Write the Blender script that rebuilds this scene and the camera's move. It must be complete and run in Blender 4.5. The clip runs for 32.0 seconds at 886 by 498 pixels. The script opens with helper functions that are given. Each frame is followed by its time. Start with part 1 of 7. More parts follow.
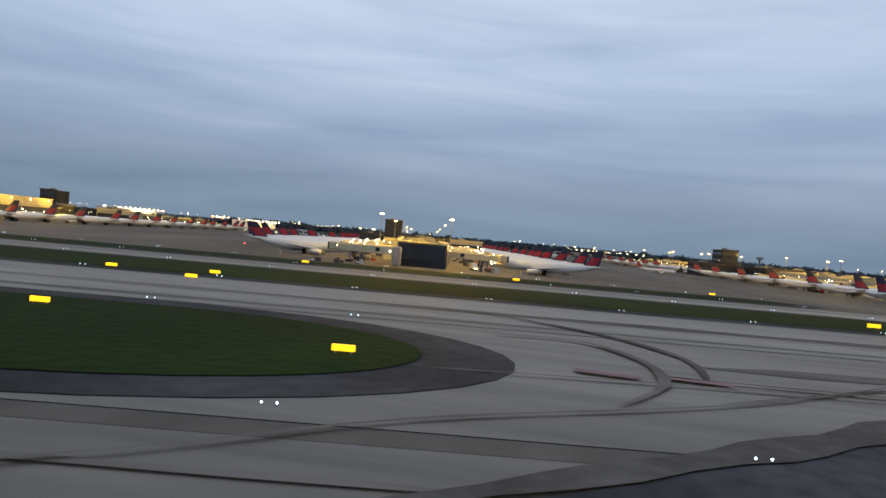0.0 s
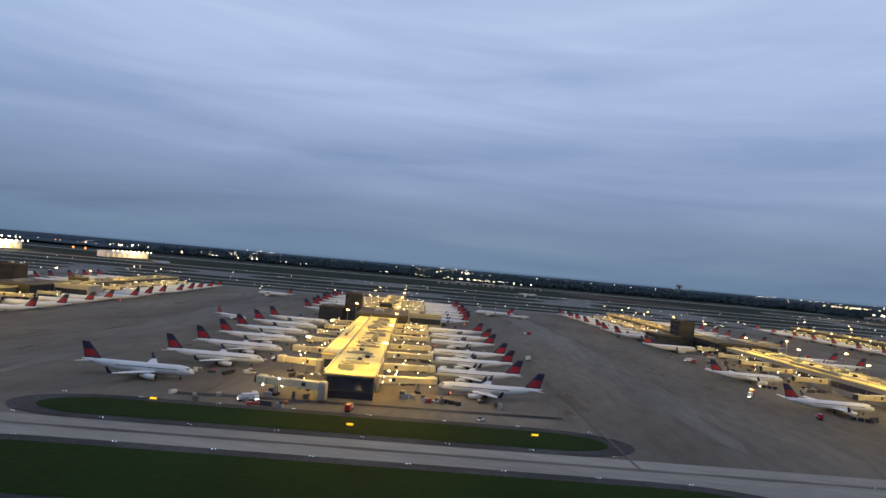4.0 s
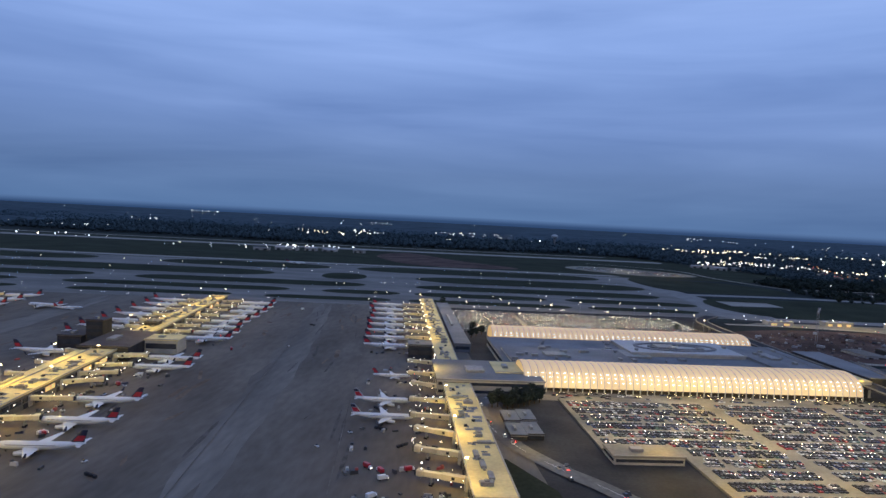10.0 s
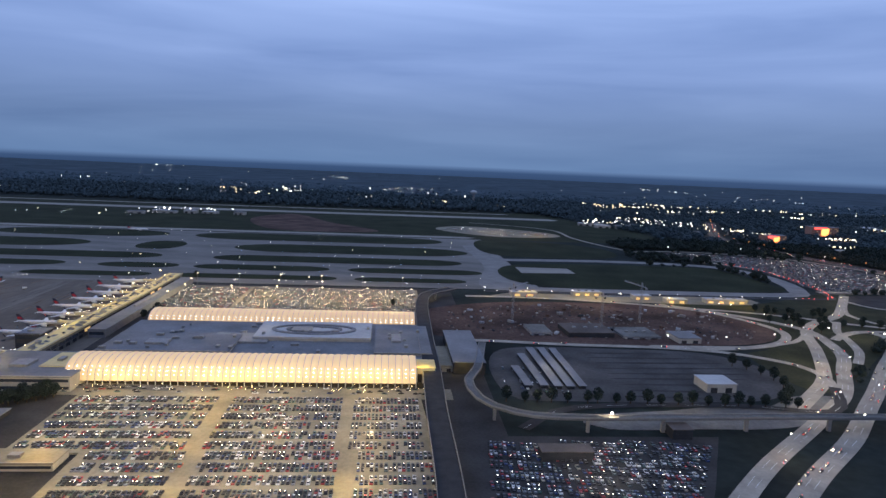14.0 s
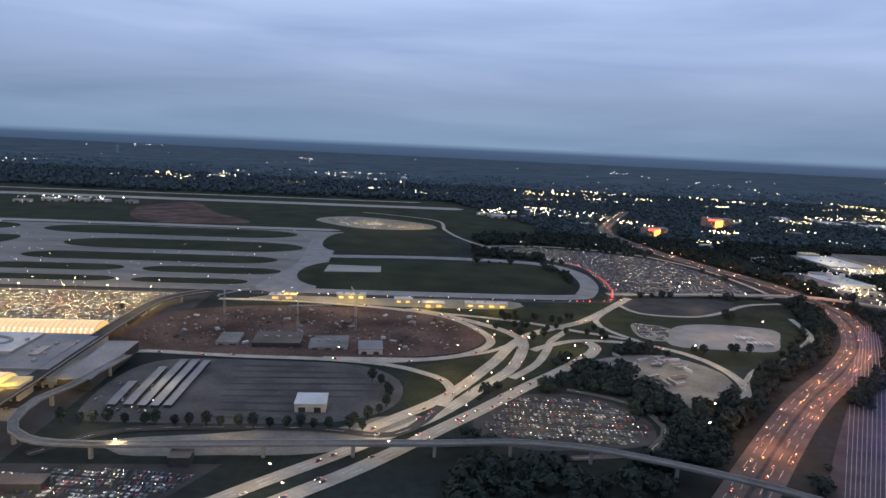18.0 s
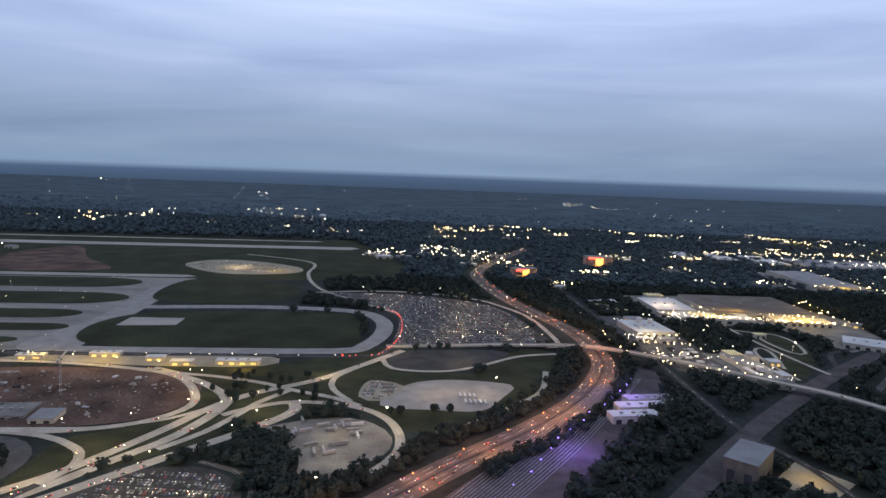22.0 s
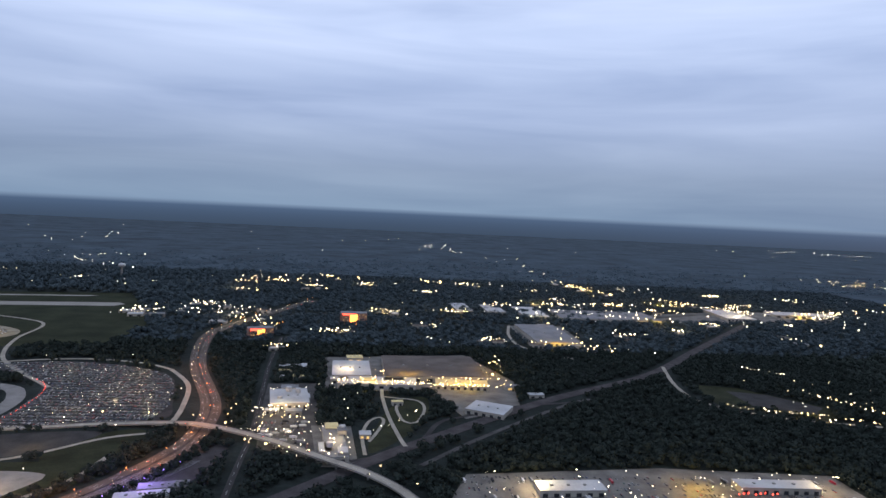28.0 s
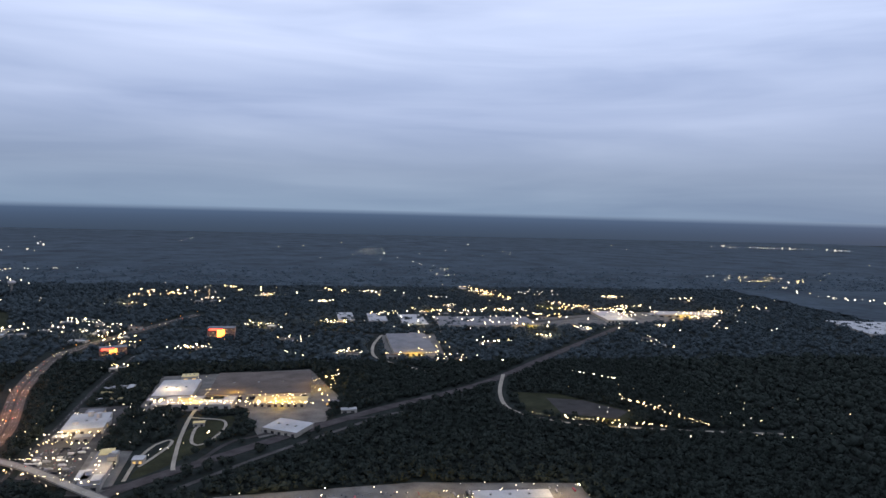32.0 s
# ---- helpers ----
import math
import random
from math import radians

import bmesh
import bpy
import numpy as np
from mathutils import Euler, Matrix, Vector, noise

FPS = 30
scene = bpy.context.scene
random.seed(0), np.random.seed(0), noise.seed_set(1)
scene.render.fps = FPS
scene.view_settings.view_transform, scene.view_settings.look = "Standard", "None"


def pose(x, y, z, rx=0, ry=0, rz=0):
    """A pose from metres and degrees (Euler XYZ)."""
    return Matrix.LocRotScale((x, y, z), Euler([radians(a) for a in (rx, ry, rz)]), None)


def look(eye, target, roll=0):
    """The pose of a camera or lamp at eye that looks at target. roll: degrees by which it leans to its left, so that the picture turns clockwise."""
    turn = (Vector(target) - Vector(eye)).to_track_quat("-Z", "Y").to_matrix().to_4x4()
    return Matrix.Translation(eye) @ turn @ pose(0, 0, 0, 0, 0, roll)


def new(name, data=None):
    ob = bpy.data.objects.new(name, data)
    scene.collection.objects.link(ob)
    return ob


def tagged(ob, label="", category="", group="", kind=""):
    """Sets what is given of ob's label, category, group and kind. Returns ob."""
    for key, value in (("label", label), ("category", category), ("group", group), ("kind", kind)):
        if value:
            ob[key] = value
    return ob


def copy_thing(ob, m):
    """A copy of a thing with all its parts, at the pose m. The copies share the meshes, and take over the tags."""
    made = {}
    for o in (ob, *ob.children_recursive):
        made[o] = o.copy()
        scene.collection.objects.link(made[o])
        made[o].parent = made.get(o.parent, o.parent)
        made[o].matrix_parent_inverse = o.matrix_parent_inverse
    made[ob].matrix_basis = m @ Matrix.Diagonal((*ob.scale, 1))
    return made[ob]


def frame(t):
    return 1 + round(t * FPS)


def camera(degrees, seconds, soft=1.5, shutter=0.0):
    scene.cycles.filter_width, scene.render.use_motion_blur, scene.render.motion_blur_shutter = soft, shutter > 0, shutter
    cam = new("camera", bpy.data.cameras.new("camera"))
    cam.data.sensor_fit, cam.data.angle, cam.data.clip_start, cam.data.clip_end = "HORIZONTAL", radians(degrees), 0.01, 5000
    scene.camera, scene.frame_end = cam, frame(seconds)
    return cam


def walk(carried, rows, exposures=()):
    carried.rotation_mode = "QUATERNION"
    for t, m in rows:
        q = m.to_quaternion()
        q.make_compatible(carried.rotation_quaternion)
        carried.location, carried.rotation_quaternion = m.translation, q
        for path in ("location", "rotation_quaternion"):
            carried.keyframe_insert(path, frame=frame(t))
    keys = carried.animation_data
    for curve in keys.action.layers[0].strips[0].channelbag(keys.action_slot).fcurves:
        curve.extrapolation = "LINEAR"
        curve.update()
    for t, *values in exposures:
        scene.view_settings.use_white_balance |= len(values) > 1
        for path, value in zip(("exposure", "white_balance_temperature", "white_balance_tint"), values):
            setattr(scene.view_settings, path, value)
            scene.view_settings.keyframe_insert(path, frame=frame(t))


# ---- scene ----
cam = camera(69.5, 32.0, soft=1.5, shutter=0.0)
# seconds, place, yaw to the left, pitch up, roll
ROWS = [
    (0, -182.88, -21.89, 4.78, 6.642, -0.808, 5.077),
    (0.5, -166.87, -20.08, 6.51, 6.764, -0.567, 5.363),
    (1, -150.70, -18.12, 8.38, 7.135, 0.118, 5.536),
    (1.5, -134.46, -15.88, 10.46, 7.085, 0.991, 5.767),
    (2, -118.13, -13.87, 12.76, 6.628, 1.946, 5.767),
    (2.5, -101.78, -11.74, 15.12, 6.636, 2.278, 5.561),
    (3, -85.27, -9.67, 17.63, 6.452, 2.245, 5.413),
    (3.5, -68.72, -7.64, 20.17, 5.705, 2.010, 5.108),
    (5.5, 0.90, -0.20, 32.85, 5.612, -0.742, 4.880),
    (6, 18.36, 1.58, 35.56, 5.511, -1.390, 4.464),
    (6.5, 35.92, 3.27, 38.26, 5.437, -1.861, 3.934),
    (7, 53.49, 5.00, 40.90, 5.327, -1.950, 3.527),
    (7.5, 71.10, 6.72, 43.57, 5.080, -1.791, 3.157),
    (8, 88.89, 8.42, 46.24, 4.928, -1.559, 3.064),
    (8.5, 106.82, 9.99, 48.72, 4.635, -1.553, 2.986),
    (9, 124.79, 11.31, 51.02, 4.307, -1.752, 2.897),
    (9.5, 142.83, 12.51, 53.30, 4.026, -2.245, 2.818),
    (10, 160.80, 13.57, 55.66, 3.717, -2.968, 2.900),
    (10.5, 178.61, 14.20, 58.25, 3.264, -3.757, 3.089),
    (11, 196.65, 14.45, 61.17, 2.949, -4.429, 3.252),
    (11.5, 215.20, 14.82, 64.29, 2.653, -4.855, 3.314),
    (12, 234.05, 15.75, 67.30, 2.746, -5.048, 3.312),
    (12.5, 252.99, 17.21, 70.03, 2.648, -5.341, 3.207),
    (13, 271.69, 18.97, 72.45, 2.673, -5.938, 2.950),
    (13.5, 290.18, 21.18, 74.67, 2.900, -6.667, 2.617),
    (14, 308.75, 23.66, 76.76, 2.791, -7.444, 2.346),
    (14.5, 327.37, 25.93, 78.87, 2.873, -8.315, 2.188),
    (16.5, 400.98, 31.35, 89.06, 3.273, -9.379, 2.241),
    (17, 419.16, 32.85, 91.67, 3.104, -9.326, 2.350),
    (17.5, 437.26, 34.30, 94.27, 3.018, -9.367, 2.418),
    (18, 455.59, 35.85, 96.86, 2.937, -9.297, 2.660),
    (18.5, 474.07, 37.54, 99.51, 2.893, -8.876, 2.929),
    (19, 492.35, 39.13, 102.21, 3.053, -8.298, 3.053),
    (19.5, 510.68, 40.81, 105.06, 3.127, -7.785, 3.082),
    (20, 528.91, 42.22, 107.98, 3.055, -7.383, 3.022),
    (20.5, 546.95, 43.27, 110.85, 2.994, -7.365, 2.774),
    (21, 564.85, 43.93, 113.66, 2.688, -7.056, 2.573),
    (21.5, 582.78, 44.39, 116.51, 2.400, -6.662, 2.316),
    (22, 600.80, 44.74, 119.45, 2.219, -6.740, 2.045),
    (22.5, 618.82, 44.84, 122.48, 1.891, -6.157, 1.825),
    (23, 636.78, 44.59, 125.62, 1.249, -4.799, 1.928),
    (23.5, 654.65, 44.05, 128.96, 0.525, -4.628, 1.966),
    (24, 672.49, 43.23, 132.46, -0.204, -4.596, 2.168),
    (24.5, 690.34, 42.23, 136.12, -0.996, -4.762, 2.360),
    (25, 708.25, 41.06, 139.91, -1.767, -5.100, 2.426),
    (25.5, 726.17, 39.70, 143.78, -2.552, -5.542, 2.412),
    (27.5, 797.90, 30.55, 157.52, -4.857, -4.293, 2.678),
    (28, 815.62, 27.71, 160.63, -5.305, -3.383, 2.703),
    (28.5, 833.29, 24.75, 163.72, -5.719, -2.536, 2.611),
    (29, 850.91, 21.66, 166.76, -6.151, -2.147, 2.508),
    (29.5, 868.46, 18.45, 169.72, -6.551, -2.152, 2.294),
    (30, 885.98, 15.10, 172.60, -6.911, -2.516, 2.117),
    (30.5, 903.49, 11.57, 175.40, -7.310, -2.986, 2.007),
    (31, 920.99, 7.89, 178.12, -7.568, -3.302, 1.875),
    (31.5, 938.53, 4.09, 180.78, -7.788, -3.468, 1.643),
    (32, 956.12, 0.21, 183.40, -8.058, -3.365, 1.469),
]
EXPOSURES = [(0, -0.12, 7300, 8), (3, -0.32, 6600, 10), (6, -0.38, 6200, 11), (9, -0.64, 5150, 15), (13, -0.48, 5300, 18), (17, 0.06, 6400, 13), (23, 0.2, 6800, 13), (28, 0.18, 6950, 14), (32, 0.22, 7150, 16)]
walk(cam, [(t, pose(x, y, z, 0, 0, yaw) @ pose(0, 0, 0, 90 + pitch) @ pose(0, 0, 0, 0, 0, roll))
           for t, x, y, z, yaw, pitch, roll in ROWS], EXPOSURES)

# ---- sky and light ----
world = bpy.data.worlds.new("dusk")
scene.world = world
world.use_nodes = True
nt = world.node_tree
nt.nodes.clear()


def wnode(kind, **values):
    n = nt.nodes.new(kind)
    for k, v in values.items():
        n.inputs[k].default_value = v
    return n


def ramp_of(tree, stops, fac=None):
    r = tree.nodes.new("ShaderNodeValToRGB")
    e = r.color_ramp.elements
    while len(e) < len(stops):
        e.new(0.5)
    for el, (p, c) in zip(e, stops):
        el.position, el.color = p, (*c, 1)
    if fac is not None:
        tree.links.new(fac, r.inputs["Fac"])
    return r


coord = nt.nodes.new("ShaderNodeTexCoord")
split = nt.nodes.new("ShaderNodeSeparateXYZ")
nt.links.new(coord.outputs["Generated"], split.inputs[0])
# long flat cloud layers: noise stretched along the horizon
flat = nt.nodes.new("ShaderNodeMapping")
flat.inputs["Scale"].default_value = (0.9, 0.9, 7.5)
nt.links.new(coord.outputs["Generated"], flat.inputs["Vector"])
cloud = nt.nodes.new("ShaderNodeTexNoise")
cloud.inputs["Scale"].default_value, cloud.inputs["Detail"].default_value = 1.7, 4.5
cloud.inputs["Roughness"].default_value, cloud.inputs["Distortion"].default_value = 0.5, 0.5
nt.links.new(flat.outputs[0], cloud.inputs["Vector"])
lift = nt.nodes.new("ShaderNodeMath")
lift.operation = "MULTIPLY_ADD"
nt.links.new(split.outputs["Z"], lift.inputs[0])
lift.inputs[1].default_value, lift.inputs[2].default_value = 0.5, 0.5
# stops under 0.4995 paint hazy bluish land beyond the ground's edge
height = ramp_of(nt, [(0.0, (0.03, 0.04, 0.05)), (0.4805, (0.0255, 0.0435, 0.073)), (0.4895, (0.032, 0.056, 0.099)), (0.4955, (0.04, 0.071, 0.128)), (0.4988, (0.056, 0.098, 0.175)),
                      (0.4995, (0.13, 0.2, 0.3)), (0.53, (0.137, 0.198, 0.305)), (0.57, (0.215, 0.292, 0.45)),
                      (0.63, (0.31, 0.405, 0.6)), (0.75, (0.35, 0.435, 0.62)), (1.0, (0.38, 0.46, 0.65))], lift.outputs[0])
# finer streaks drawn out along the layers
thin = nt.nodes.new("ShaderNodeMapping")
thin.inputs["Scale"].default_value, thin.inputs["Rotation"].default_value = (1.0, 1.0, 11.0), (0.0, radians(3), 0.0)
nt.links.new(coord.outputs["Generated"], thin.inputs["Vector"])
streak = nt.nodes.new("ShaderNodeTexNoise")
streak.inputs["Scale"].default_value, streak.inputs["Detail"].default_value, streak.inputs["Roughness"].default_value = 3.2, 5.0, 0.55
nt.links.new(thin.outputs[0], streak.inputs["Vector"])
both = nt.nodes.new("ShaderNodeMix")
both.inputs["Factor"].default_value = 0.13
nt.links.new(cloud.outputs["Fac"], both.inputs["A"])
nt.links.new(streak.outputs["Fac"], both.inputs["B"])
shade = ramp_of(nt, [(0.32, (0.74, 0.78, 0.84)), (0.5, (1.0, 1.0, 1.0)), (0.68, (1.22, 1.18, 1.13))], both.outputs["Result"])
clouds = nt.nodes.new("ShaderNodeMix")
clouds.data_type, clouds.blend_type = "RGBA", "MULTIPLY"
above = nt.nodes.new("ShaderNodeMath")
above.operation, above.inputs[1].default_value = "GREATER_THAN", -0.001
nt.links.new(split.outputs["Z"], above.inputs[0])
nt.links.new(above.outputs[0], clouds.inputs["Factor"])
nt.links.new(height.outputs["Color"], clouds.inputs["A"])
nt.links.new(shade.outputs["Color"], clouds.inputs["B"])
sky = nt.nodes.new("ShaderNodeTexSky")
sky.sky_type, sky.sun_disc = "NISHITA", False
sky.sun_elevation, sky.sun_rotation = radians(3), radians(70)
skyback = wnode("ShaderNodeBackground", Strength=0.002)
cloudback = wnode("ShaderNodeBackground", Strength=1.5)
total = nt.nodes.new("ShaderNodeAddShader")
out = nt.nodes.new("ShaderNodeOutputWorld")
nt.links.new(sky.outputs[0], skyback.inputs["Color"])
nt.links.new(clouds.outputs["Result"], cloudback.inputs["Color"])
nt.links.new(skyback.outputs[0], total.inputs[0])
nt.links.new(cloudback.outputs[0], total.inputs[1])
nt.links.new(total.outputs[0], out.inputs["Surface"])

sun = new("sun", bpy.data.lights.new("sun", "SUN"))
sun.data.energy, sun.data.angle, sun.data.color = 0.12, radians(40), (0.85, 0.92, 1.0)
sun.matrix_world = look((0, 0, 500), (-200, -80, 0))

SODIUM, WHITE_LAMP, AMBER = (1.0, 0.6, 0.06), (1.0, 0.76, 0.4), (1.0, 0.4, 0.16)


def flood(x, y, z, watts, color=SODIUM, size=1.0):
    """A bare point light, no mast drawn, added to light ground and roofs nearby."""
    ob = new("floodlight", bpy.data.lights.new("floodlight", "POINT"))
    ob.data.energy, ob.data.color, ob.data.shadow_soft_size = watts, color, size
    ob.location = x, y, z
    return ob


# ---- materials ----
def mat(name, color, rough=0.8, metal=0.0, vary=0.25, scale=0.2, fine=3.0, bump=0.0, glow=None, power=0.0, spread=0.0, coat=0.0, stretch=None):
    """A surface with variation at two scales; spread: how far pieces differ from one another."""
    m = bpy.data.materials.new(name)
    m.use_nodes = True
    t = m.node_tree
    b = t.nodes["Principled BSDF"]
    b.inputs["Roughness"].default_value, b.inputs["Metallic"].default_value = rough, metal
    b.inputs["Coat Weight"].default_value = coat
    b.inputs["Specular IOR Level"].default_value = 0.06 if rough > 0.8 else 0.5
    where = t.nodes.new("ShaderNodeNewGeometry")
    vec = where.outputs["Position"]
    if stretch:
        mp = t.nodes.new("ShaderNodeMapping")
        mp.inputs["Scale"].default_value, mp.inputs["Rotation"].default_value = stretch, (0, 0, radians(-8))
        t.links.new(vec, mp.inputs["Vector"])
        vec = mp.outputs[0]
    factor = None
    for s, w in ((scale, vary), (fine, vary * 0.5)):
        n = t.nodes.new("ShaderNodeTexNoise")
        n.inputs["Scale"].default_value, n.inputs["Detail"].default_value = s, 4.0
        t.links.new(vec, n.inputs["Vector"])
        r = t.nodes.new("ShaderNodeMapRange")
        r.inputs["From Min"].default_value, r.inputs["From Max"].default_value = 0.3, 0.7
        r.inputs["To Min"].default_value, r.inputs["To Max"].default_value = 1 - w, 1 + w
        t.links.new(n.outputs["Fac"], r.inputs["Value"])
        if factor is None:
            factor = r.outputs[0]
        else:
            mul = t.nodes.new("ShaderNodeMath")
            mul.operation = "MULTIPLY"
            t.links.new(factor, mul.inputs[0]), t.links.new(r.outputs[0], mul.inputs[1])
            factor = mul.outputs[0]
        last = n
    if spread:
        info = t.nodes.new("ShaderNodeObjectInfo")
        r = t.nodes.new("ShaderNodeMapRange")
        r.inputs["To Min"].default_value, r.inputs["To Max"].default_value = 1 - spread, 1 + spread
        t.links.new(info.outputs["Random"], r.inputs["Value"])
        mul = t.nodes.new("ShaderNodeMath")
        mul.operation = "MULTIPLY"
        t.links.new(factor, mul.inputs[0]), t.links.new(r.outputs[0], mul.inputs[1])
        factor = mul.outputs[0]
    mix = t.nodes.new("ShaderNodeMix")
    mix.data_type, mix.blend_type = "RGBA", "MULTIPLY"
    mix.inputs["Factor"].default_value, mix.inputs["A"].default_value = 1.0, (*color, 1)
    t.links.new(factor, mix.inputs["B"])
    t.links.new(mix.outputs["Result"], b.inputs["Base Color"])
    if bump:
        bm_ = t.nodes.new("ShaderNodeBump")
        bm_.inputs["Strength"].default_value, bm_.inputs["Distance"].default_value = 0.6, bump
        t.links.new(last.outputs["Fac"], bm_.inputs["Height"])
        t.links.new(bm_.outputs[0], b.inputs["Normal"])
    if glow:
        b.inputs["Emission Color"].default_value, b.inputs["Emission Strength"].default_value = (*glow, 1), power
    return m


def picked(name, stops, rough=0.42, coat=0.15, islands=False):
    """Paint that differs from piece to piece."""
    m = bpy.data.materials.new(name)
    m.use_nodes = True
    t = m.node_tree
    b = t.nodes["Principled BSDF"]
    b.inputs["Roughness"].default_value, b.inputs["Coat Weight"].default_value = rough, coat
    if islands:
        src = t.nodes.new("ShaderNodeNewGeometry").outputs["Random Per Island"]
    else:
        src = t.nodes.new("ShaderNodeObjectInfo").outputs["Random"]
    r = ramp_of(t, stops, src)
    r.color_ramp.interpolation = "CONSTANT"
    t.links.new(r.outputs["Color"], b.inputs["Base Color"])
    return m


def lamp_mat(name, color, power):
    m = bpy.data.materials.new(name)
    m.use_nodes = True
    t = m.node_tree
    b = t.nodes["Principled BSDF"]
    b.inputs["Base Color"].default_value = (*color, 1)
    b.inputs["Emission Color"].default_value, b.inputs["Emission Strength"].default_value = (*color, 1), power
    m.cycles.emission_sampling = "NONE"
    return m


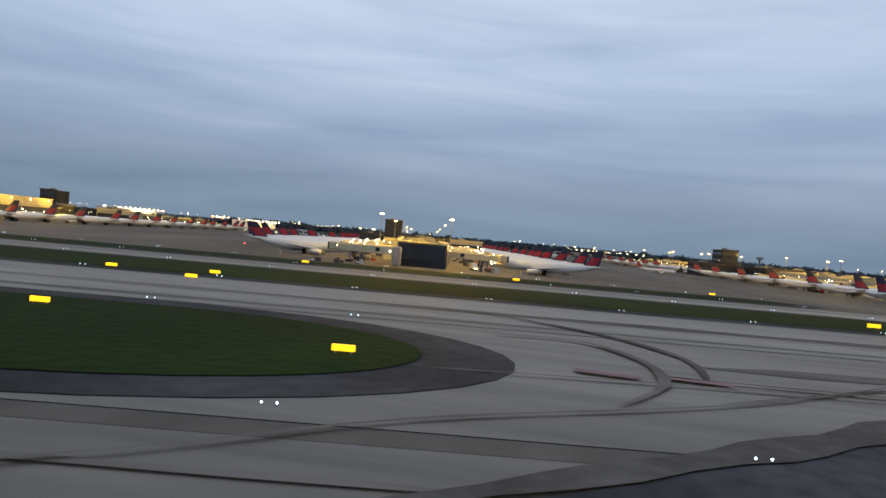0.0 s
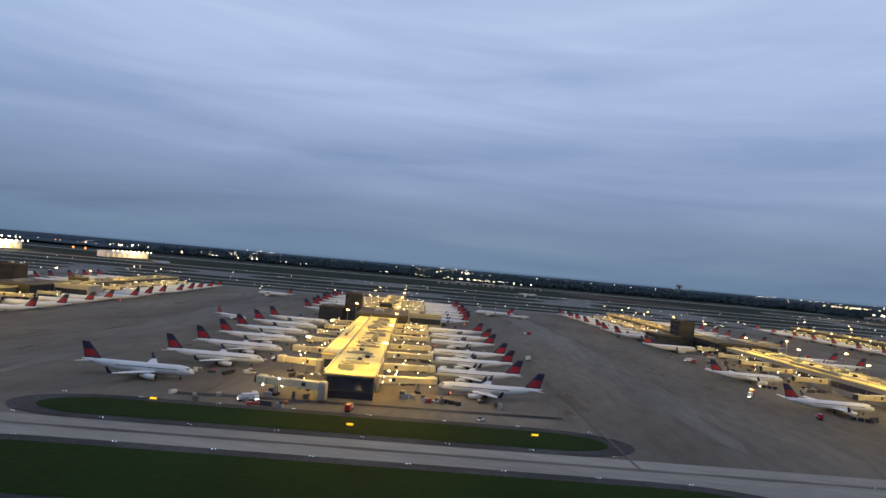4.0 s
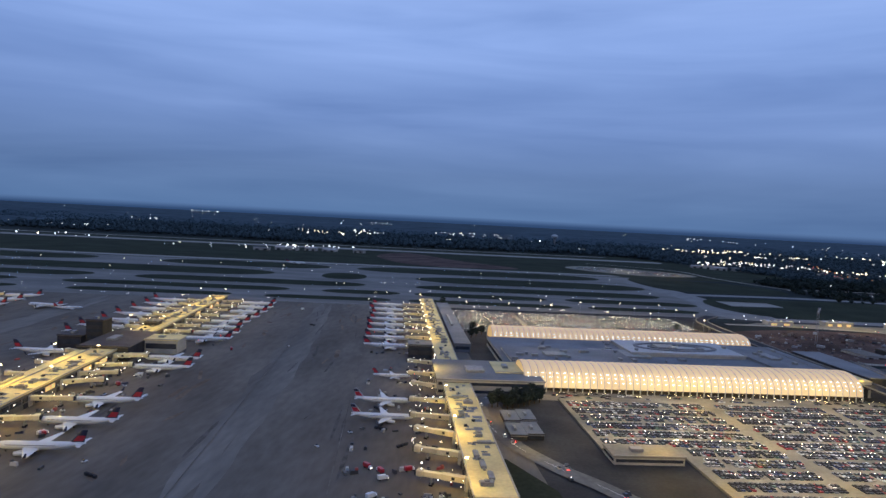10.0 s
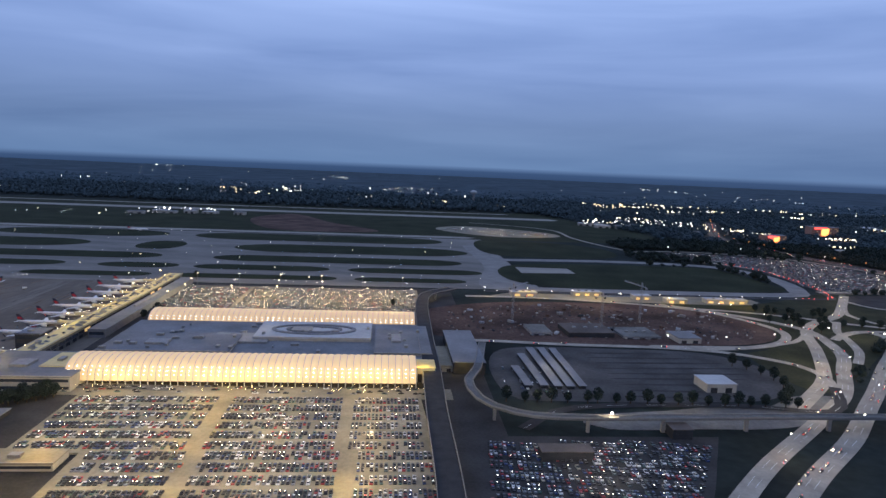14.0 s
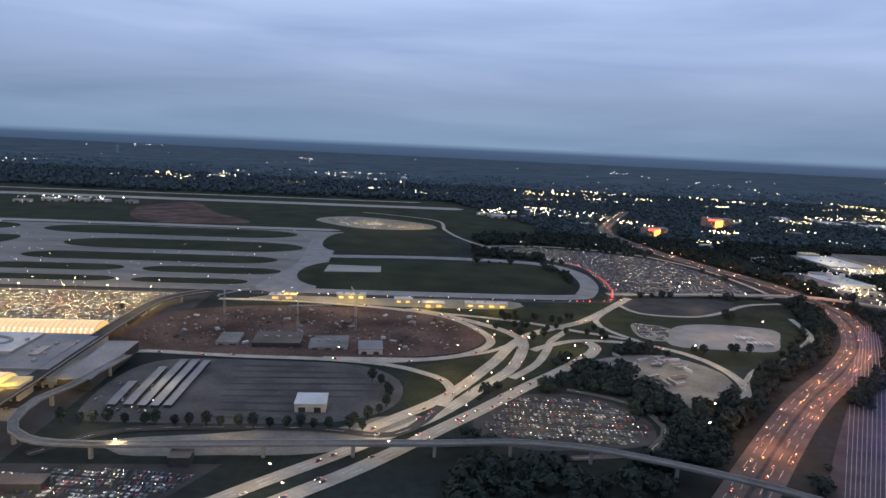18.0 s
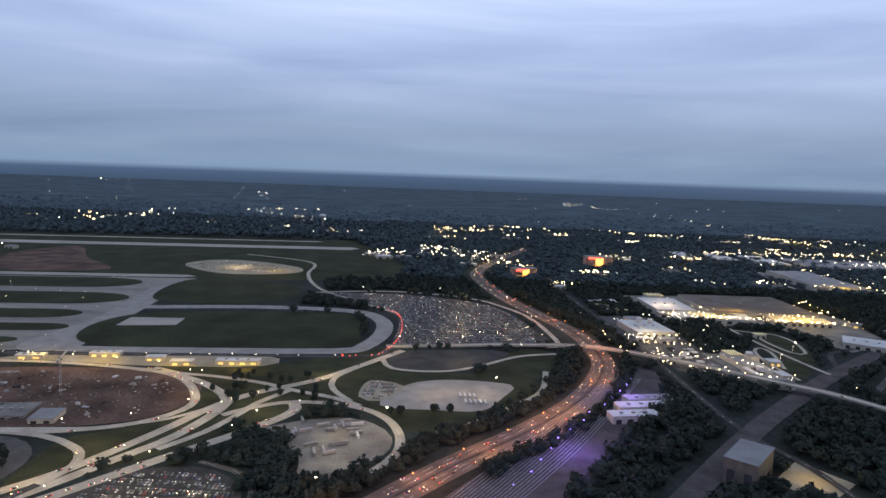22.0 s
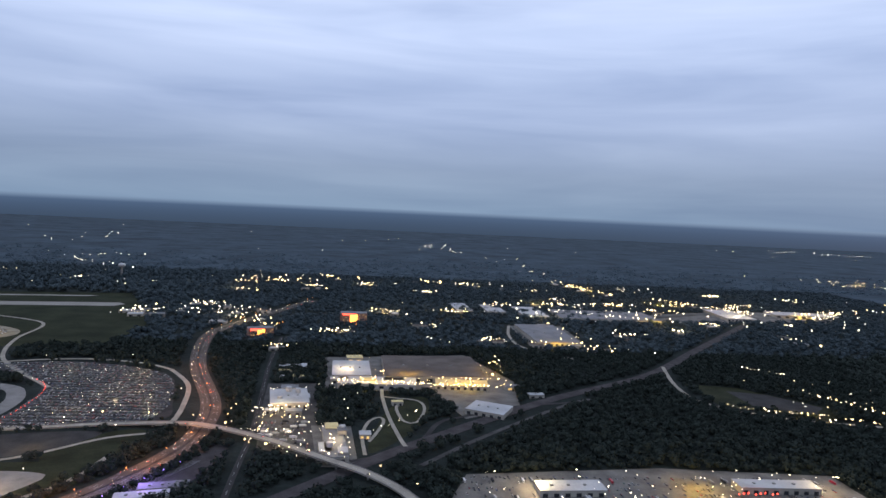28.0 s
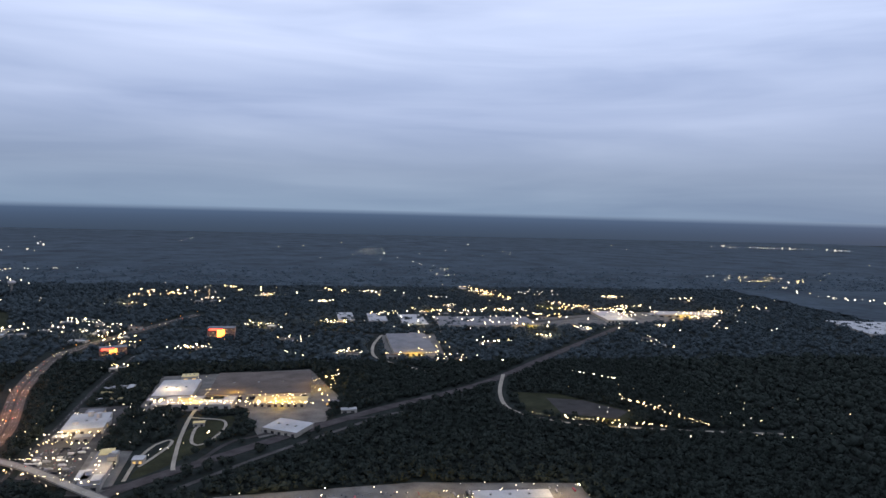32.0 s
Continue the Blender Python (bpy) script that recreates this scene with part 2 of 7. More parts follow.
PAINTS = [(0.0, (0.012, 0.012, 0.014)), (0.42, (0.6, 0.6, 0.58)), (0.53, (0.2, 0.205, 0.21)), (0.65, (0.05, 0.075, 0.08)), (0.76, (0.02, 0.04, 0.12)),
          (0.85, (0.28, 0.02, 0.02)), (0.92, (0.35, 0.3, 0.22)), (0.96, (0.05, 0.1, 0.08))]
M = dict(
    soil=mat("forest_floor", (0.017, 0.022, 0.02), 0.95, vary=0.45, scale=0.02, fine=0.25),
    grass=mat("grass", (0.010, 0.024, 0.0035), 0.95, vary=0.3, scale=0.05, fine=1.5, bump=0.15),
    vergegrass=mat("verge_grass", (0.025, 0.028, 0.0155), 0.95, vary=0.4, scale=0.06, fine=0.8),
    # lighter olive copy of the island grass, far-field haze mixed into its colour
    hazedgrass=mat("field_grass", (0.021, 0.025, 0.013), 0.95, vary=0.35, scale=0.03, fine=0.4),
    concoursewall=mat("dark_concourse_cladding", (0.075, 0.07, 0.058), 0.6, vary=0.25, scale=0.3, fine=2.0),
    lanes=mat("lane_concrete", (0.137, 0.124, 0.108), 0.85, vary=0.3, scale=0.05, fine=0.5, stretch=(1, 0.2, 1)),
    ruststain=mat("rust_stained_concrete", (0.125, 0.095, 0.07), 0.88, vary=0.35, scale=0.12, fine=0.8),
    taxiway=mat("taxiway_concrete", (0.235, 0.218, 0.19), 0.85, vary=0.22, scale=0.06, fine=0.9, stretch=(0.25, 1, 1)),
    apron=mat("apron_concrete", (0.122, 0.107, 0.089), 0.85, vary=0.28, scale=0.05, fine=0.5, stretch=(1, 0.3, 1)),
    stained=mat("stained_concrete", (0.125, 0.112, 0.097), 0.88, vary=0.4, scale=0.08, fine=0.7, stretch=(0.15, 1, 1)),
    slab=mat("pale_concrete", (0.19, 0.182, 0.17), 0.85, vary=0.2, scale=0.1, fine=1.2),
    shoulder=mat("shoulder_asphalt", (0.046, 0.045, 0.046), 0.9, vary=0.45, scale=0.1, fine=1.4),
    rubber=mat("tyre_rubber_marks", (0.09, 0.081, 0.071), 0.9, vary=0.35, scale=0.3, fine=2.0),
    oldconcrete=mat("worn_concrete", (0.19, 0.173, 0.15), 0.88, vary=0.35, scale=0.05, fine=0.6, stretch=(0.12, 1, 1)),
    highway=mat("highway_asphalt", (0.085, 0.074, 0.064), 0.88, vary=0.25, scale=0.1, fine=0.9),
    yardslab=mat("yard_concrete", (0.13, 0.125, 0.115), 0.88, vary=0.3, scale=0.08, fine=0.8),
    fieldlot=mat("weathered_asphalt", (0.064, 0.062, 0.06), 0.9, vary=0.3, scale=0.07, fine=0.8),
    asphalt=mat("asphalt", (0.04, 0.039, 0.038), 0.9, vary=0.3, scale=0.08, fine=1.2),
    road=mat("road_concrete", (0.275, 0.25, 0.205), 0.85, vary=0.2, scale=0.1, fine=1.0),
    lot=mat("lot_paving", (0.205, 0.186, 0.14), 0.85, vary=0.25, scale=0.07, fine=1.0),
    dirt=mat("red_dirt", (0.072, 0.047, 0.038), 0.95, vary=0.55, scale=0.04, fine=0.6, bump=0.3),
    paint_white=mat("road_paint", (0.6, 0.6, 0.58), 0.7, vary=0.25, scale=0.5),
    paint_yellow=mat("yellow_paint", (0.5, 0.36, 0.06), 0.7, vary=0.25, scale=0.5),
    paint_red=mat("red_paint", (0.19, 0.085, 0.09), 0.7, vary=0.3, scale=0.6),
    wall=mat("wall_panel", (0.3, 0.28, 0.24), 0.7, vary=0.15, scale=0.2, fine=2, spread=0.15),
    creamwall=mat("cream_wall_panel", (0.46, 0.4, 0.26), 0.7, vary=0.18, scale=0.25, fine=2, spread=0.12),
    darkwall=mat("dark_cladding", (0.035, 0.036, 0.039), 0.85, vary=0.2, scale=0.3),
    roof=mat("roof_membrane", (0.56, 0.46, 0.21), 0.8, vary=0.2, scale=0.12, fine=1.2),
    greyroof=mat("grey_roof", (0.13, 0.133, 0.14), 0.8, vary=0.25, scale=0.08, fine=0.8),
    paleroof=mat("pale_roof", (0.33, 0.34, 0.34), 0.7, vary=0.18, scale=0.06, fine=0.7),
    brownroof=mat("brown_roof", (0.1, 0.085, 0.075), 0.85, vary=0.25, scale=0.06, fine=0.7),
    unit=mat("rooftop_unit_metal", (0.2, 0.2, 0.195), 0.55, 0.4, vary=0.2, scale=0.7),
    glass=mat("window_glass", (0.03, 0.035, 0.045), 0.12, vary=0.2, scale=0.4, coat=0.5),
    litglass=mat("lit_window", (0.5, 0.4, 0.2), 0.3, vary=0.3, scale=0.4, glow=(1.0, 0.6, 0.16), power=0.8),
    skin=mat("aircraft_white", (0.58, 0.58, 0.57), 0.32, vary=0.05, scale=0.4, coat=0.3),
    navy=mat("aircraft_navy", (0.01, 0.013, 0.036), 0.5, vary=0.1, scale=0.4, coat=0.05),
    crimson=mat("aircraft_red", (0.3, 0.01, 0.02), 0.35, vary=0.1, scale=0.4, coat=0.3),
    alloy=mat("bare_alloy", (0.4, 0.41, 0.43), 0.35, 0.8, vary=0.12, scale=1),
    steel=mat("painted_steel", (0.22, 0.22, 0.23), 0.6, 0.3, vary=0.2, scale=1),
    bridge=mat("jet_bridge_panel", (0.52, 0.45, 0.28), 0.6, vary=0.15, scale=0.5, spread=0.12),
    tyre=mat("tyre", (0.02, 0.02, 0.02), 0.9, vary=0.2, scale=2),
    bark=mat("bark", (0.06, 0.045, 0.03), 0.95, vary=0.3, scale=1.5),
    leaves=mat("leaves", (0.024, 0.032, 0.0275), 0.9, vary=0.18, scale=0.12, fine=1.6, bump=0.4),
    # distance haze put into the colour: paler and bluer than the near leaves
    hazedcanopy=mat("far_woods", (0.042, 0.06, 0.073), 0.95, vary=0.3, scale=0.008, fine=0.06),
    # hazed again, and lightened to offset the crowns' own shade
    hazedfurther=mat("further_leaves", (0.062, 0.087, 0.103), 0.95, vary=0.15, scale=0.03, fine=0.4),
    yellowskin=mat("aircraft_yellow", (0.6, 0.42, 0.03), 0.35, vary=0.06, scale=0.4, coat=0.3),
    # same foliage as the near leaves, its tone raised to imitate haze
    hazedwoods=mat("woodland_leaves", (0.046, 0.063, 0.07), 0.95, vary=0.15, scale=0.03, fine=0.5),
    # the membrane itself emits, in place of lamps under the canopy
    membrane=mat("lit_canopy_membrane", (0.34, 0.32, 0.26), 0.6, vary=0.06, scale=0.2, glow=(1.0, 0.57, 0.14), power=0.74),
    rib=mat("canopy_rib", (0.5, 0.48, 0.42), 0.5, vary=0.1, scale=0.5),
    fieldconcrete=mat("field_concrete", (0.155, 0.146, 0.132), 0.85, vary=0.25, scale=0.05, fine=0.5, stretch=(0.25, 1, 1)),
    rust=mat("rail_ballast", (0.055, 0.05, 0.05), 0.95, vary=0.3, scale=0.1, fine=0.9),
    hotel=mat("hotel_facade", (0.3, 0.16, 0.11), 0.8, vary=0.15, scale=0.2),
    car=picked("car_paint", PAINTS),
    cars=picked("car_paints", PAINTS, islands=True),
    carglass=mat("car_glass", (0.012, 0.013, 0.014), 0.5, vary=0.1, scale=1),
    white_light=lamp_mat("white_lamp", (1.0, 0.86, 0.6), 9.0),
    warm_light=lamp_mat("sodium_lamp", (1.0, 0.68, 0.32), 13.0),
    amber_light=lamp_mat("amber_lamp", (1.0, 0.32, 0.06), 4.0),
    red_light=lamp_mat("red_lamp", (1.0, 0.07, 0.04), 5.0),
    blue_light=lamp_mat("edge_lamp", (0.55, 0.75, 1.0), 4.0),
    green_light=lamp_mat("green_lamp", (0.15, 1.0, 0.5), 4.0),
    violet_light=lamp_mat("violet_lamp", (0.32, 0.2, 1.0), 5.0),
    sign_light=lamp_mat("sign_face", (1.0, 0.62, 0.02), 1.5),
)

# ---- mesh helpers ----
TURN = radians(8)
CT, ST = math.cos(TURN), math.sin(TURN)


def A(u, v):
    """From the airport's own grid (u along the runways, v across them) to the world."""
    return u * CT - v * ST, u * ST + v * CT


def APOSE(u, v, z=0, turn=0):
    x, y = A(u, v)
    return pose(x, y, z, 0, 0, 8 + turn)


def mesh_of(bm, material, name):
    me = bpy.data.meshes.new(name)
    bm.to_mesh(me)
    bm.free()
    for m in material if isinstance(material, (list, tuple)) else [material]:
        me.materials.append(m)
    return me


def part(name, bm, material, parent=None, label="", at=None):
    ob = new(name, mesh_of(bm, material, name))
    if parent is not None:
        ob.parent = parent
    if at is not None:
        ob.matrix_basis = at
    if label:
        ob["label"] = label
    return ob


def shared(name, me, parent, at):
    ob = new(name, me)
    ob.parent = parent
    ob.matrix_basis = at
    return ob


def thing(name, at, label, category, group="", kind=""):
    ob = new(name)
    ob.empty_display_size = 0.5
    ob.matrix_basis = at
    return tagged(ob, label, category, group, kind)


def box(bm, x0, x1, y0, y1, z0, z1, bevel=0.0, taper=0.0):
    vs = [bm.verts.new((x, y, z)) for z in (z0, z1) for x, y in ((x0, y0), (x1, y0), (x1, y1), (x0, y1))]
    if taper:
        cx, cy = (x0 + x1) / 2, (y0 + y1) / 2
        for v in vs[4:]:
            v.co.x, v.co.y = cx + (v.co.x - cx) * (1 - taper), cy + (v.co.y - cy) * (1 - taper)
    for f in ((3, 2, 1, 0), (4, 5, 6, 7), (0, 1, 5, 4), (1, 2, 6, 5), (2, 3, 7, 6), (3, 0, 4, 7)):
        bm.faces.new([vs[i] for i in f])
    if bevel:
        edges = list({e for v in vs for e in v.link_edges})
        bmesh.ops.bevel(bm, geom=edges, offset=bevel, segments=1, affect="EDGES")
    return vs


def boxm(*boxes, bevel=0.0):
    bm = bmesh.new()
    for b in boxes:
        box(bm, *b, bevel=bevel)
    return bm


def tube(bm, rings, sides=10, caps=True):
    """A lofted tube through rings of (centre, radius across, radius up), standing across x."""
    loops = []
    for (x, y, z), ry, rz in rings:
        loops.append([bm.verts.new((x, y + ry * math.cos(a), z + rz * math.sin(a))) for a in (2 * math.pi * i / sides for i in range(sides))])
    for a, b in zip(loops, loops[1:]):
        for i in range(sides):
            bm.faces.new((a[i], a[(i + 1) % sides], b[(i + 1) % sides], b[i]))
    if caps:
        bm.faces.new(loops[0][::-1]), bm.faces.new(loops[-1])
    for f in bm.faces:
        f.smooth = True
    return bm


def post(bm, x, y, z0, z1, r, sides=6, r1=None):
    r1 = r if r1 is None else r1
    lo = [bm.verts.new((x + r * math.cos(6.2832 * i / sides), y + r * math.sin(6.2832 * i / sides), z0)) for i in range(sides)]
    hi = [bm.verts.new((x + r1 * math.cos(6.2832 * i / sides), y + r1 * math.sin(6.2832 * i / sides), z1)) for i in range(sides)]
    for i in range(sides):
        bm.faces.new((lo[i], lo[(i + 1) % sides], hi[(i + 1) % sides], hi[i]))
    bm.faces.new(hi), bm.faces.new(lo[::-1])


def smooth_line(pts, step=6.0, closed=False):
    """A smooth curve through a few points."""
    p = [Vector((*q, 0)[:3]) for q in pts]
    n, res = len(p), []
    for i in range(n if closed else n - 1):
        a, b, c, d = (p[(i + k) % n] if closed else p[min(max(i + k, 0), n - 1)] for k in (-1, 0, 1, 2))
        m = max(2, int((c - b).length / step))
        for j in range(m):
            s = j / m
            res.append(0.5 * (2 * b + (c - a) * s + (2 * a - 5 * b + 4 * c - d) * s * s + (3 * b - a - 3 * c + d) * s ** 3))
    if not closed:
        res.append(p[-1])
    return res


CLEAR_POLYS, CLEAR_LINES = [], []


def patch(name, pts, z, material, label, category, smooth=True, clear=True, thick=0.0, kind="structure", step=6.0):
    """A flat piece of ground with the outline pts; thick: it stands up as a kerbed slab."""
    line = smooth_line(pts, step, True) if smooth else [Vector((*q, 0)) for q in pts]
    if clear:
        CLEAR_POLYS.append(np.array([(q.x, q.y) for q in line]))
    bm = bmesh.new()
    vs = [bm.verts.new((q.x, q.y, z)) for q in line]
    f = bm.faces.new(vs)
    f.normal_update()
    if f.normal.z < 0:
        f.normal_flip()
    if thick:
        lo = [bm.verts.new((q.x, q.y, z - thick)) for q in line]
        for i in range(len(vs)):
            j = (i + 1) % len(vs)
            bm.faces.new((vs[i], lo[i], lo[j], vs[j]))
    for t in bmesh.ops.triangulate(bm, faces=[f])["faces"]:
        t.normal_update()
        if t.normal.z < 0:
            t.normal_flip()
    return tagged(part(name, bm, material), label, category, kind=kind)


def sides_of(line):
    res = []
    for i, q in enumerate(line):
        d = line[min(i + 1, len(line) - 1)] - line[max(i - 1, 0)]
        d.z = 0
        d.normalize()
        res.append(Vector((-d.y, d.x, 0)))
    return res


def stain(bm, line, width, z):
    """A strip that thins out towards both ends."""
    rows = []
    for i, (q, s) in enumerate(zip(line, sides_of(line))):
        w = width / 2 * (0.02 + max(0.0, math.sin(math.pi * i / (len(line) - 1))) ** 0.6) * (0.8 + 0.2 * math.sin(i * 1.7))
        rows.append((bm.verts.new((q.x - s.x * w, q.y - s.y * w, z)), bm.verts.new((q.x + s.x * w, q.y + s.y * w, z))))
    for a, b in zip(rows, rows[1:]):
        bm.faces.new((a[0], b[0], b[1], a[1]))


def ribbon(bm, line, offset, width, z, thick=0.0, heights=None):
    """A strip that follows the line at a sideways offset."""
    side = sides_of(line)
    rows = []
    for i, (q, s) in enumerate(zip(line, side)):
        h = z + (heights[i] if heights else 0)
        l, r = q + s * (offset + width / 2), q + s * (offset - width / 2)
        row = [bm.verts.new((r.x, r.y, h)), bm.verts.new((l.x, l.y, h))]
        if thick:
            row += [bm.verts.new((l.x, l.y, h - thick)), bm.verts.new((r.x, r.y, h - thick))]
        rows.append(row)
    for a, b in zip(rows, rows[1:]):
        n = len(a)
        for k in range(n if n > 2 else 1):
            bm.faces.new((a[k], b[k], b[(k + 1) % n], a[(k + 1) % n]) if n > 2 else (a[0], b[0], b[1], a[1]))
    return bm


def road(name, pts, width, z, material, label, lanes=0, heights=None, clear=6.0, category="road", dash="paint_white"):
    line = smooth_line(pts, 6.0)
    z += 0.009 * len(CLEAR_LINES)
    CLEAR_LINES.append((np.array([(q.x, q.y) for q in line]), width / 2 + clear))
    hs = None
    if heights:
        n = len(line)
        hs = [float(np.interp(i / (n - 1), np.linspace(0, 1, len(heights)), heights)) for i in range(n)]
    ob = tagged(part(name, ribbon(bmesh.new(), line, 0, width, z, 0.5 if hs else 0.0, hs), material), label, category, kind="structure")
    if hs:
        bm = bmesh.new()
        for s in (-1, 1):
            ribbon(bm, line, s * (width / 2 - 0.1), 0.2, z + 0.45, 0.5, hs)
        part("parapet", bm, M["slab"], ob)
        k = 0
        for i in range(2, len(line) - 2, 4):
            if hs[i] > 1.5:
                bm = bmesh.new()
                box(bm, line[i].x - 0.5, line[i].x + 0.5, line[i].y - 0.5, line[i].y + 0.5, 0, hs[i] + z - 0.4)
                part("pier", bm, M["slab"], ob)
                k += 1
    for s in range(1, lanes):
        bm = bmesh.new()
        off = -width / 2 + width * s / lanes
        for i in range(0, len(line) - 1, 2):
            ribbon(bm, line[i:i + 2], off, 0.1, z + 0.0045, 0, hs[i:i + 2] if hs else None)
        part("lane_line", bm, M[dash], ob)
    return ob, line

# ---- ground ----
patch("ground", [(-4300, -3000), (5300, -3000), (5300, 4650), (-4300, 4650)], 0.0, M["soil"],
      "dark wooded land round the airport, at dusk", "ground", smooth=False, clear=False)


def uv(*pts):
    return [A(u, v) for u, v in pts]


patch("apron", uv((-1800, 18), (178, 18), (196, 105), (190, 375), (-1800, 375)), 0.06, M["apron"],
      "stained grey concrete apron between the concourses", "apron", smooth=False)
patch("runway_field", uv((-1800, -140), (345, -140), (330, 19), (-1800, 19)), 0.05, M["oldconcrete"],
      "grey concrete runway with a dark rubber band", "runway", smooth=False)
patch("taxiway_field", uv((-1800, 375.2), (372, 375.2), (410, 383), (410, 650), (-1800, 650)), 0.05, M["fieldconcrete"],
      "pale concrete taxiways between strips of grass", "taxiway", smooth=False)
patch("runway", uv((-1800, -30), (340, -30), (340, 8), (-1800, 8)), 0.09, M["rubber"], "runway darkened by tyre rubber", "runway", smooth=False, clear=False)
patch("taxiway", uv((-1800, 39.5), (178, 39.5), (178, 84), (-1800, 84)), 0.09, M["taxiway"], "pale concrete taxiway beside the runway", "taxiway", smooth=False, clear=False)
patch("taxiway_edge", uv((-1800, 19.2), (178, 19.2), (178, 39.3), (-1800, 39.3)), 0.085, M["oldconcrete"], "worn concrete between runway and taxiway", "taxiway", smooth=False, clear=False)
# far runway and its grass
patch("grass_field", uv((-1800, 652), (620, 652), (640, 760), (560, 1060), (-1800, 1060)), 0.03, M["hazedgrass"],
      "dim grass round the far runway", "grass", smooth=False)
for v0, v1, u1 in ((655, 672, 395), (925, 958, 560), (1020, 1032, 500)):
    patch("runway", uv((-1800, v0), (u1, v0), (u1 + 12, (v0 + v1) / 2), (u1, v1), (-1800, v1)), 0.09, M["taxiway"],
          "long pale runway far across the field", "runway", smooth=False, clear=False)
patch("dirt_field", uv((138, 812), (180, 900), (240, 790), (300, 700), (190, 690)), 0.1, M["dirt"], "bare red earth beside the far runway", "earthworks")


def island(u0, u1, v0, v1, rim=4.0, lamps=True, round_end=None):
    """A grass island with round ends inside a dark paved shoulder."""
    def outline(m):
        h, c = (v1 - v0) / 2 + m, (v0 + v1) / 2
        e = min(h * 2.0, (u1 - u0) * 0.42)
        right = [(u1 + 1.7 * m - e + e * math.cos(radians(q)) ** 0.9, c + h * math.sin(radians(q))) for q in range(-90, 91, 10) if abs(q) < 90] 
        left = [(u0 - 1.7 * m + e - e * math.cos(radians(q)) ** 0.9, c + h * math.sin(radians(q))) for q in range(80, -90, -10)]
        return uv((u1 + 1.7 * m - e, c - h), *right, (u1 + 1.7 * m - e, c + h), (u0 - 1.7 * m + e, c + h), *left, (u0 - 1.7 * m + e, c - h))
    if rim:
        patch("shoulder", outline(rim), 0.12, M["shoulder"], "dark asphalt shoulder round a grass island", "shoulder", smooth=False, clear=False)
    patch("grass_island", outline(0), 0.16, M["grass" if v0 < 300 else "hazedgrass"], "mown grass island between taxiways", "grass", smooth=False, clear=False)
    if lamps:
        for u in np.arange(u0, u1, 11.0):
            EDGE.append((u, v0 - rim * 0.7)), EDGE.append((u, v1 + rim * 0.7))


EDGE = []
for u0, u1, v0, v1 in ((-101, -23, 86, 95), (-300, -133, 87, 95), (33, 90, 98, 104), (-300, -127, 57.5, 71.5), (-106, -8, 59, 73.5), (14, 118, 58, 73),
                       (-320, -184, 21.5, 37), (-8, 128, 22, 37), (132, 172, 58, 72)):
    island(u0, u1, v0, v1, 2.2)
patch("shoulder", uv((-188, 11), (-179, 17), (-171, 22), (-159, 27), (-141, 37), (-121, 43.5), (-104, 45.5), (-60, 44), (-32, 37), (-22, 24), (-32, 11), (-100, 9), (-170, 8)), 0.12, M["shoulder"], "dark asphalt shoulder round a grass island", "shoulder", clear=False, step=3)
patch("grass_island", uv((-166, 18), (-154, 26), (-145, 31), (-135, 35), (-125, 38.5), (-109, 41), (-62, 40), (-38, 33), (-28, 24), (-36, 16), (-100, 12), (-160, 13)), 0.16, M["grass"], "mown grass island between taxiways", "grass", clear=False, step=3)
EDGE += [(-176, 18.6), (-168, 22.5), (-157, 27.3), (-147, 32.6), (-136, 38), (-122, 42), (-110, 43.8), (-98, 44), (-84, 43.6), (-70, 43), (-50, 41)]
for v0, v1, cuts in ((391, 407, (-800, -640, -630, -460, -440, -270, -250, -70, -40, 60, 80, 160, 171, 278, 289, 364)),
                     (424, 446, (-900, -700, -680, -480, -460, -280, -255, -90, -60, 90, 112, 166, 176, 270, 283, 380)),
                     (463, 494, (-900, -600, -570, -300, -270, -60, -30, 140, 178, 370)),
                     (514, 566, (-900, -560, -520, -230, -190, 60, 100, 138, 180, 382)),
                     (590, 645, (-900, -500, -440, -120, -60, 100, 125, 366))):
    for u0, u1 in zip(cuts[::2], cuts[1::2]):
        island(u0, u1, v0, v1, 0)
patch("grass_field", uv((411, 392), (572, 387), (589, 430), (586, 470), (560, 492), (412, 480)), 0.12, M["hazedgrass"], "dark mown field at the runway's end", "grass", step=4)
patch("grass_field", uv((405, 538), (495, 528), (526, 560), (518, 610), (470, 640), (405, 640)), 0.12, M["hazedgrass"], "dark mown field beyond the taxiway", "grass", step=4)
patch("blast_pad", uv((410, 441), (452, 444), (452, 467), (411, 468)), 0.18, M["taxiway"], "worn pale blast pad in the grass", "pad", smooth=False, clear=False)
patch("taxiway_end", uv((372, 383), (408, 383), (409, 470), (405, 590), (386, 600), (384, 560), (386, 470)), 0.1, M["slab"], "pale taxiway running across the field", "taxiway", clear=False)
road("taxiway_loop", uv((400, 505), (500, 512), (580, 500), (604, 470), (606, 430), (594, 392), (575, 378), (480, 377), (400, 379)), 13, 0.14, M["slab"], "pale taxiway bending round the field", category="taxiway")
perimeter, perimeter_line = road("perimeter_road", uv((372, 369), (496, 367), (588, 366), (608, 380), (620, 436), (614, 500), (565, 550), (545, 574)), 5, 0.18, M["shoulder"], "dark perimeter road with red lamps")

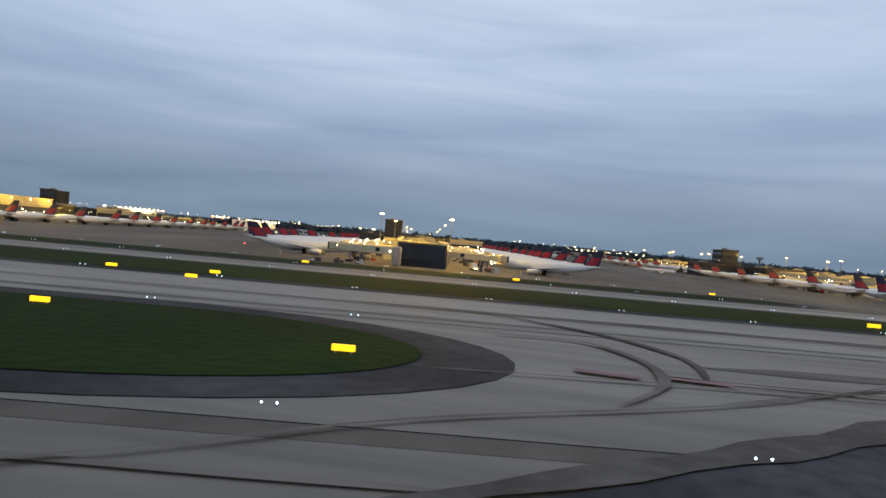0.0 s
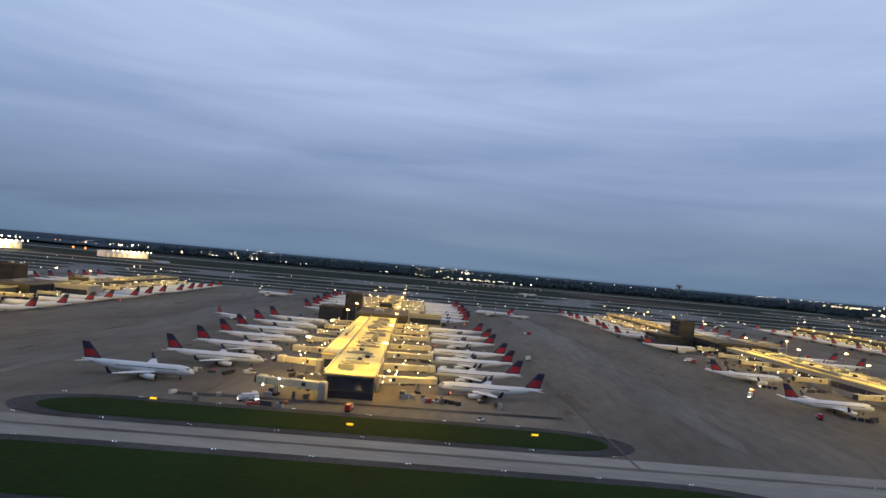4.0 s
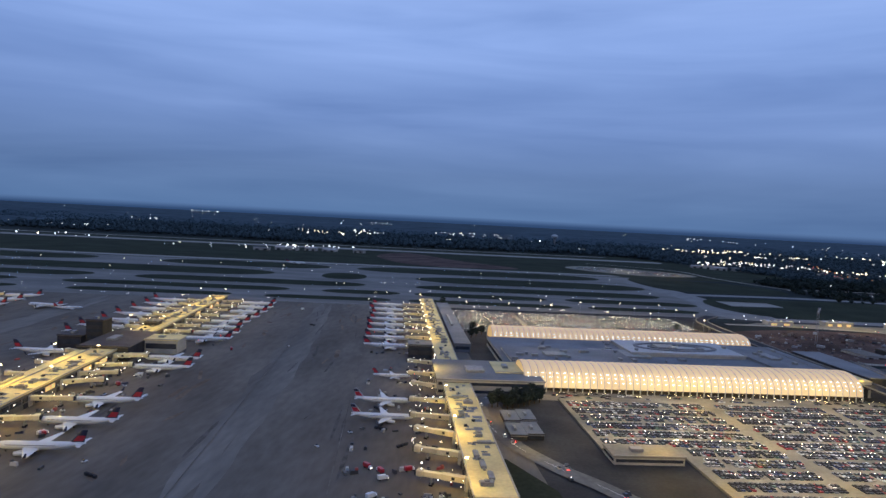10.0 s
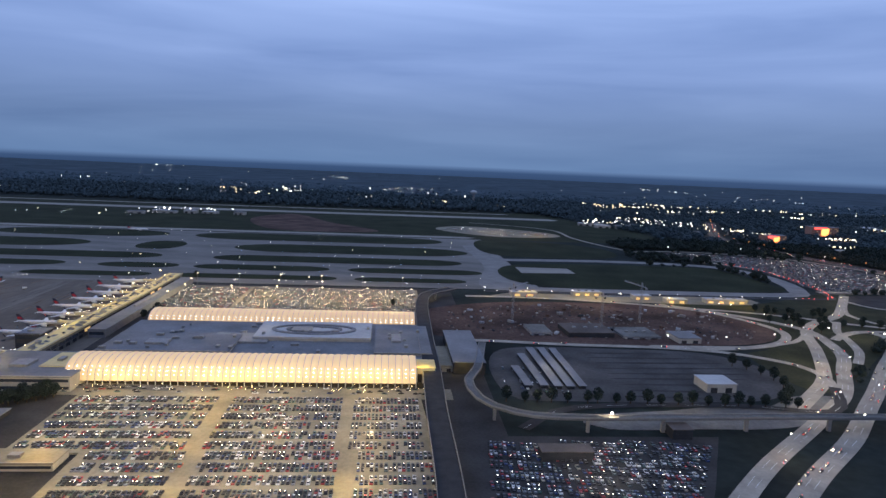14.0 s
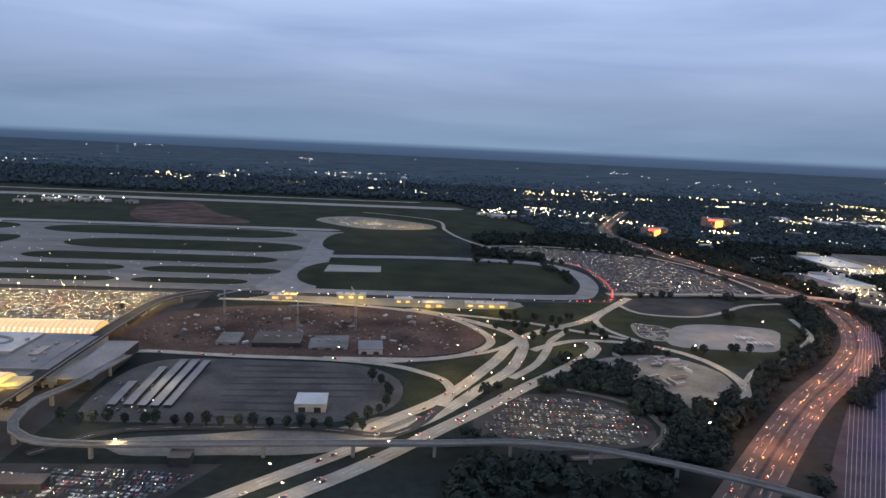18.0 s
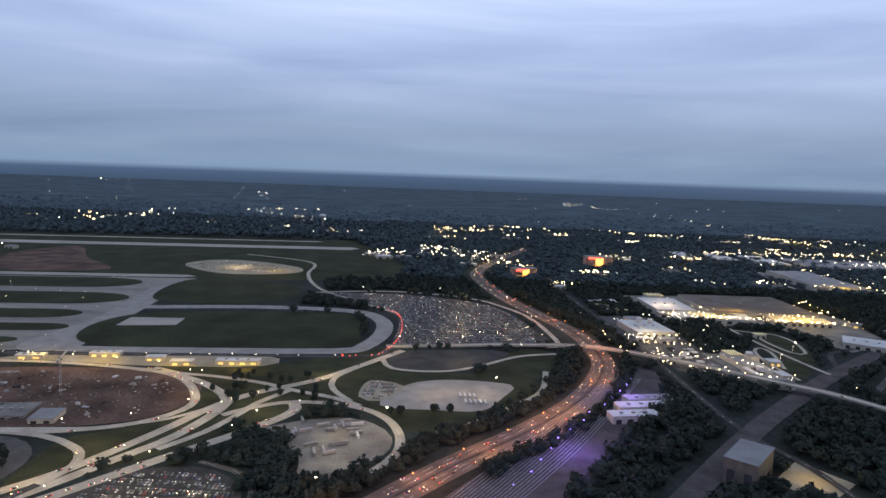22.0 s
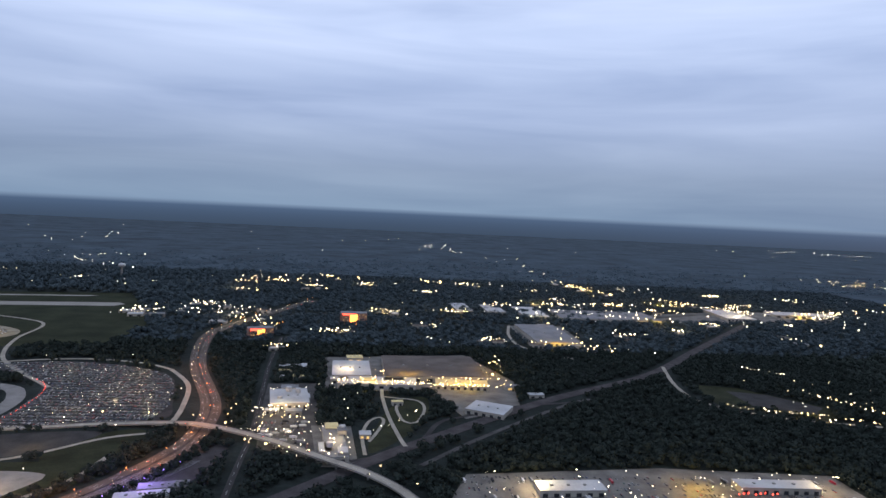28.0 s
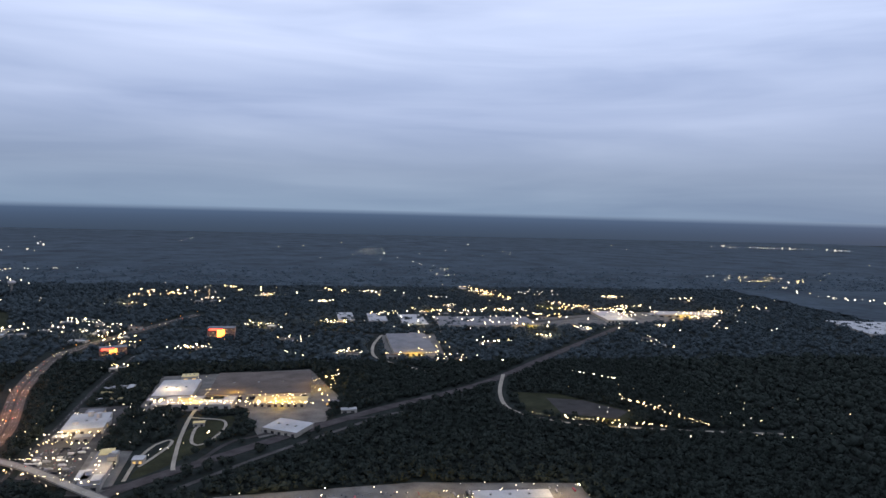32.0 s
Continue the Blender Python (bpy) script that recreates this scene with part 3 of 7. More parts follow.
# painted lines on the runway side
for u, v, a, n in ((-140, 12, 3, 12), (60, 47, -30, 16), (120, 200, 90, 150), (150, 240, 90, 150), (-22, 230, 90, 150)):
    c, s = math.cos(radians(a)), math.sin(radians(a))
    line = smooth_line(uv((u - c * n, v - s * n), (u, v), (u + c * n, v + s * n)))
    tagged(part("taxi_line", ribbon(bmesh.new(), line, 0, 0.22, 0.2), M["stained"] if a in (90, 70) else M["paint_yellow"]), "worn line on the concrete", "marking", kind="structure")
for u, w in ((-145, 4), (-139, 2)):
    patch("runway_mark", uv((u, 42.4), (u + w, 43.6), (u + w, 44.1), (u, 43.0)), 0.16, M["paint_white"], "worn white painted bar", "marking", smooth=False, clear=False)
for u in (-178, -174.4):
    patch("hold_sign_mark", uv((u, 28.2), (u + 2.4, 27.6), (u + 2.4, 28.3), (u, 28.9)), 0.2, M["paint_red"], "worn red painted block", "marking", smooth=False, clear=False)
# old tyre tracks and dark repair strips on the apron
rng = random.Random(4)
bm = bmesh.new()
for k in range(70):
    u, v, n = rng.uniform(-260, 170), rng.uniform(100, 370), rng.uniform(5, 30)
    stain(bm, smooth_line(uv((u, v), (u + rng.uniform(-2, 2), v + n)), 2.5), rng.uniform(0.4, 1.6), 0.075 + k * 0.0006)
lines = bmesh.new()
for k, (w, pts) in enumerate(((0.22, ((-214, 4), (-192, 15), (-184, 20), (-171, 26), (-150, 40))), (0.25, ((-184, 26.6), (-174, 27.2), (-160, 27.4))), (0.6, ((-181, 36.5), (-176, 36.5), (-174.2, 32), (-175, 27), (-178, 23))),
                             (0.3, ((-190, 47), (-150, 44.5), (-120, 47), (-80, 46.5))), (0.25, ((-150, 40), (-130, 46), (-116, 60), (-114, 78))), (0.3, ((-96, 48), (-116, 55), (-150, 50))))):
    stain(lines, smooth_line(uv(*pts), 1.5), w, 0.205 + k * 0.001)
pale, brown = bmesh.new(), bmesh.new()
for k, (u, w) in enumerate(((-2, 13), (3, 7), (121, 12), (126, 6), (-122, 12), (-117, 6))):
    stain(pale, smooth_line(uv((u, 92), (u + 1, 230), (u - 1, 372)), 9), w, 0.064 + k * 0.0008)
for k in range(90):
    u, v, n = rng.choice((-19, 16, 103, 140, -139, -104)) + rng.uniform(-5, 5), rng.uniform(104, 365), rng.uniform(4, 16)
    stain(brown, smooth_line(uv((u, v), (u + rng.uniform(-3, 3), v + n)), 2.5), rng.uniform(1.0, 3.2), 0.0705 + k * 0.0004)
tagged(part("taxi_lanes", pale, M["lanes"]), "paler worn lanes along the apron", "stains", kind="stuff")
tagged(part("rust_stains", brown, M["ruststain"]), "brown stains on the apron concrete", "stains", kind="stuff")
tagged(part("tyre_marks", bm, M["rubber"]), "dark tyre tracks and oil stains on concrete", "stains", kind="stuff")
tagged(part("tyre_tracks", lines, M["stained"]), "faint curved tyre tracks on concrete", "stains", kind="stuff")
# broad soft stains along the taxiways
bm = bmesh.new()
for k, (v, u0, u1, w) in enumerate(((41.2, -330, -150, 1.6), (46.4, -260, -60, 2.2), (51.5, -140, 60, 1.4), (32.0, -172, -150, 2.2), (79.5, -300, 170, 1.2), (49.0, 20, 170, 3), (12.8, -320, -160, 2.4), (15.6, -300, -182, 1.0), (-36, -300, -60, 5))):
    stain(bm, smooth_line(uv((u0, v), ((u0 + u1) / 2, v + 0.5), (u1, v)), 4), w, 0.1 + k * 0.002)
dark = bmesh.new()
for k, (w, pts) in enumerate(((2.4, ((-186, -12), (-175, -4), (-167.6, 1.8), (-161, 6.5), (-150.7, 14.5), (-136, 22), (-120, 27))), (0.3, ((-176, 0), (-168.8, 5.4), (-162, 10.4), (-150.8, 19.2), (-138, 27))),
                             (0.7, ((-186, 21), (-182.9, 19.7), (-177.6, 15.4), (-174.6, 9.6), (-175, 4))), (2.2, ((-142, 14.5), (-138, 17), (-134, 20), (-129, 22.5))), (0.25, ((-160.5, 3.2), (-158.8, 4.6), (-150.6, 11.9), (-140, 16.5))))):
    stain(dark, smooth_line(pts, 1.5), w, 0.17 + k * 0.004)
tagged(part("rubber_bands", dark, M["rubber"]), "dark bands of rubber and sealed joints beside the runway", "stains", kind="stuff")
groove = bmesh.new()
stain(groove, smooth_line([(-178, 4.0), (-170, 4.6), (-164.2, 5.2), (-155.8, 7.5), (-150, 9.4)], 1.5), 0.45, 0.2)
tagged(part("rusty_joint", groove, M["ruststain"]), "rust brown cable joint across the concrete", "stains", kind="stuff")
for x, y in ((-163.9, 6.9), (-162.2, 7.25)):
    patch("hold_sign_mark", [(x - 0.7, y - 0.35), (x + 0.7, y - 0.15), (x + 0.7, y + 0.4), (x - 0.7, y + 0.2)], 0.21, M["paint_red"], "worn red painted block", "marking", smooth=False, clear=False)
tagged(part("stain_bands", bm, M["stained"]), "broad dark stains along the concrete", "stains", kind="stuff")
for u in (-88, 38):
    patch("service_road", uv((u, 101), (u + 62, 104), (u + 62, 105.4), (u, 102.6)), 0.14, M["shoulder"], "dark service road before the concourse", "road", smooth=False, clear=False)

# ---- land side: lots and roads ----
patch("landside", uv((190, 100), (345, 100), (350, 372), (192, 372)), 0.04, M["asphalt"], "dark asphalt round the terminal", "ground", smooth=False)
patch("terminal_curb", uv((205, 184), (333, 182), (333, 192), (205, 194)), 0.1, M["lot"], "lit roadway before the canopy", "road", smooth=False)
patch("parking_deck", uv((214, 142), (233, 142), (233, 106), (326, 104), (322, 185), (214, 185)), 0.6, M["lot"], "lit concrete parking deck, nearly full", "parking", smooth=False, thick=0.6)
patch("parking_lot", uv((193, 300), (329, 296), (329, 366), (182, 366)), 0.1, M["lot"], "bright lit parking lot, nearly full", "parking", smooth=False)
patch("parking_lot", [(464, 646), (520, 662), (578, 652), (622, 626), (643, 586), (655, 540), (661, 500), (610, 484), (556, 474), (550, 520), (545, 575), (520, 600)], 0.1, M["asphalt"], "wide lot filled with rows of cars", "parking", step=8)
patch("construction_ground", [(292, 307), (280, 350), (325, 386), (398, 398), (446, 392), (463, 361), (454, 330), (421, 314), (357, 304)], 0.1, M["dirt"], "bare red-brown building site inside a loop road", "building site")
patch("loop_lot", [(322, 289), (380, 300), (410, 300), (427, 286), (430, 265), (421, 249), (400, 240), (345, 232), (322, 236)], 0.1, M["fieldlot"], "empty grey lot with dark rows", "parking")
patch("pale_lot", [(570, 394), (594, 406), (629, 402), (623, 380), (611, 359), (588, 357), (559, 360)], 0.1, M["slab"], "pale empty lot with a few buses", "parking")
patch("truck_lot", [(508, 321), (527, 336), (547, 341), (560, 335), (570, 321), (569, 303), (556, 287), (544, 270), (538, 272), (534, 296), (519, 313)], 0.1, M["yardslab"], "pale lot with trucks and mounds", "yard")
patch("car_lot", [(458, 251), (472, 275), (495, 283), (511, 277), (521, 265), (523, 253), (517, 241), (493, 234), (477, 232), (462, 238)], 0.1, M["asphalt"], "lit oval lot with scattered cars", "parking")
patch("grey_lot", [(564, 462), (630, 472), (609, 436), (576, 422), (552, 428)], 0.1, M["asphalt"], "dark unlit lot beside the perimeter road", "parking")
patch("rail_yard", [(722, 440), (700, 450), (684, 405), (574, 235), (560, 200), (602, 200), (650, 290), (705, 380)], 0.1, M["rust"], "rail yard washed in violet light", "rail yard")
patch("far_lot", [(263, 790), (280, 838), (330, 840), (398, 803), (402, 760), (330, 738)], 0.1, M["lot"], "far parking lot with buses", "parking")
patch("works_yard", [(758, 706), (910, 732), (945, 625), (935, 545), (885, 512), (862, 585), (770, 585)], 0.08, M["yardslab"], "works yard lit by rows of lamps", "yard", smooth=False)
patch("plant_yard", [(718, 600), (760, 604), (770, 520), (778, 428), (738, 446), (728, 505)], 0.08, M["fieldlot"], "lit plant yard with parked trucks", "yard", smooth=False)
patch("plant_yard", [(768, 492), (797, 492), (806, 415), (780, 417)], 0.09, M["yardslab"], "narrow lit yard beside the tracks", "yard", smooth=False)
patch("truck_park", [(872, 408), (1000, 420), (1112, 410), (1112, 355), (850, 350)], 0.08, M["yardslab"], "lit depot yard with parked trucks", "yard", smooth=False)
patch("office_lot", [(728, 296), (742, 280), (762, 298), (748, 318)], 0.09, M["lot"], "small yellow-lit lot beside the office block", "parking", smooth=False)
patch("school_field", [(1119, 631), (1168, 621), (1222, 557), (1197, 526), (1119, 560)], 0.08, M["vergegrass"], "dim grass field beside a lot", "field", smooth=False)
patch("school_lot", [(1150, 608), (1185, 598), (1215, 560), (1195, 540), (1150, 558)], 0.12, M["asphalt"], "grey lot beside the field", "parking", smooth=False, clear=False)
patch("grass_verge", [(812, 440), (850, 500), (858, 565), (838, 560), (820, 515)], 0.06, M["vergegrass"], "grass round the curving drives", "grass")
patch("grass_verge", [(612, 436), (640, 476), (664, 470), (655, 430), (632, 402)], 0.06, M["vergegrass"], "grass slope beside the highway", "grass")
patch("industry_yard", [(1000, 930), (1070, 935), (1300, 1090), (1480, 1150), (1660, 1150), (1600, 1060), (1360, 1010), (1080, 960), (1075, 790), (1000, 780)], 0.06, M["yardslab"], "lit industrial yards far off", "yard", smooth=False)

R = M["road"]
hwy, hwy_line = road("highway", [(700, 1110), (640, 930), (614, 830), (618, 757), (642, 655), (684, 541), (693, 478), (688, 436), (665, 382), (633, 336), (590, 285), (540, 215), (470, 110)], 15.5, 0.16, M["highway"], "wide lit highway with evening traffic", lanes=6, clear=8)
bridge, bridge_line = road("overpass", [(548, 470), (580, 478), (634, 485), (690, 479), (740, 454), (782, 422), (820, 391), (840, 364), (858, 320)], 6.5, 0.3, R, "long road bridge over highway and tracks", lanes=2, heights=[0, 0, 1.5, 4, 4, 4, 4, 2, 0])
main, main_line = road("airport_road", [(372, 150), (400, 185), (425, 213), (448, 244), (460, 260), (482, 291), (500, 315), (515, 338), (518, 350), (513, 359)], 6, 0.18, R, "pale airport road with evening traffic", lanes=3)
main2, main2_line = road("airport_road", [(360, 150), (389, 189), (420, 224), (445, 254), (462, 285), (475, 310), (482, 343), (480, 357), (470, 370), (452, 384), (431, 394), (412, 398)], 5.5, 0.2, R, "pale airport road curving to the site", lanes=3)
main3, main3_line = road("airport_road", [(420, 236), (443, 265), (453, 283), (467, 316), (478, 347), (492, 369), (518, 394), (537, 423), (560, 462)], 5.5, 0.2, R, "pale airport road towards the runway's end", lanes=2)
far_loop, far_loop_line = road("ramp", [(486, 336), (494, 345), (509, 356), (529, 359), (548, 355), (564, 343), (573, 324), (574, 304), (566, 285)], 4.5, 0.22, R, "pale ramp round the truck lot", lanes=2)
road("ramp", [(474, 296), (486, 316), (494, 341), (497, 354), (508, 375)], 4, 0.22, R, "curving pale ramp", lanes=2)
road("ramp", [(420, 402), (439, 394), (458, 392), (488, 385), (513, 374), (533, 367), (549, 357)], 4, 0.24, R, "pale ramp between the lots", lanes=2)
road("ramp", [(560, 460), (534, 415), (527, 396), (531, 379), (543, 363)], 3.5, 0.24, R, "small pale ramp bending back", lanes=2)
loop, loop_line = road("loop_road", [(444, 260), (448, 269), (449, 279), (445, 289), (436, 296), (420, 303), (390, 305), (352, 302), (313, 301), (300, 296)], 4, 0.2, R, "loop road round the lot", lanes=2)
road("loop_road", [(390, 307), (432, 313), (445, 318), (464, 329), (478, 347)], 3, 0.2, R, "narrow pale road between ramps", lanes=2)
loop2, loop2_line = road("loop_road", [(305, 398), (353, 403), (412, 398), (440, 388), (458, 368), (466, 345), (452, 322), (421, 308), (390, 305)], 4.5, 0.22, R, "lit loop road round the building site", lanes=2)
road("loop_road", [(496, 287), (512, 281), (522, 272), (527, 256), (521, 243), (512, 234), (490, 228)], 3, 0.2, M["highway"], "dark drive round the car lot", lanes=2)
patch("bottom_road", [(345, 219), (374, 228), (396, 236), (411, 237), (424, 249), (440, 252), (430, 232), (408, 219), (380, 214), (352, 210)], 0.12, M["yardslab"], "lit roadway with cars below the lot", "road")
patch("grass_verge", [(437, 256), (470, 285), (508, 330), (530, 350), (560, 350), (575, 330), (590, 330), (612, 345), (645, 372), (650, 402), (625, 420), (566, 418), (552, 440), (556, 470), (535, 458), (481, 418), (420, 404), (462, 372), (448, 318), (430, 300)], 0.045, M["vergegrass"], "dim grass between the ramps", "grass")
patch("cargo_apron", [(322, 399), (336, 407), (412, 405), (481, 416), (476, 436), (402, 424), (330, 414)], 0.085, M["lot"], "yellow-lit cargo yard along the fence", "yard")
patch("small_lot", [(548, 398), (568, 391), (559, 366), (546, 371)], 0.11, M["lot"], "small lit lot with parked cars", "parking")
road("ring_road", uv((240, 190), (212, 192), (195, 189), (188, 176), (188, 160), (192, 145), (201, 128), (211, 114), (214, 96)), 5, 0.2, M["yardslab"], "lit terminal drive with cars", lanes=2)
patch("grass_verge", uv((187.5, 102), (198, 102), (197, 118), (189, 135), (187.5, 135)), 0.1, M["vergegrass"], "grass beside the concourse end", "grass", smooth=False)
road("local_road", [(326, 206), (345, 226), (400, 236), (432, 236), (446, 262)], 4, 0.2, M["asphalt"], "dark road behind the lot", lanes=2)
road("local_road", [(549, 442), (558, 422), (586, 420), (608, 432), (637, 460), (664, 471)], 3.5, 0.2, R, "lit road round the grey lot", lanes=2)
road("local_road", [(574, 304), (588, 326), (607, 342), (626, 365), (645, 392), (652, 430)], 3.5, 0.2, R, "lit road beside the pale lot", lanes=2)
road("local_road", [(545, 574), (470, 650), (440, 700), (420, 760), (400, 850), (300, 900)], 4, 0.2, R, "road along the runway's fence")
road("local_road", [(622, 640), (651, 592), (664, 540), (669, 495), (660, 486)], 4, 0.2, R, "lit road round the full lot")
road("local_road", [(622, 640), (592, 660), (545, 672), (500, 668), (455, 650)], 4, 0.2, R, "lit road behind the full lot")
road("local_road", [(698, 803), (705, 689), (719, 565), (729, 477), (737, 357), (752, 305), (758, 240), (760, 170)], 4, 0.2, M["asphalt"], "straight local road between trees", lanes=2)
road("local_road", [(800, 425), (840, 450), (862, 500), (880, 515), (930, 545), (985, 560)], 4, 0.2, M["asphalt"], "road beside the tracks")
road("local_road", [(809, 436), (806, 473), (810, 502), (818, 512), (821, 502), (816, 478), (811, 460)], 2.5, 0.22, R, "looping drive in the park")
road("local_road", [(821, 566), (834, 562), (849, 557), (854, 536), (846, 502), (836, 504), (831, 535), (834, 558)], 2.5, 0.22, R, "looping drive in the park")
road("local_road", [(819, 590), (820, 560), (825, 512), (833, 464), (836, 452)], 3, 0.22, R, "straight lane through the park")
road("local_road", [(1128, 700), (1106, 620), (1108, 566), (1156, 526), (1196, 516), (1250, 504), (1330, 490)], 4, 0.2, R, "lit road at the forest's edge")
road("local_road", [(1000, 930), (985, 850), (990, 780), (1040, 720)], 4, 0.2, R, "pale road past the warehouse")
road("local_road", [(640, 930), (720, 980), (900, 960), (1000, 930)], 4, 0.2, M["asphalt"], "road past the hotel")
tracks, rail_line = road("railway", [(620, 190), (680, 268), (740, 345), (799, 411), (852, 465), (966, 567), (1095, 662), (1220, 800), (1400, 1000)], 11, 0.14, M["rust"], "railway on pale ballast through the woods", category="railway")
for off in (-2.5, -1.5, 1.5, 2.5):
    part("rail", ribbon(bmesh.new(), rail_line, off, 0.15, 0.26, 0.1), M["steel"], tracks)
road("local_road", [(845, 420), (900, 480), (985, 560), (1010, 570)], 4, 0.17, M["fieldlot"], "service road beside the railway")
people_mover, mover_line = road("people_mover", [(297, 398), (284, 378), (283, 350), (290, 287), (295, 250), (300, 206), (306, 160), (312, 100)], 6.5, 0.3, M["darkwall"], "raised dark people mover track", category="track", heights=[4, 4, 4, 4, 4, 4, 4, 4])
mover2, mover2_line = road("people_mover", [(314, 283), (312, 248), (309, 235), (313, 218), (324, 208), (345, 207), (400, 216), (440, 222), (476, 227), (510, 222), (560, 200), (620, 150)], 3, 0.3, M["yardslab"], "raised curving people mover track", category="track", heights=[4, 4, 4, 4, 4, 4.5, 4.5, 4.5, 4.5])
for k in range(16):
    off = (k - 7.5) * 2.4
    bm = bmesh.new()
    ribbon(bm, smooth_line([(578 + off * 0.6, 215), (640 + off * 0.75, 318), (700 + off * 0.5, 425)]), 0, 0.16, 0.25, 0.15)
    tagged(part("yard_track", bm, M["steel"]), "pair of rails in the yard", "rail", "yard tracks", "structure")
# dark rows of the empty lot
bm = bmesh.new()
for k, (x0, y0, x1, y1) in enumerate(((355, 290, 395, 296), (357, 284, 408, 291), (359, 277, 415, 286), (360, 270, 420, 280), (362, 264, 420, 273), (362, 258, 416, 266), (364, 252, 402, 257), (365, 246, 396, 249), (366, 240, 392, 242))):
    stain(bm, smooth_line([(x0, y0), ((x0 + x1) / 2, (y0 + y1) / 2), (x1, y1)], 4), 2.2, 0.16 + 0.001 * k)
tagged(part("lot_rows", bm, M["asphalt"]), "dark strips across an empty lot", "marking", kind="stuff")
median = tagged(part("highway_median", ribbon(bmesh.new(), hwy_line, 0, 1.1, 0.42, 0.3), M["shoulder"]), "dark median wall of the highway", "barrier", kind="structure")

# ---- aircraft ----
def airfoil(bm, root, tip, root_chord, tip_chord, thick, up=(0, 0, 1)):
    """A tapered wing panel from root to tip (leading edge points), chord running aft along -x."""
    up = Vector(up)
    shape = ((0, 0), (0.12, 0.5), (0.4, 0.55), (1.0, 0.0), (0.4, -0.35), (0.12, -0.35))
    rows = []
    for p, c in ((root, root_chord), (tip, tip_chord)):
        rows.append([bm.verts.new(Vector(p) + Vector((-c * a, 0, 0)) + up * (b * thick * c)) for a, b in shape])
    n = len(shape)
    for i in range(n):
        bm.faces.new((rows[0][i], rows[0][(i + 1) % n], rows[1][(i + 1) % n], rows[1][i]))
    bm.faces.new(rows[0][::-1]), bm.faces.new(rows[1])
    return bm


def airliner(name, length, label, tail_mats, group="airliners at the gates", winglet=True, far=False, body="skin"):
    """A twin jet with its nose towards +x, standing on its wheels; its origin lies under the nose."""
    k = length / 19.0
    top = thing(name, Matrix(), label, "airliner", group)
    r = 0.88 * k
    zc = 1.55 * k
    bm = tube(bmesh.new(), [((0, 0, zc - 0.25 * k), 0.05, 0.05), ((-0.35 * k, 0, zc - 0.15 * k), 0.42 * k, 0.42 * k), ((-1.2 * k, 0, zc - 0.03 * k), 0.74 * k, 0.76 * k),
                            ((-2.4 * k, 0, zc), r, r), ((-12.5 * k, 0, zc), r, r), ((-15.5 * k, 0, zc + 0.25 * k), 0.66 * k, 0.66 * k),
                            ((-18 * k, 0, zc + 0.55 * k), 0.3 * k, 0.32 * k), ((-19 * k, 0, zc + 0.65 * k), 0.1 * k, 0.12 * k)], 12)
    part("fuselage", bm, M[body], top)
    bm = tube(bmesh.new(), [((-5.2 * k, 0, zc - 0.5 * k), 0.3 * k, 0.2 * k), ((-7 * k, 0, zc - 0.62 * k), 0.8 * k, 0.5 * k), ((-10 * k, 0, zc - 0.6 * k), 0.7 * k, 0.45 * k), ((-11.5 * k, 0, zc - 0.4 * k), 0.2 * k, 0.2 * k)], 10)
    part("belly_fairing", bm, M["alloy"], top)
    for s in (-1, 1):
        bm = airfoil(bmesh.new(), (-6.0 * k, s * 0.5 * k, zc - 0.5 * k), (-9.9 * k, s * 7.8 * k, zc + 0.15 * k), 3.6 * k, 0.85 * k, 0.11)
        wing = part("wing", bm, M[body], top)
        if winglet:
            bm = airfoil(bmesh.new(), (-9.95 * k, s * 7.8 * k, zc + 0.15 * k), (-10.7 * k, s * 8.15 * k, zc + 1.25 * k), 0.8 * k, 0.35 * k, 0.1, (0, s, 0))
            part("winglet", bm, tail_mats[0], wing)
        bm = airfoil(bmesh.new(), (-16.6 * k, s * 0.2 * k, zc + 0.5 * k), (-18.3 * k, s * 3.0 * k, zc + 0.75 * k), 1.8 * k, 0.7 * k, 0.1)
        part("tailplane", bm, M[body], top)
        bm = tube(bmesh.new(), [((-5.4 * k, s * 2.6 * k, zc - 0.95 * k), 0.4 * k, 0.4 * k), ((-5.9 * k, s * 2.6 * k, zc - 0.95 * k), 0.47 * k, 0.47 * k), ((-6.9 * k, s * 2.6 * k, zc - 0.9 * k), 0.45 * k, 0.45 * k), ((-8.0 * k, s * 2.6 * k, zc - 0.82 * k), 0.25 * k, 0.25 * k)], 10)
        box(bm, -7.8 * k, -6.3 * k, s * 2.6 * k - 0.06, s * 2.6 * k + 0.06, zc - 0.6 * k, zc - 0.25 * k)
        engine = part("engine", bm, M[body], top)
        if far:
            continue
        part("intake", tube(bmesh.new(), [((-5.33 * k, s * 2.6 * k, zc - 0.95 * k), 0.4 * k, 0.4 * k), ((-5.41 * k, s * 2.6 * k, zc - 0.95 * k), 0.44 * k, 0.44 * k)], 10), M["darkwall"], engine)
        bm = bmesh.new()
        post(bm, -8.9 * k, s * 1.0 * k, 0.3 * k, zc - 0.6 * k, 0.07 * k)
        tube(bm, [((-8.9 * k - 0.26 * k, s * 1.0 * k, 0.26 * k), 0.1, 0.02), ((-8.9 * k, s * 1.0 * k, 0.26 * k), 0.13 * k, 0.26 * k), ((-8.9 * k + 0.26 * k, s * 1.0 * k, 0.26 * k), 0.1, 0.02)], 8)
        part("main_gear", bm, M["tyre"], top)
        bm = bmesh.new()
        box(bm, -13.0 * k, -2.6 * k, s * (r - 0.03), s * (r + 0.006), zc + 0.16 * k, zc + 0.26 * k)
        part("window_row", bm, M["glass"], top)
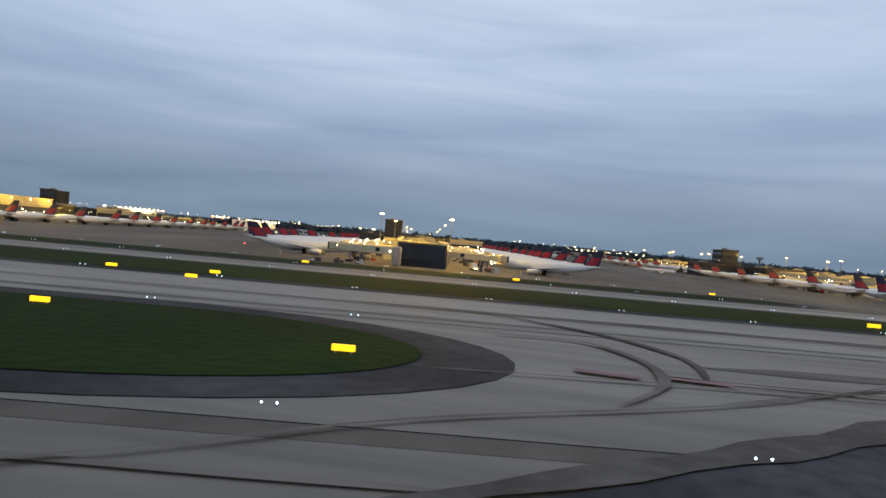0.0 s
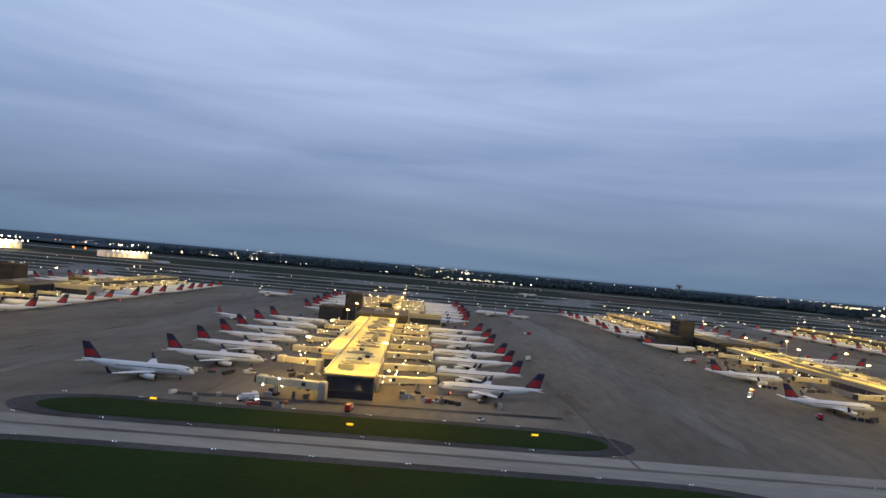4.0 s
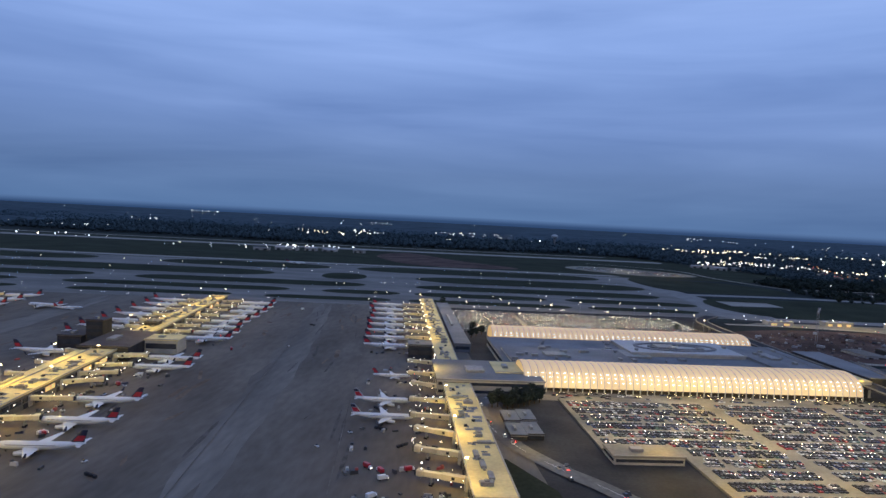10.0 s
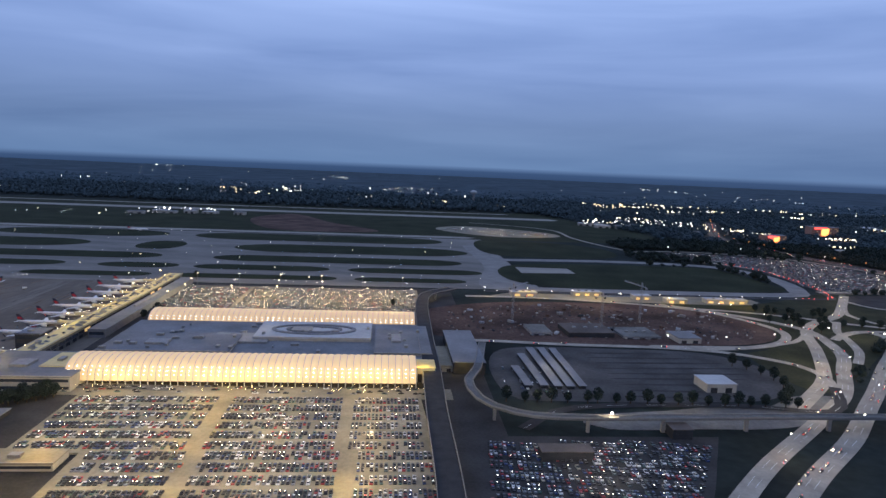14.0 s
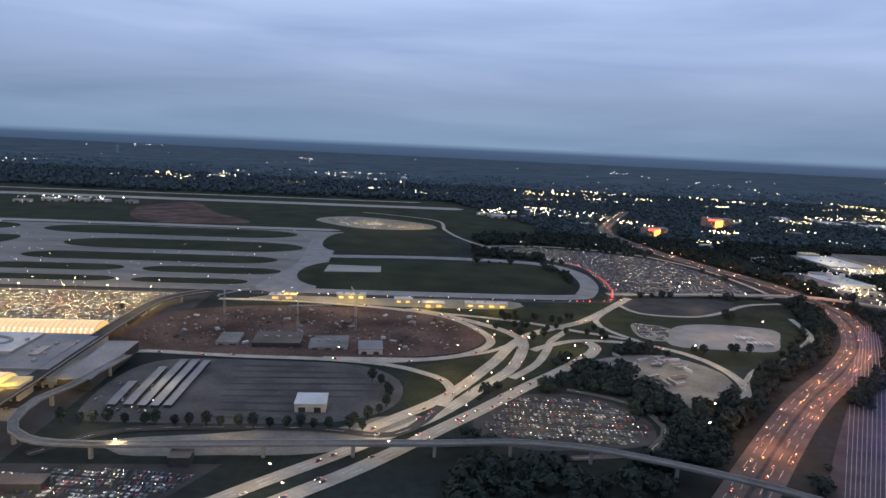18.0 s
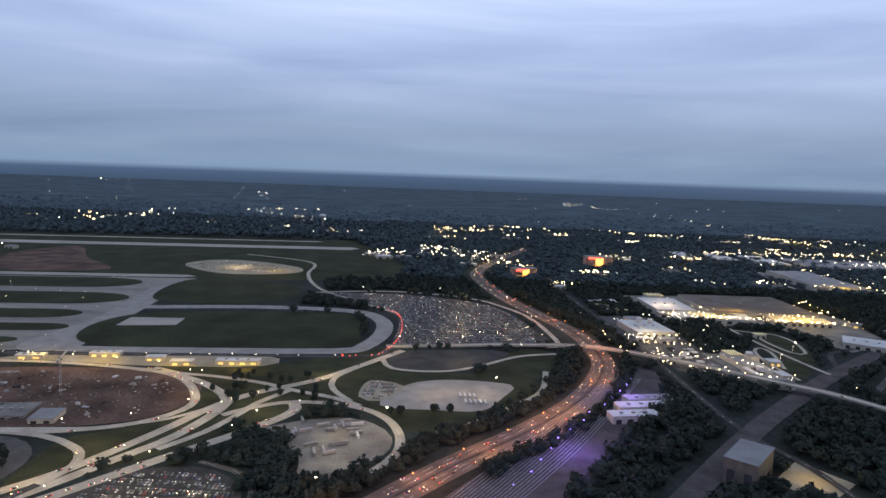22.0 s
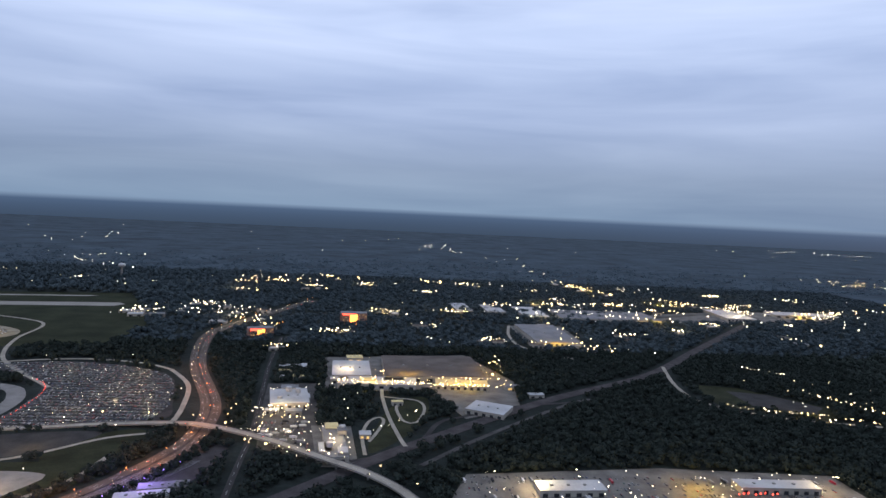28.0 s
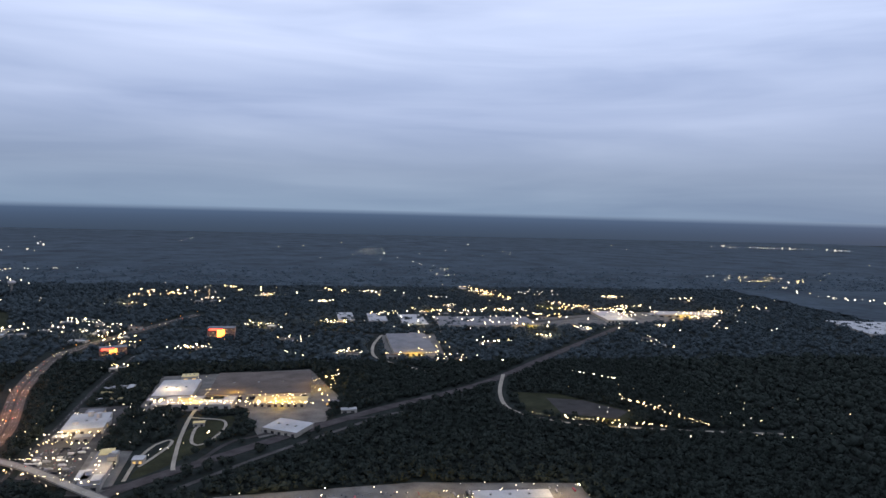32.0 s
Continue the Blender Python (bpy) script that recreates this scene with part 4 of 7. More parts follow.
    if far:
        part("fin", airfoil(bmesh.new(), (-15.6 * k, 0, zc + 0.75 * k), (-18.1 * k, 0, zc + 3.6 * k), 3.0 * k, 1.25 * k, 0.09, (0, 1, 0)), tail_mats[0], top)
        part("fin_panel", airfoil(bmesh.new(), (-16.0 * k, 0, zc + 1.0 * k), (-17.1 * k, 0, zc + 2.4 * k), 2.5 * k, 1.9 * k, 0.12, (0, 1, 0)), tail_mats[1], top)
        part("landing_gear", boxm((-9.1 * k, -8.7 * k, -1.1 * k, 1.1 * k, 0, zc - 0.6 * k)), M["tyre"], top)
        return top
    bm = bmesh.new()
    post(bm, -2.3 * k, 0, 0.2 * k, zc - 0.7 * k, 0.06 * k)
    tube(bm, [((-2.5 * k, 0, 0.2 * k), 0.08, 0.02), ((-2.3 * k, 0, 0.2 * k), 0.12 * k, 0.2 * k), ((-2.1 * k, 0, 0.2 * k), 0.08, 0.02)], 8)
    part("nose_gear", bm, M["tyre"], top)
    part("cockpit_window", boxm((-1.5 * k, -0.8 * k, -0.55 * k, 0.55 * k, zc + 0.25 * k, zc + 0.52 * k), bevel=0.04), M["glass"], top)
    fin = airfoil(bmesh.new(), (-15.6 * k, 0, zc + 0.75 * k), (-18.1 * k, 0, zc + 3.6 * k), 3.0 * k, 1.25 * k, 0.09, (0, 1, 0))
    fin_ob = part("fin", fin, tail_mats[0], top)
    for a, b, m in ((0.12, 0.55, 1), (0.6, 0.9, 2)):
        fl = airfoil(bmesh.new(), (-15.75 * k - 2.5 * a * k, 0, zc + (0.75 + 2.85 * a) * k), (-15.75 * k - 2.5 * b * k, 0, zc + (0.75 + 2.85 * b) * k), (2.75 - 1.6 * a) * k, (2.75 - 1.6 * b) * k, 0.12, (0, 1, 0))
        part("fin_panel", fl, tail_mats[m], fin_ob)
    return top


RED_TAIL = airliner("airliner", 19.0, "white narrow-body airliner with a navy and red tail", (M["navy"], M["crimson"], M["navy"]))
BLUE_TAIL = airliner("airliner", 16.5, "white airliner with a red, white and blue striped tail", (M["alloy"], M["crimson"], M["navy"]))
FAR_JET = airliner("airliner", 19.0, "white narrow-body airliner with a red tail, far off", (M["navy"], M["crimson"], M["navy"]), winglet=False, far=True)
SMALL = airliner("airliner", 12.5, "small white regional jet with a navy tail", (M["navy"], M["crimson"], M["crimson"]), winglet=False)


def gate_jet(model, u, v, heading):
    """Stand a jet with its nose at (u, v), heading in degrees from +u."""
    return copy_thing(model, APOSE(u, v, 0.06, heading))


# ---- jet bridges ----
def jet_bridge(length):
    top = thing("jet_bridge", Matrix(), "cream boarding bridge on a steel column", "jet bridge", "boarding bridges")
    part("tunnel", boxm((0, length * 0.55, -0.7, 0.7, 1.75, 2.95), bevel=0.06), M["bridge"], top)
    part("inner_tunnel", boxm((length * 0.5, length, -0.58, 0.58, 1.8, 2.85), bevel=0.06), M["bridge"], top)
    part("cab", boxm((length - 0.3, length + 1.2, -0.9, 0.9, 1.7, 3.05), bevel=0.2), M["bridge"], top)
    part("bellows", boxm((length + 1.2, length + 1.5, -0.6, 0.6, 1.8, 2.9)), M["darkwall"], top)
    bm = bmesh.new()
    for s in (-0.45, 0.45):
        post(bm, length * 0.78, s, 0.3, 1.8, 0.12)
    part("column", bm, M["steel"], top)
    part("wheel_truck", boxm((length * 0.78 - 0.4, length * 0.78 + 0.4, -0.7, 0.7, 0.06, 0.4)), M["tyre"], top)
    part("rotunda", boxm((-0.9, 0.3, -0.9, 0.9, 0.06, 3.1), bevel=0.25), M["wall"], top)
    part("sign_panel", boxm((length * 0.25, length * 0.32, -0.73, 0.73, 2.1, 2.7)), M["darkwall"], top)
    return top


BRIDGE_LONG, BRIDGE_SHORT = jet_bridge(9.5), jet_bridge(7.0)


# ---- ground vehicles on the apron ----
def tug():
    top = thing("baggage_tug", Matrix(), "small white baggage tug on the apron", "tug", "apron vehicles")
    part("body", boxm((-0.8, 0.8, -0.4, 0.4, 0.12, 0.45), bevel=0.05), M["skin"], top)
    part("cab", boxm((-0.5, 0.1, -0.36, 0.36, 0.45, 0.85), bevel=0.08), M["glass"], top)
    for x in (-0.5, 0.5):
        part("axle", boxm((x - 0.16, x + 0.16, -0.45, 0.45, 0.0, 0.3), bevel=0.05), M["tyre"], top)
    return top


def cart_train():
    top = thing("baggage_carts", Matrix(), "row of dark covered baggage carts", "baggage cart", "apron vehicles")
    for i in range(3):
        c = part("cart", boxm((i * 1.7, i * 1.7 + 1.4, -0.4, 0.4, 0.2, 0.85), bevel=0.05), M["darkwall"], top)
        part("undercarriage", boxm((i * 1.7 + 0.2, i * 1.7 + 1.2, -0.36, 0.36, 0.0, 0.22)), M["tyre"], c)
    return top


def service_truck(color, label):
    top = thing("service_truck", Matrix(), label, "truck", "apron vehicles")
    part("cargo_box", boxm((-1.9, 0.5, -0.55, 0.55, 0.4, 1.6), bevel=0.05), color, top)
    part("cab", boxm((0.6, 1.4, -0.5, 0.5, 0.3, 1.15), bevel=0.12), M["skin"], top)
    for x in (-1.3, 1.0):
        part("axle", boxm((x - 0.25, x + 0.25, -0.56, 0.56, 0.0, 0.46), bevel=0.08), M["tyre"], top)
    part("headlight", boxm((1.4, 1.45, -0.4, 0.4, 0.45, 0.6)), M["white_light"], top)
    return top


TUG, CARTS = tug(), cart_train()
TRUCK, RED_TRUCK = service_truck(M["skin"], "white catering truck on the apron"), service_truck(M["crimson"], "red and white service truck on the apron")

for model in (TUG, CARTS, TRUCK, RED_TRUCK):
    model.scale = (0.72, 0.72, 0.72)


# ---- concourses ----
def concourse(u0, u1, v0, v1, h=3.8, label="long concourse with a pale flat roof under sodium light"):
    """A long flat-roofed pier building."""
    top = thing("concourse", APOSE((u0 + u1) / 2, v0, 0.06), label, "concourse", "concourses")
    w, n = (u1 - u0) / 2, v1 - v0
    part("wall", boxm((-w, w, 0, n, 0, h)), M["concoursewall"], top)
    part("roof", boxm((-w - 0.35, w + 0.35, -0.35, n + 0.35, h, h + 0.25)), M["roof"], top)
    for s in (-1, 1):
        part("parapet", boxm((s * (w + 0.25) - 0.12, s * (w + 0.25) + 0.12, -0.35, n + 0.35, h + 0.25, h + 0.55)), M["wall"], top)
    part("end_glass", boxm((-w + 0.3, w - 0.3, -0.1, 0.02, 1.3, h - 0.3)), M["glass"], top)
    part("dark_base", boxm((-w + 0.1, w - 0.1, -0.06, 0.02, 0.0, 1.2)), M["darkwall"], top)
    pane = mesh_of(boxm((-0.06, 0.06, 0.15, 5.0, 1.7, 3.0)), M["glass"], "pane")
    lit = mesh_of(boxm((-0.06, 0.06, 0.15, 5.0, 1.7, 3.0)), M["litglass"], "pane")
    door = mesh_of(boxm((-0.08, 0.08, 0.6, 3.6, 0.0, 1.3)), M["darkwall"], "service_door")
    rnd = random.Random(int(u0) + 7)
    for k in range(int(n // 5.4) if u0 > -100 else 0):
        for s in (-1, 1):
            shared("pane", lit if rnd.random() < 0.14 else pane, top, pose(s * w, k * 5.4 + 0.3, 0))
            if rnd.random() < 0.6:
                shared("service_door", door, top, pose(s * w, k * 5.4 + 0.3, 0))
    units = [mesh_of(boxm((-1.3, 1.3, -0.7, 0.7, 0, 0.8), (-0.5, 0.5, -0.45, 0.45, 0.8, 1.1), bevel=0.04), M["unit"], "rooftop_unit"),
             mesh_of(boxm((-0.6, 0.6, -1.6, 1.6, 0, 0.55), (-0.3, 0.3, -2.6, 2.6, 0, 0.3), bevel=0.03), M["unit"], "rooftop_unit"),
             mesh_of(boxm((-0.4, 0.4, -0.4, 0.4, 0, 0.5), bevel=0.04), M["darkwall"], "roof_hatch")]
    y = 5.0
    while y < n - 4:
        me = rnd.choice(units)
        shared(me.name, me, top, pose(rnd.uniform(-w * 0.45, w * 0.45), y, h + 0.25, 0, 0, rnd.choice((0, 90))))
        y += rnd.uniform(3.4, 7.5)
    bm = bmesh.new()
    for k in range(int(n * 0.55)):
        x, y, a, b = rnd.uniform(-w * 0.6, w * 0.6), rnd.uniform(3, n - 3), rnd.uniform(0.3, 1.3), rnd.uniform(0.25, 1.2)
        box(bm, x - a, x + a, y - b, y + b, h + 0.25, h + 0.27 + 0.0007 * k)
        if k % 3 == 0:
            box(bm, x - a * 0.5, x + a * 0.3, y - 0.2, y + 0.2, h + 0.25, h + rnd.uniform(0.4, 0.75))
    tagged(part("roof_clutter", bm, M["greyroof"], top), "grey repair patches and ducts", kind="stuff")
    return top


def block(name, u0, u1, v0, v1, h, wall, label, category="building", roof="greyroof", z=0.06, group="", bands=1):
    """A flat-roofed block with bands of windows."""
    top = thing(name, APOSE((u0 + u1) / 2, (v0 + v1) / 2, z), label, category, group)
    a, b = (u1 - u0) / 2, (v1 - v0) / 2
    part("wall", boxm((-a, a, -b, b, 0, h)), M[wall], top)
    part("roof", boxm((-a - 0.2, a + 0.2, -b - 0.2, b + 0.2, h, h + 0.25)), M[roof], top)
    part("parapet", boxm((-a - 0.2, a + 0.2, -b - 0.2, -b + 0.05, h + 0.25, h + 0.5)), M[wall], top)
    for k in range(bands):
        z0 = h * (k + 0.35) / bands
        part("window_band", boxm((-a + 0.4, a - 0.4, -b - 0.05, -b + 0.02, z0, z0 + h / bands * 0.4)), M["glass"], top)
        part("window_band", boxm((-a - 0.05, -a + 0.02, -b + 0.4, b - 0.4, z0, z0 + h / bands * 0.4)), M["glass"], top)
    part("rooftop_unit", boxm((-a * 0.4, -a * 0.05, -b * 0.3, b * 0.2, h + 0.25, h + 1.0), bevel=0.05), M["unit"], top)
    return top


for u, far in ((63, 362), (-61, 360), (-185, 358), (-309, 356)):
    near = 112 if u == 63 else 107
    concourse(u - 4, u + 4, near, 216)
    concourse(u - 4, u + 4, 246, far)
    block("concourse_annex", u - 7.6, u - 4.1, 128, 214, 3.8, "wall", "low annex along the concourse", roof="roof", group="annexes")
    block("concourse_hub", u - 9, u + 8, 216.3, 245.7, 4.6, "darkwall", "dark glazed hub in the middle of the concourse", roof="brownroof", group="concourse hubs")
    block("ramp_tower", u - 15.3, u - 9.3, 236, 244, 10.0, "darkwall", "dark ramp control tower with bands of glass", roof="brownroof", group="ramp towers", bands=4)
    block("hub_annex", u - 24, u - 15.6, 233, 245, 4.6, "darkwall", "low dark annex beside the ramp tower", roof="brownroof", group="hub annexes")
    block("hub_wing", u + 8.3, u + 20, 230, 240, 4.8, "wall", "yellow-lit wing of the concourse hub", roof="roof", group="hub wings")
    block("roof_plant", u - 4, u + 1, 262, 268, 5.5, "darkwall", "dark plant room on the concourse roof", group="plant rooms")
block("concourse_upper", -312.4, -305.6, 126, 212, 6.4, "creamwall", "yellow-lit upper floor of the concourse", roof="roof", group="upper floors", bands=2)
concourse(178, 186, 106, 186)
concourse(178, 185, 214, 380, 4.2)
block("terminal_link", 176, 210, 186.3, 213.7, 4.8, "wall", "grey-roofed hall linking concourse and terminal", bands=2)
block("dark_annex", 168, 177, 233, 243, 5.5, "darkwall", "dark annex of the concourse", bands=2)
block("concourse_tail", 187.3, 194, 250, 372, 3.2, "greyroof", "low grey building along the concourse")

rng = random.Random(11)
GATES = []
for u in (63, -61, -185, -309):
    # nose towards the concourse, tail outwards: left side heads +u, right side heads -u
    right = {63: (133, 150, 167, 204, 217, 252, 264, 277, 291, 306, 322, 338, 353), -61: (117, 131, 147, 161, 181, 197, 213, 252, 268, 284, 300, 316, 332, 348)}.get(u, range(118, 356, 15))
    left = {63: (130, 163, 222, 256, 270, 286, 303, 320, 337, 353), -61: (129, 145, 162, 178, 194, 210, 256, 272, 288, 304, 320, 338, 352)}.get(u, range(122, 356, 15))
    for v in right:
        GATES.append((u, v, 1, True))
    for v in left if u > -250 else ():
        GATES.append((u, v, -1, True))
    for v in ((120, 183, 193) if u == 63 else ()):
        GATES.append((u, v, 1, False))
    for v in ((117, 178, 190, 203) if u == 63 else (107,)):
        GATES.append((u, v, -1, False))
for v in (205, 175, 160, 251, 268, 284, 300, 316, 333, 350, 368):
    GATES.append((182, v, -1, True))
for v in (120, 134, 147, 190, 222):
    GATES.append((182, v, -1, False))
for u, v, s, full in GATES:
    near_hub = 228 < v < 248
    w = 4.2 if s > 0 else (8.0 if 125 < v < 216 and u != 182 else 4.2)
    small = u == 182 and v == 205
    nose = u + s * (w + 9.6 + rng.uniform(-1, 1.5))
    if full:
        model = BLUE_TAIL if u == 182 and v < 240 else RED_TAIL if u > -100 and v < 290 else FAR_JET
        gate_jet(SMALL if small else model, nose, v, (180 if s > 0 else 0) + rng.uniform(-2, 2))
    if u > -250:
        copy_thing(BRIDGE_SHORT if s < 0 and w > 5 else BRIDGE_LONG, APOSE(u + s * w, v - 2.6, 0, (0 if s > 0 else 180) + s * rng.uniform(4, 14) * (1 if full else 2)))
    for k in range(2 if u > -100 else 1):
        model = rng.choice((TUG, CARTS, TUG, TRUCK, CARTS, RED_TRUCK))
        copy_thing(model, APOSE(nose + s * rng.uniform(-6, 10), v - 6.5 + rng.uniform(-1, 1), 0.07, rng.uniform(0, 360)))
gate_jet(RED_TAIL, -87.5, 111.5, -2)
gate_jet(SMALL, -104, 207, -30)
gate_jet(RED_TAIL, -20, 322, 168)
gate_jet(SMALL, 7, 320, 20)
gate_jet(RED_TAIL, -130, 330, 160)
gate_jet(RED_TAIL, 72, 640, 8)
gate_jet(RED_TAIL, -300, 662, 4)
for u, v in ((122, 300), (100, 240), (112, 345), (120, 250), (-20, 170), (-8, 240), (27, 145), (24, 140), (33, 205), (152, 150), (145, 140), (160, 126), (104, 120), (-60, 99), (-40, 99), (45, 108), (55, 108), (90, 300), (158, 330)):
    copy_thing(rng.choice((TRUCK, RED_TRUCK, TUG, CARTS)), APOSE(u, v, 0.07, rng.uniform(0, 360)))
YELLOW_JET = airliner("airliner", 19.0, "all yellow airliner standing on the apron", (M["yellowskin"], M["yellowskin"], M["navy"]), winglet=False, far=True, body="yellowskin")
YELLOW_JET.matrix_basis = APOSE(-309, 408, 0.06, 8)
FAR_JET.matrix_basis = APOSE(-345, 290, 0.06, 90)
for model in (RED_TAIL, BLUE_TAIL, SMALL):
    model.matrix_basis = APOSE({RED_TAIL: -240, BLUE_TAIL: -380, SMALL: -365}[model], {RED_TAIL: 330, BLUE_TAIL: 200, SMALL: 230}[model], 0.06, 90)
BRIDGE_LONG.matrix_basis, BRIDGE_SHORT.matrix_basis = APOSE(67.2, 216, 0, 12), APOSE(55, 140, 0, 190)
TUG.matrix_basis, CARTS.matrix_basis, TRUCK.matrix_basis, RED_TRUCK.matrix_basis = (APOSE(u, v, 0.07, a) @ Matrix.Diagonal((0.72, 0.72, 0.72, 1)) for u, v, a in ((98, 128, 40), (80, 116, 5), (161, 122, 20), (28, 122, 70)))

# floodlights: added point lights, then drawn masts on the concourses and in the lots
for u, vs in ((63, (118, 145, 172, 200, 258, 290, 322, 352)), (-61, (113, 145, 178, 205, 262, 300, 340)), (-185, (115, 145, 175, 205, 260, 300, 340)), (-309, (112, 135, 160, 185, 210, 260, 290, 320, 350)), (182, (112, 138, 165, 200, 255, 290, 325, 365))):
    for v in vs:
        for s in ((1,) if u == -309 else (-1, 1) if u != 182 else (-1,)):
            x, y = A(u + s * 6.5, v)
            flood(x, y, 9.5, 7800)
for u, v in ((-61, 103), (63, 108), (-185, 103), (-309, 103), (-72, 122), (-50, 112), (52, 122), (74, 116), (-196, 118), (-174, 112), (-298, 112), (-298, 150)):
    flood(*A(u, v + 4), 5.5, 1500)


def mast(u, v, h=5.6, mats=("steel", "warm_light"), world_xy=None):
    x, y = world_xy or A(u, v)
    top = thing("light_mast", pose(x, y, 0.05), "tall steel light mast", "light mast", "light masts")
    bm = bmesh.new()
    post(bm, 0, 0, 0, h, 0.07, 6, 0.05)
    part("pole", bm, M[mats[0]], top)
    part("lamp_head", boxm((-0.36, 0.36, -0.18, 0.18, h, h + 0.22), bevel=0.03), M[mats[1]], top)
    return top


MAST = mast(70, 118, 8.6)
for u, vs in ((63, (145, 172, 200, 258, 290, 322, 352)), (-61, (113, 145, 178, 205, 262, 300, 340)), (-185, (125, 175, 260, 330)), (182, (112, 138, 165, 255, 290, 325, 365))):
    for v in vs:
        for s in ((-1, 1) if u != 182 else (-1,)):
            x, y = A(u + s * (8.4 if s < 0 and u != 182 else 5.0), v + 0.8)
            copy_thing(MAST, pose(x, y, 0.05))

# taxiway signs and edge lamps
def taxi_sign():
    top = thing("taxiway_sign", Matrix(), "lit yellow taxiway sign in the grass", "sign", "taxiway signs")
    part("face", boxm((-0.6, 0.6, -0.1, 0.1, 0.12, 0.45), bevel=0.03), M["sign_light"], top)
    part("leg", boxm((-0.45, -0.35, -0.05, 0.05, 0, 0.15)), M["steel"], top)
    part("leg", boxm((0.35, 0.45, -0.05, 0.05, 0, 0.15)), M["steel"], top)
    return top


SIGN = taxi_sign()
first = True
for u, v in ((-143, 61), (-134, 66.6), (-130, 63), (-101, 65), (-59, 90), (-88, 96), (-33, 92), (35, 99.5), (86.5, 102), (60, 103.4), (-187, 28), (-202, 34), (-210, 57), (-202, 53), (-202, 58.5), (-172, 89), (-200, 88), (-142, 96.5), (-20, 62), (-148, 28.9), (50, 66)):
    at = APOSE(u, v, 0.16, 0 if v % 2 < 1.5 else 8)
    if first:
        SIGN.matrix_basis, first = at, False
    else:
        copy_thing(SIGN, at @ Matrix.Diagonal((0.75, 0.75, 0.75, 1) if v != 28.9 else (1.1, 1.0, 0.9, 1)))


def dots(name, places, r, material, label, category, z=0.25):
    """Small lamps and car glints, one glowing octahedron each, joined."""
    bm = bmesh.new()
    for q in places:
        x, y = q[0], q[1]
        h = q[2] if len(q) > 2 else z
        k = q[3] if len(q) > 3 else 1.0
        rr = r * k
        c = [bm.verts.new(p) for p in ((x + rr, y, h), (x, y + rr, h), (x - rr, y, h), (x, y - rr, h), (x, y, h + rr), (x, y, h - rr))]
        for i in range(4):
            bm.faces.new((c[i], c[(i + 1) % 4], c[4])), bm.faces.new((c[(i + 1) % 4], c[i], c[5]))
    return tagged(part(name, bm, material), label, category, kind="stuff")


gate_rng = random.Random(61)
GATE_LAMPS, EQUIPMENT = [], []
for u, v, s, full in GATES:
    for k in range(9):
        GATE_LAMPS.append((*A(u + s * gate_rng.uniform(4.5, 15), v + gate_rng.uniform(-5, 5)), gate_rng.uniform(1.2, 3.6), gate_rng.uniform(0.5, 1.2)))
    for k in range(9 if u > -100 else 5):
        EQUIPMENT.append((u + s * gate_rng.uniform(9, 30) if k > 3 else u + s * gate_rng.uniform(8.5, 14), v - 7 + gate_rng.uniform(-2.5, 2.5), gate_rng.uniform(0, 360)))
for k in range(34):
    EQUIPMENT.append((gate_rng.choice((-61, 63, 182)) + gate_rng.uniform(-14, -3), gate_rng.uniform(101, 126), gate_rng.choice((0, 90)) + gate_rng.uniform(-8, 8)))
dots("wall_lamps", [(*A(177.4, v), 4.7) for v in range(222, 374, 15)], 0.34, M["warm_light"], "yellow lamps along the concourse wall", "lamps")
dots("upper_lamps", [(*A(-305.1, v), 6.0) for v in range(128, 212, 9)] + [(*A(-309 + d, 125.4), 5.6) for d in (-2, 0, 2)], 0.3, M["warm_light"], "yellow lamps under the concourse eaves", "lamps")
dots("beacon_lamps", [(*A(u + s * gate_rng.uniform(12, 34), v + gate_rng.uniform(-6, 6)), gate_rng.uniform(0.6, 1.6)) for u, v, s, full in GATES if full and gate_rng.random() < 0.55], 0.17, M["red_light"], "small red beacons of parked aircraft and tugs", "lamps")
for u in range(200, 326, 24):
    for v in (306, 324, 342, 360):
        copy_thing(MAST, APOSE(u + (v % 5), v, 0.1))
dots("gate_lamps", GATE_LAMPS, 0.17, M["white_light"], "small white work lamps round the gates", "lamps")
bm = bmesh.new()
for u, v, a in EQUIPMENT:
    q, l, w, h = APOSE(u, v, 0.07, a), gate_rng.uniform(0.35, 1.0), gate_rng.uniform(0.25, 0.42), gate_rng.uniform(0.35, 0.9)
    for vert in box(bm, -l, l, -w, w, 0, h, taper=0.12) + (box(bm, -l, -l * 0.2, -w * 0.9, w * 0.9, h, h * 1.5, taper=0.2) if gate_rng.random() < 0.5 else []):
        vert.co = q @ vert.co
tagged(part("ground_equipment", bm, picked("equipment_paint", [(0.0, (0.03, 0.03, 0.032)), (0.4, (0.22, 0.21, 0.19)), (0.66, (0.4, 0.39, 0.36)), (0.82, (0.08, 0.075, 0.07)), (0.93, (0.25, 0.04, 0.03))], 0.6, 0.0, True)), "carts, loaders and tugs standing round the gates", "apron equipment", kind="stuff")
dots("edge_lamps", [A(u + d, v) for u, v in EDGE for d in (0, 0.4)], 0.045, M["blue_light"], "small pale blue taxiway edge lamps", "lamps", 0.3)
dots("guide_lamps", [A(-115, v) for v in range(59, 82, 2)] + [A(-115 + s * k * 0.6, 58.4 - k * 0.55) for s in (-1, 1) for k in range(7)] + [A(8, v) for v in range(59, 82, 3)], 0.04, M["green_light"], "green centre line lamps in the concrete", "lamps", 0.22)
far_lamps = random.Random(3)
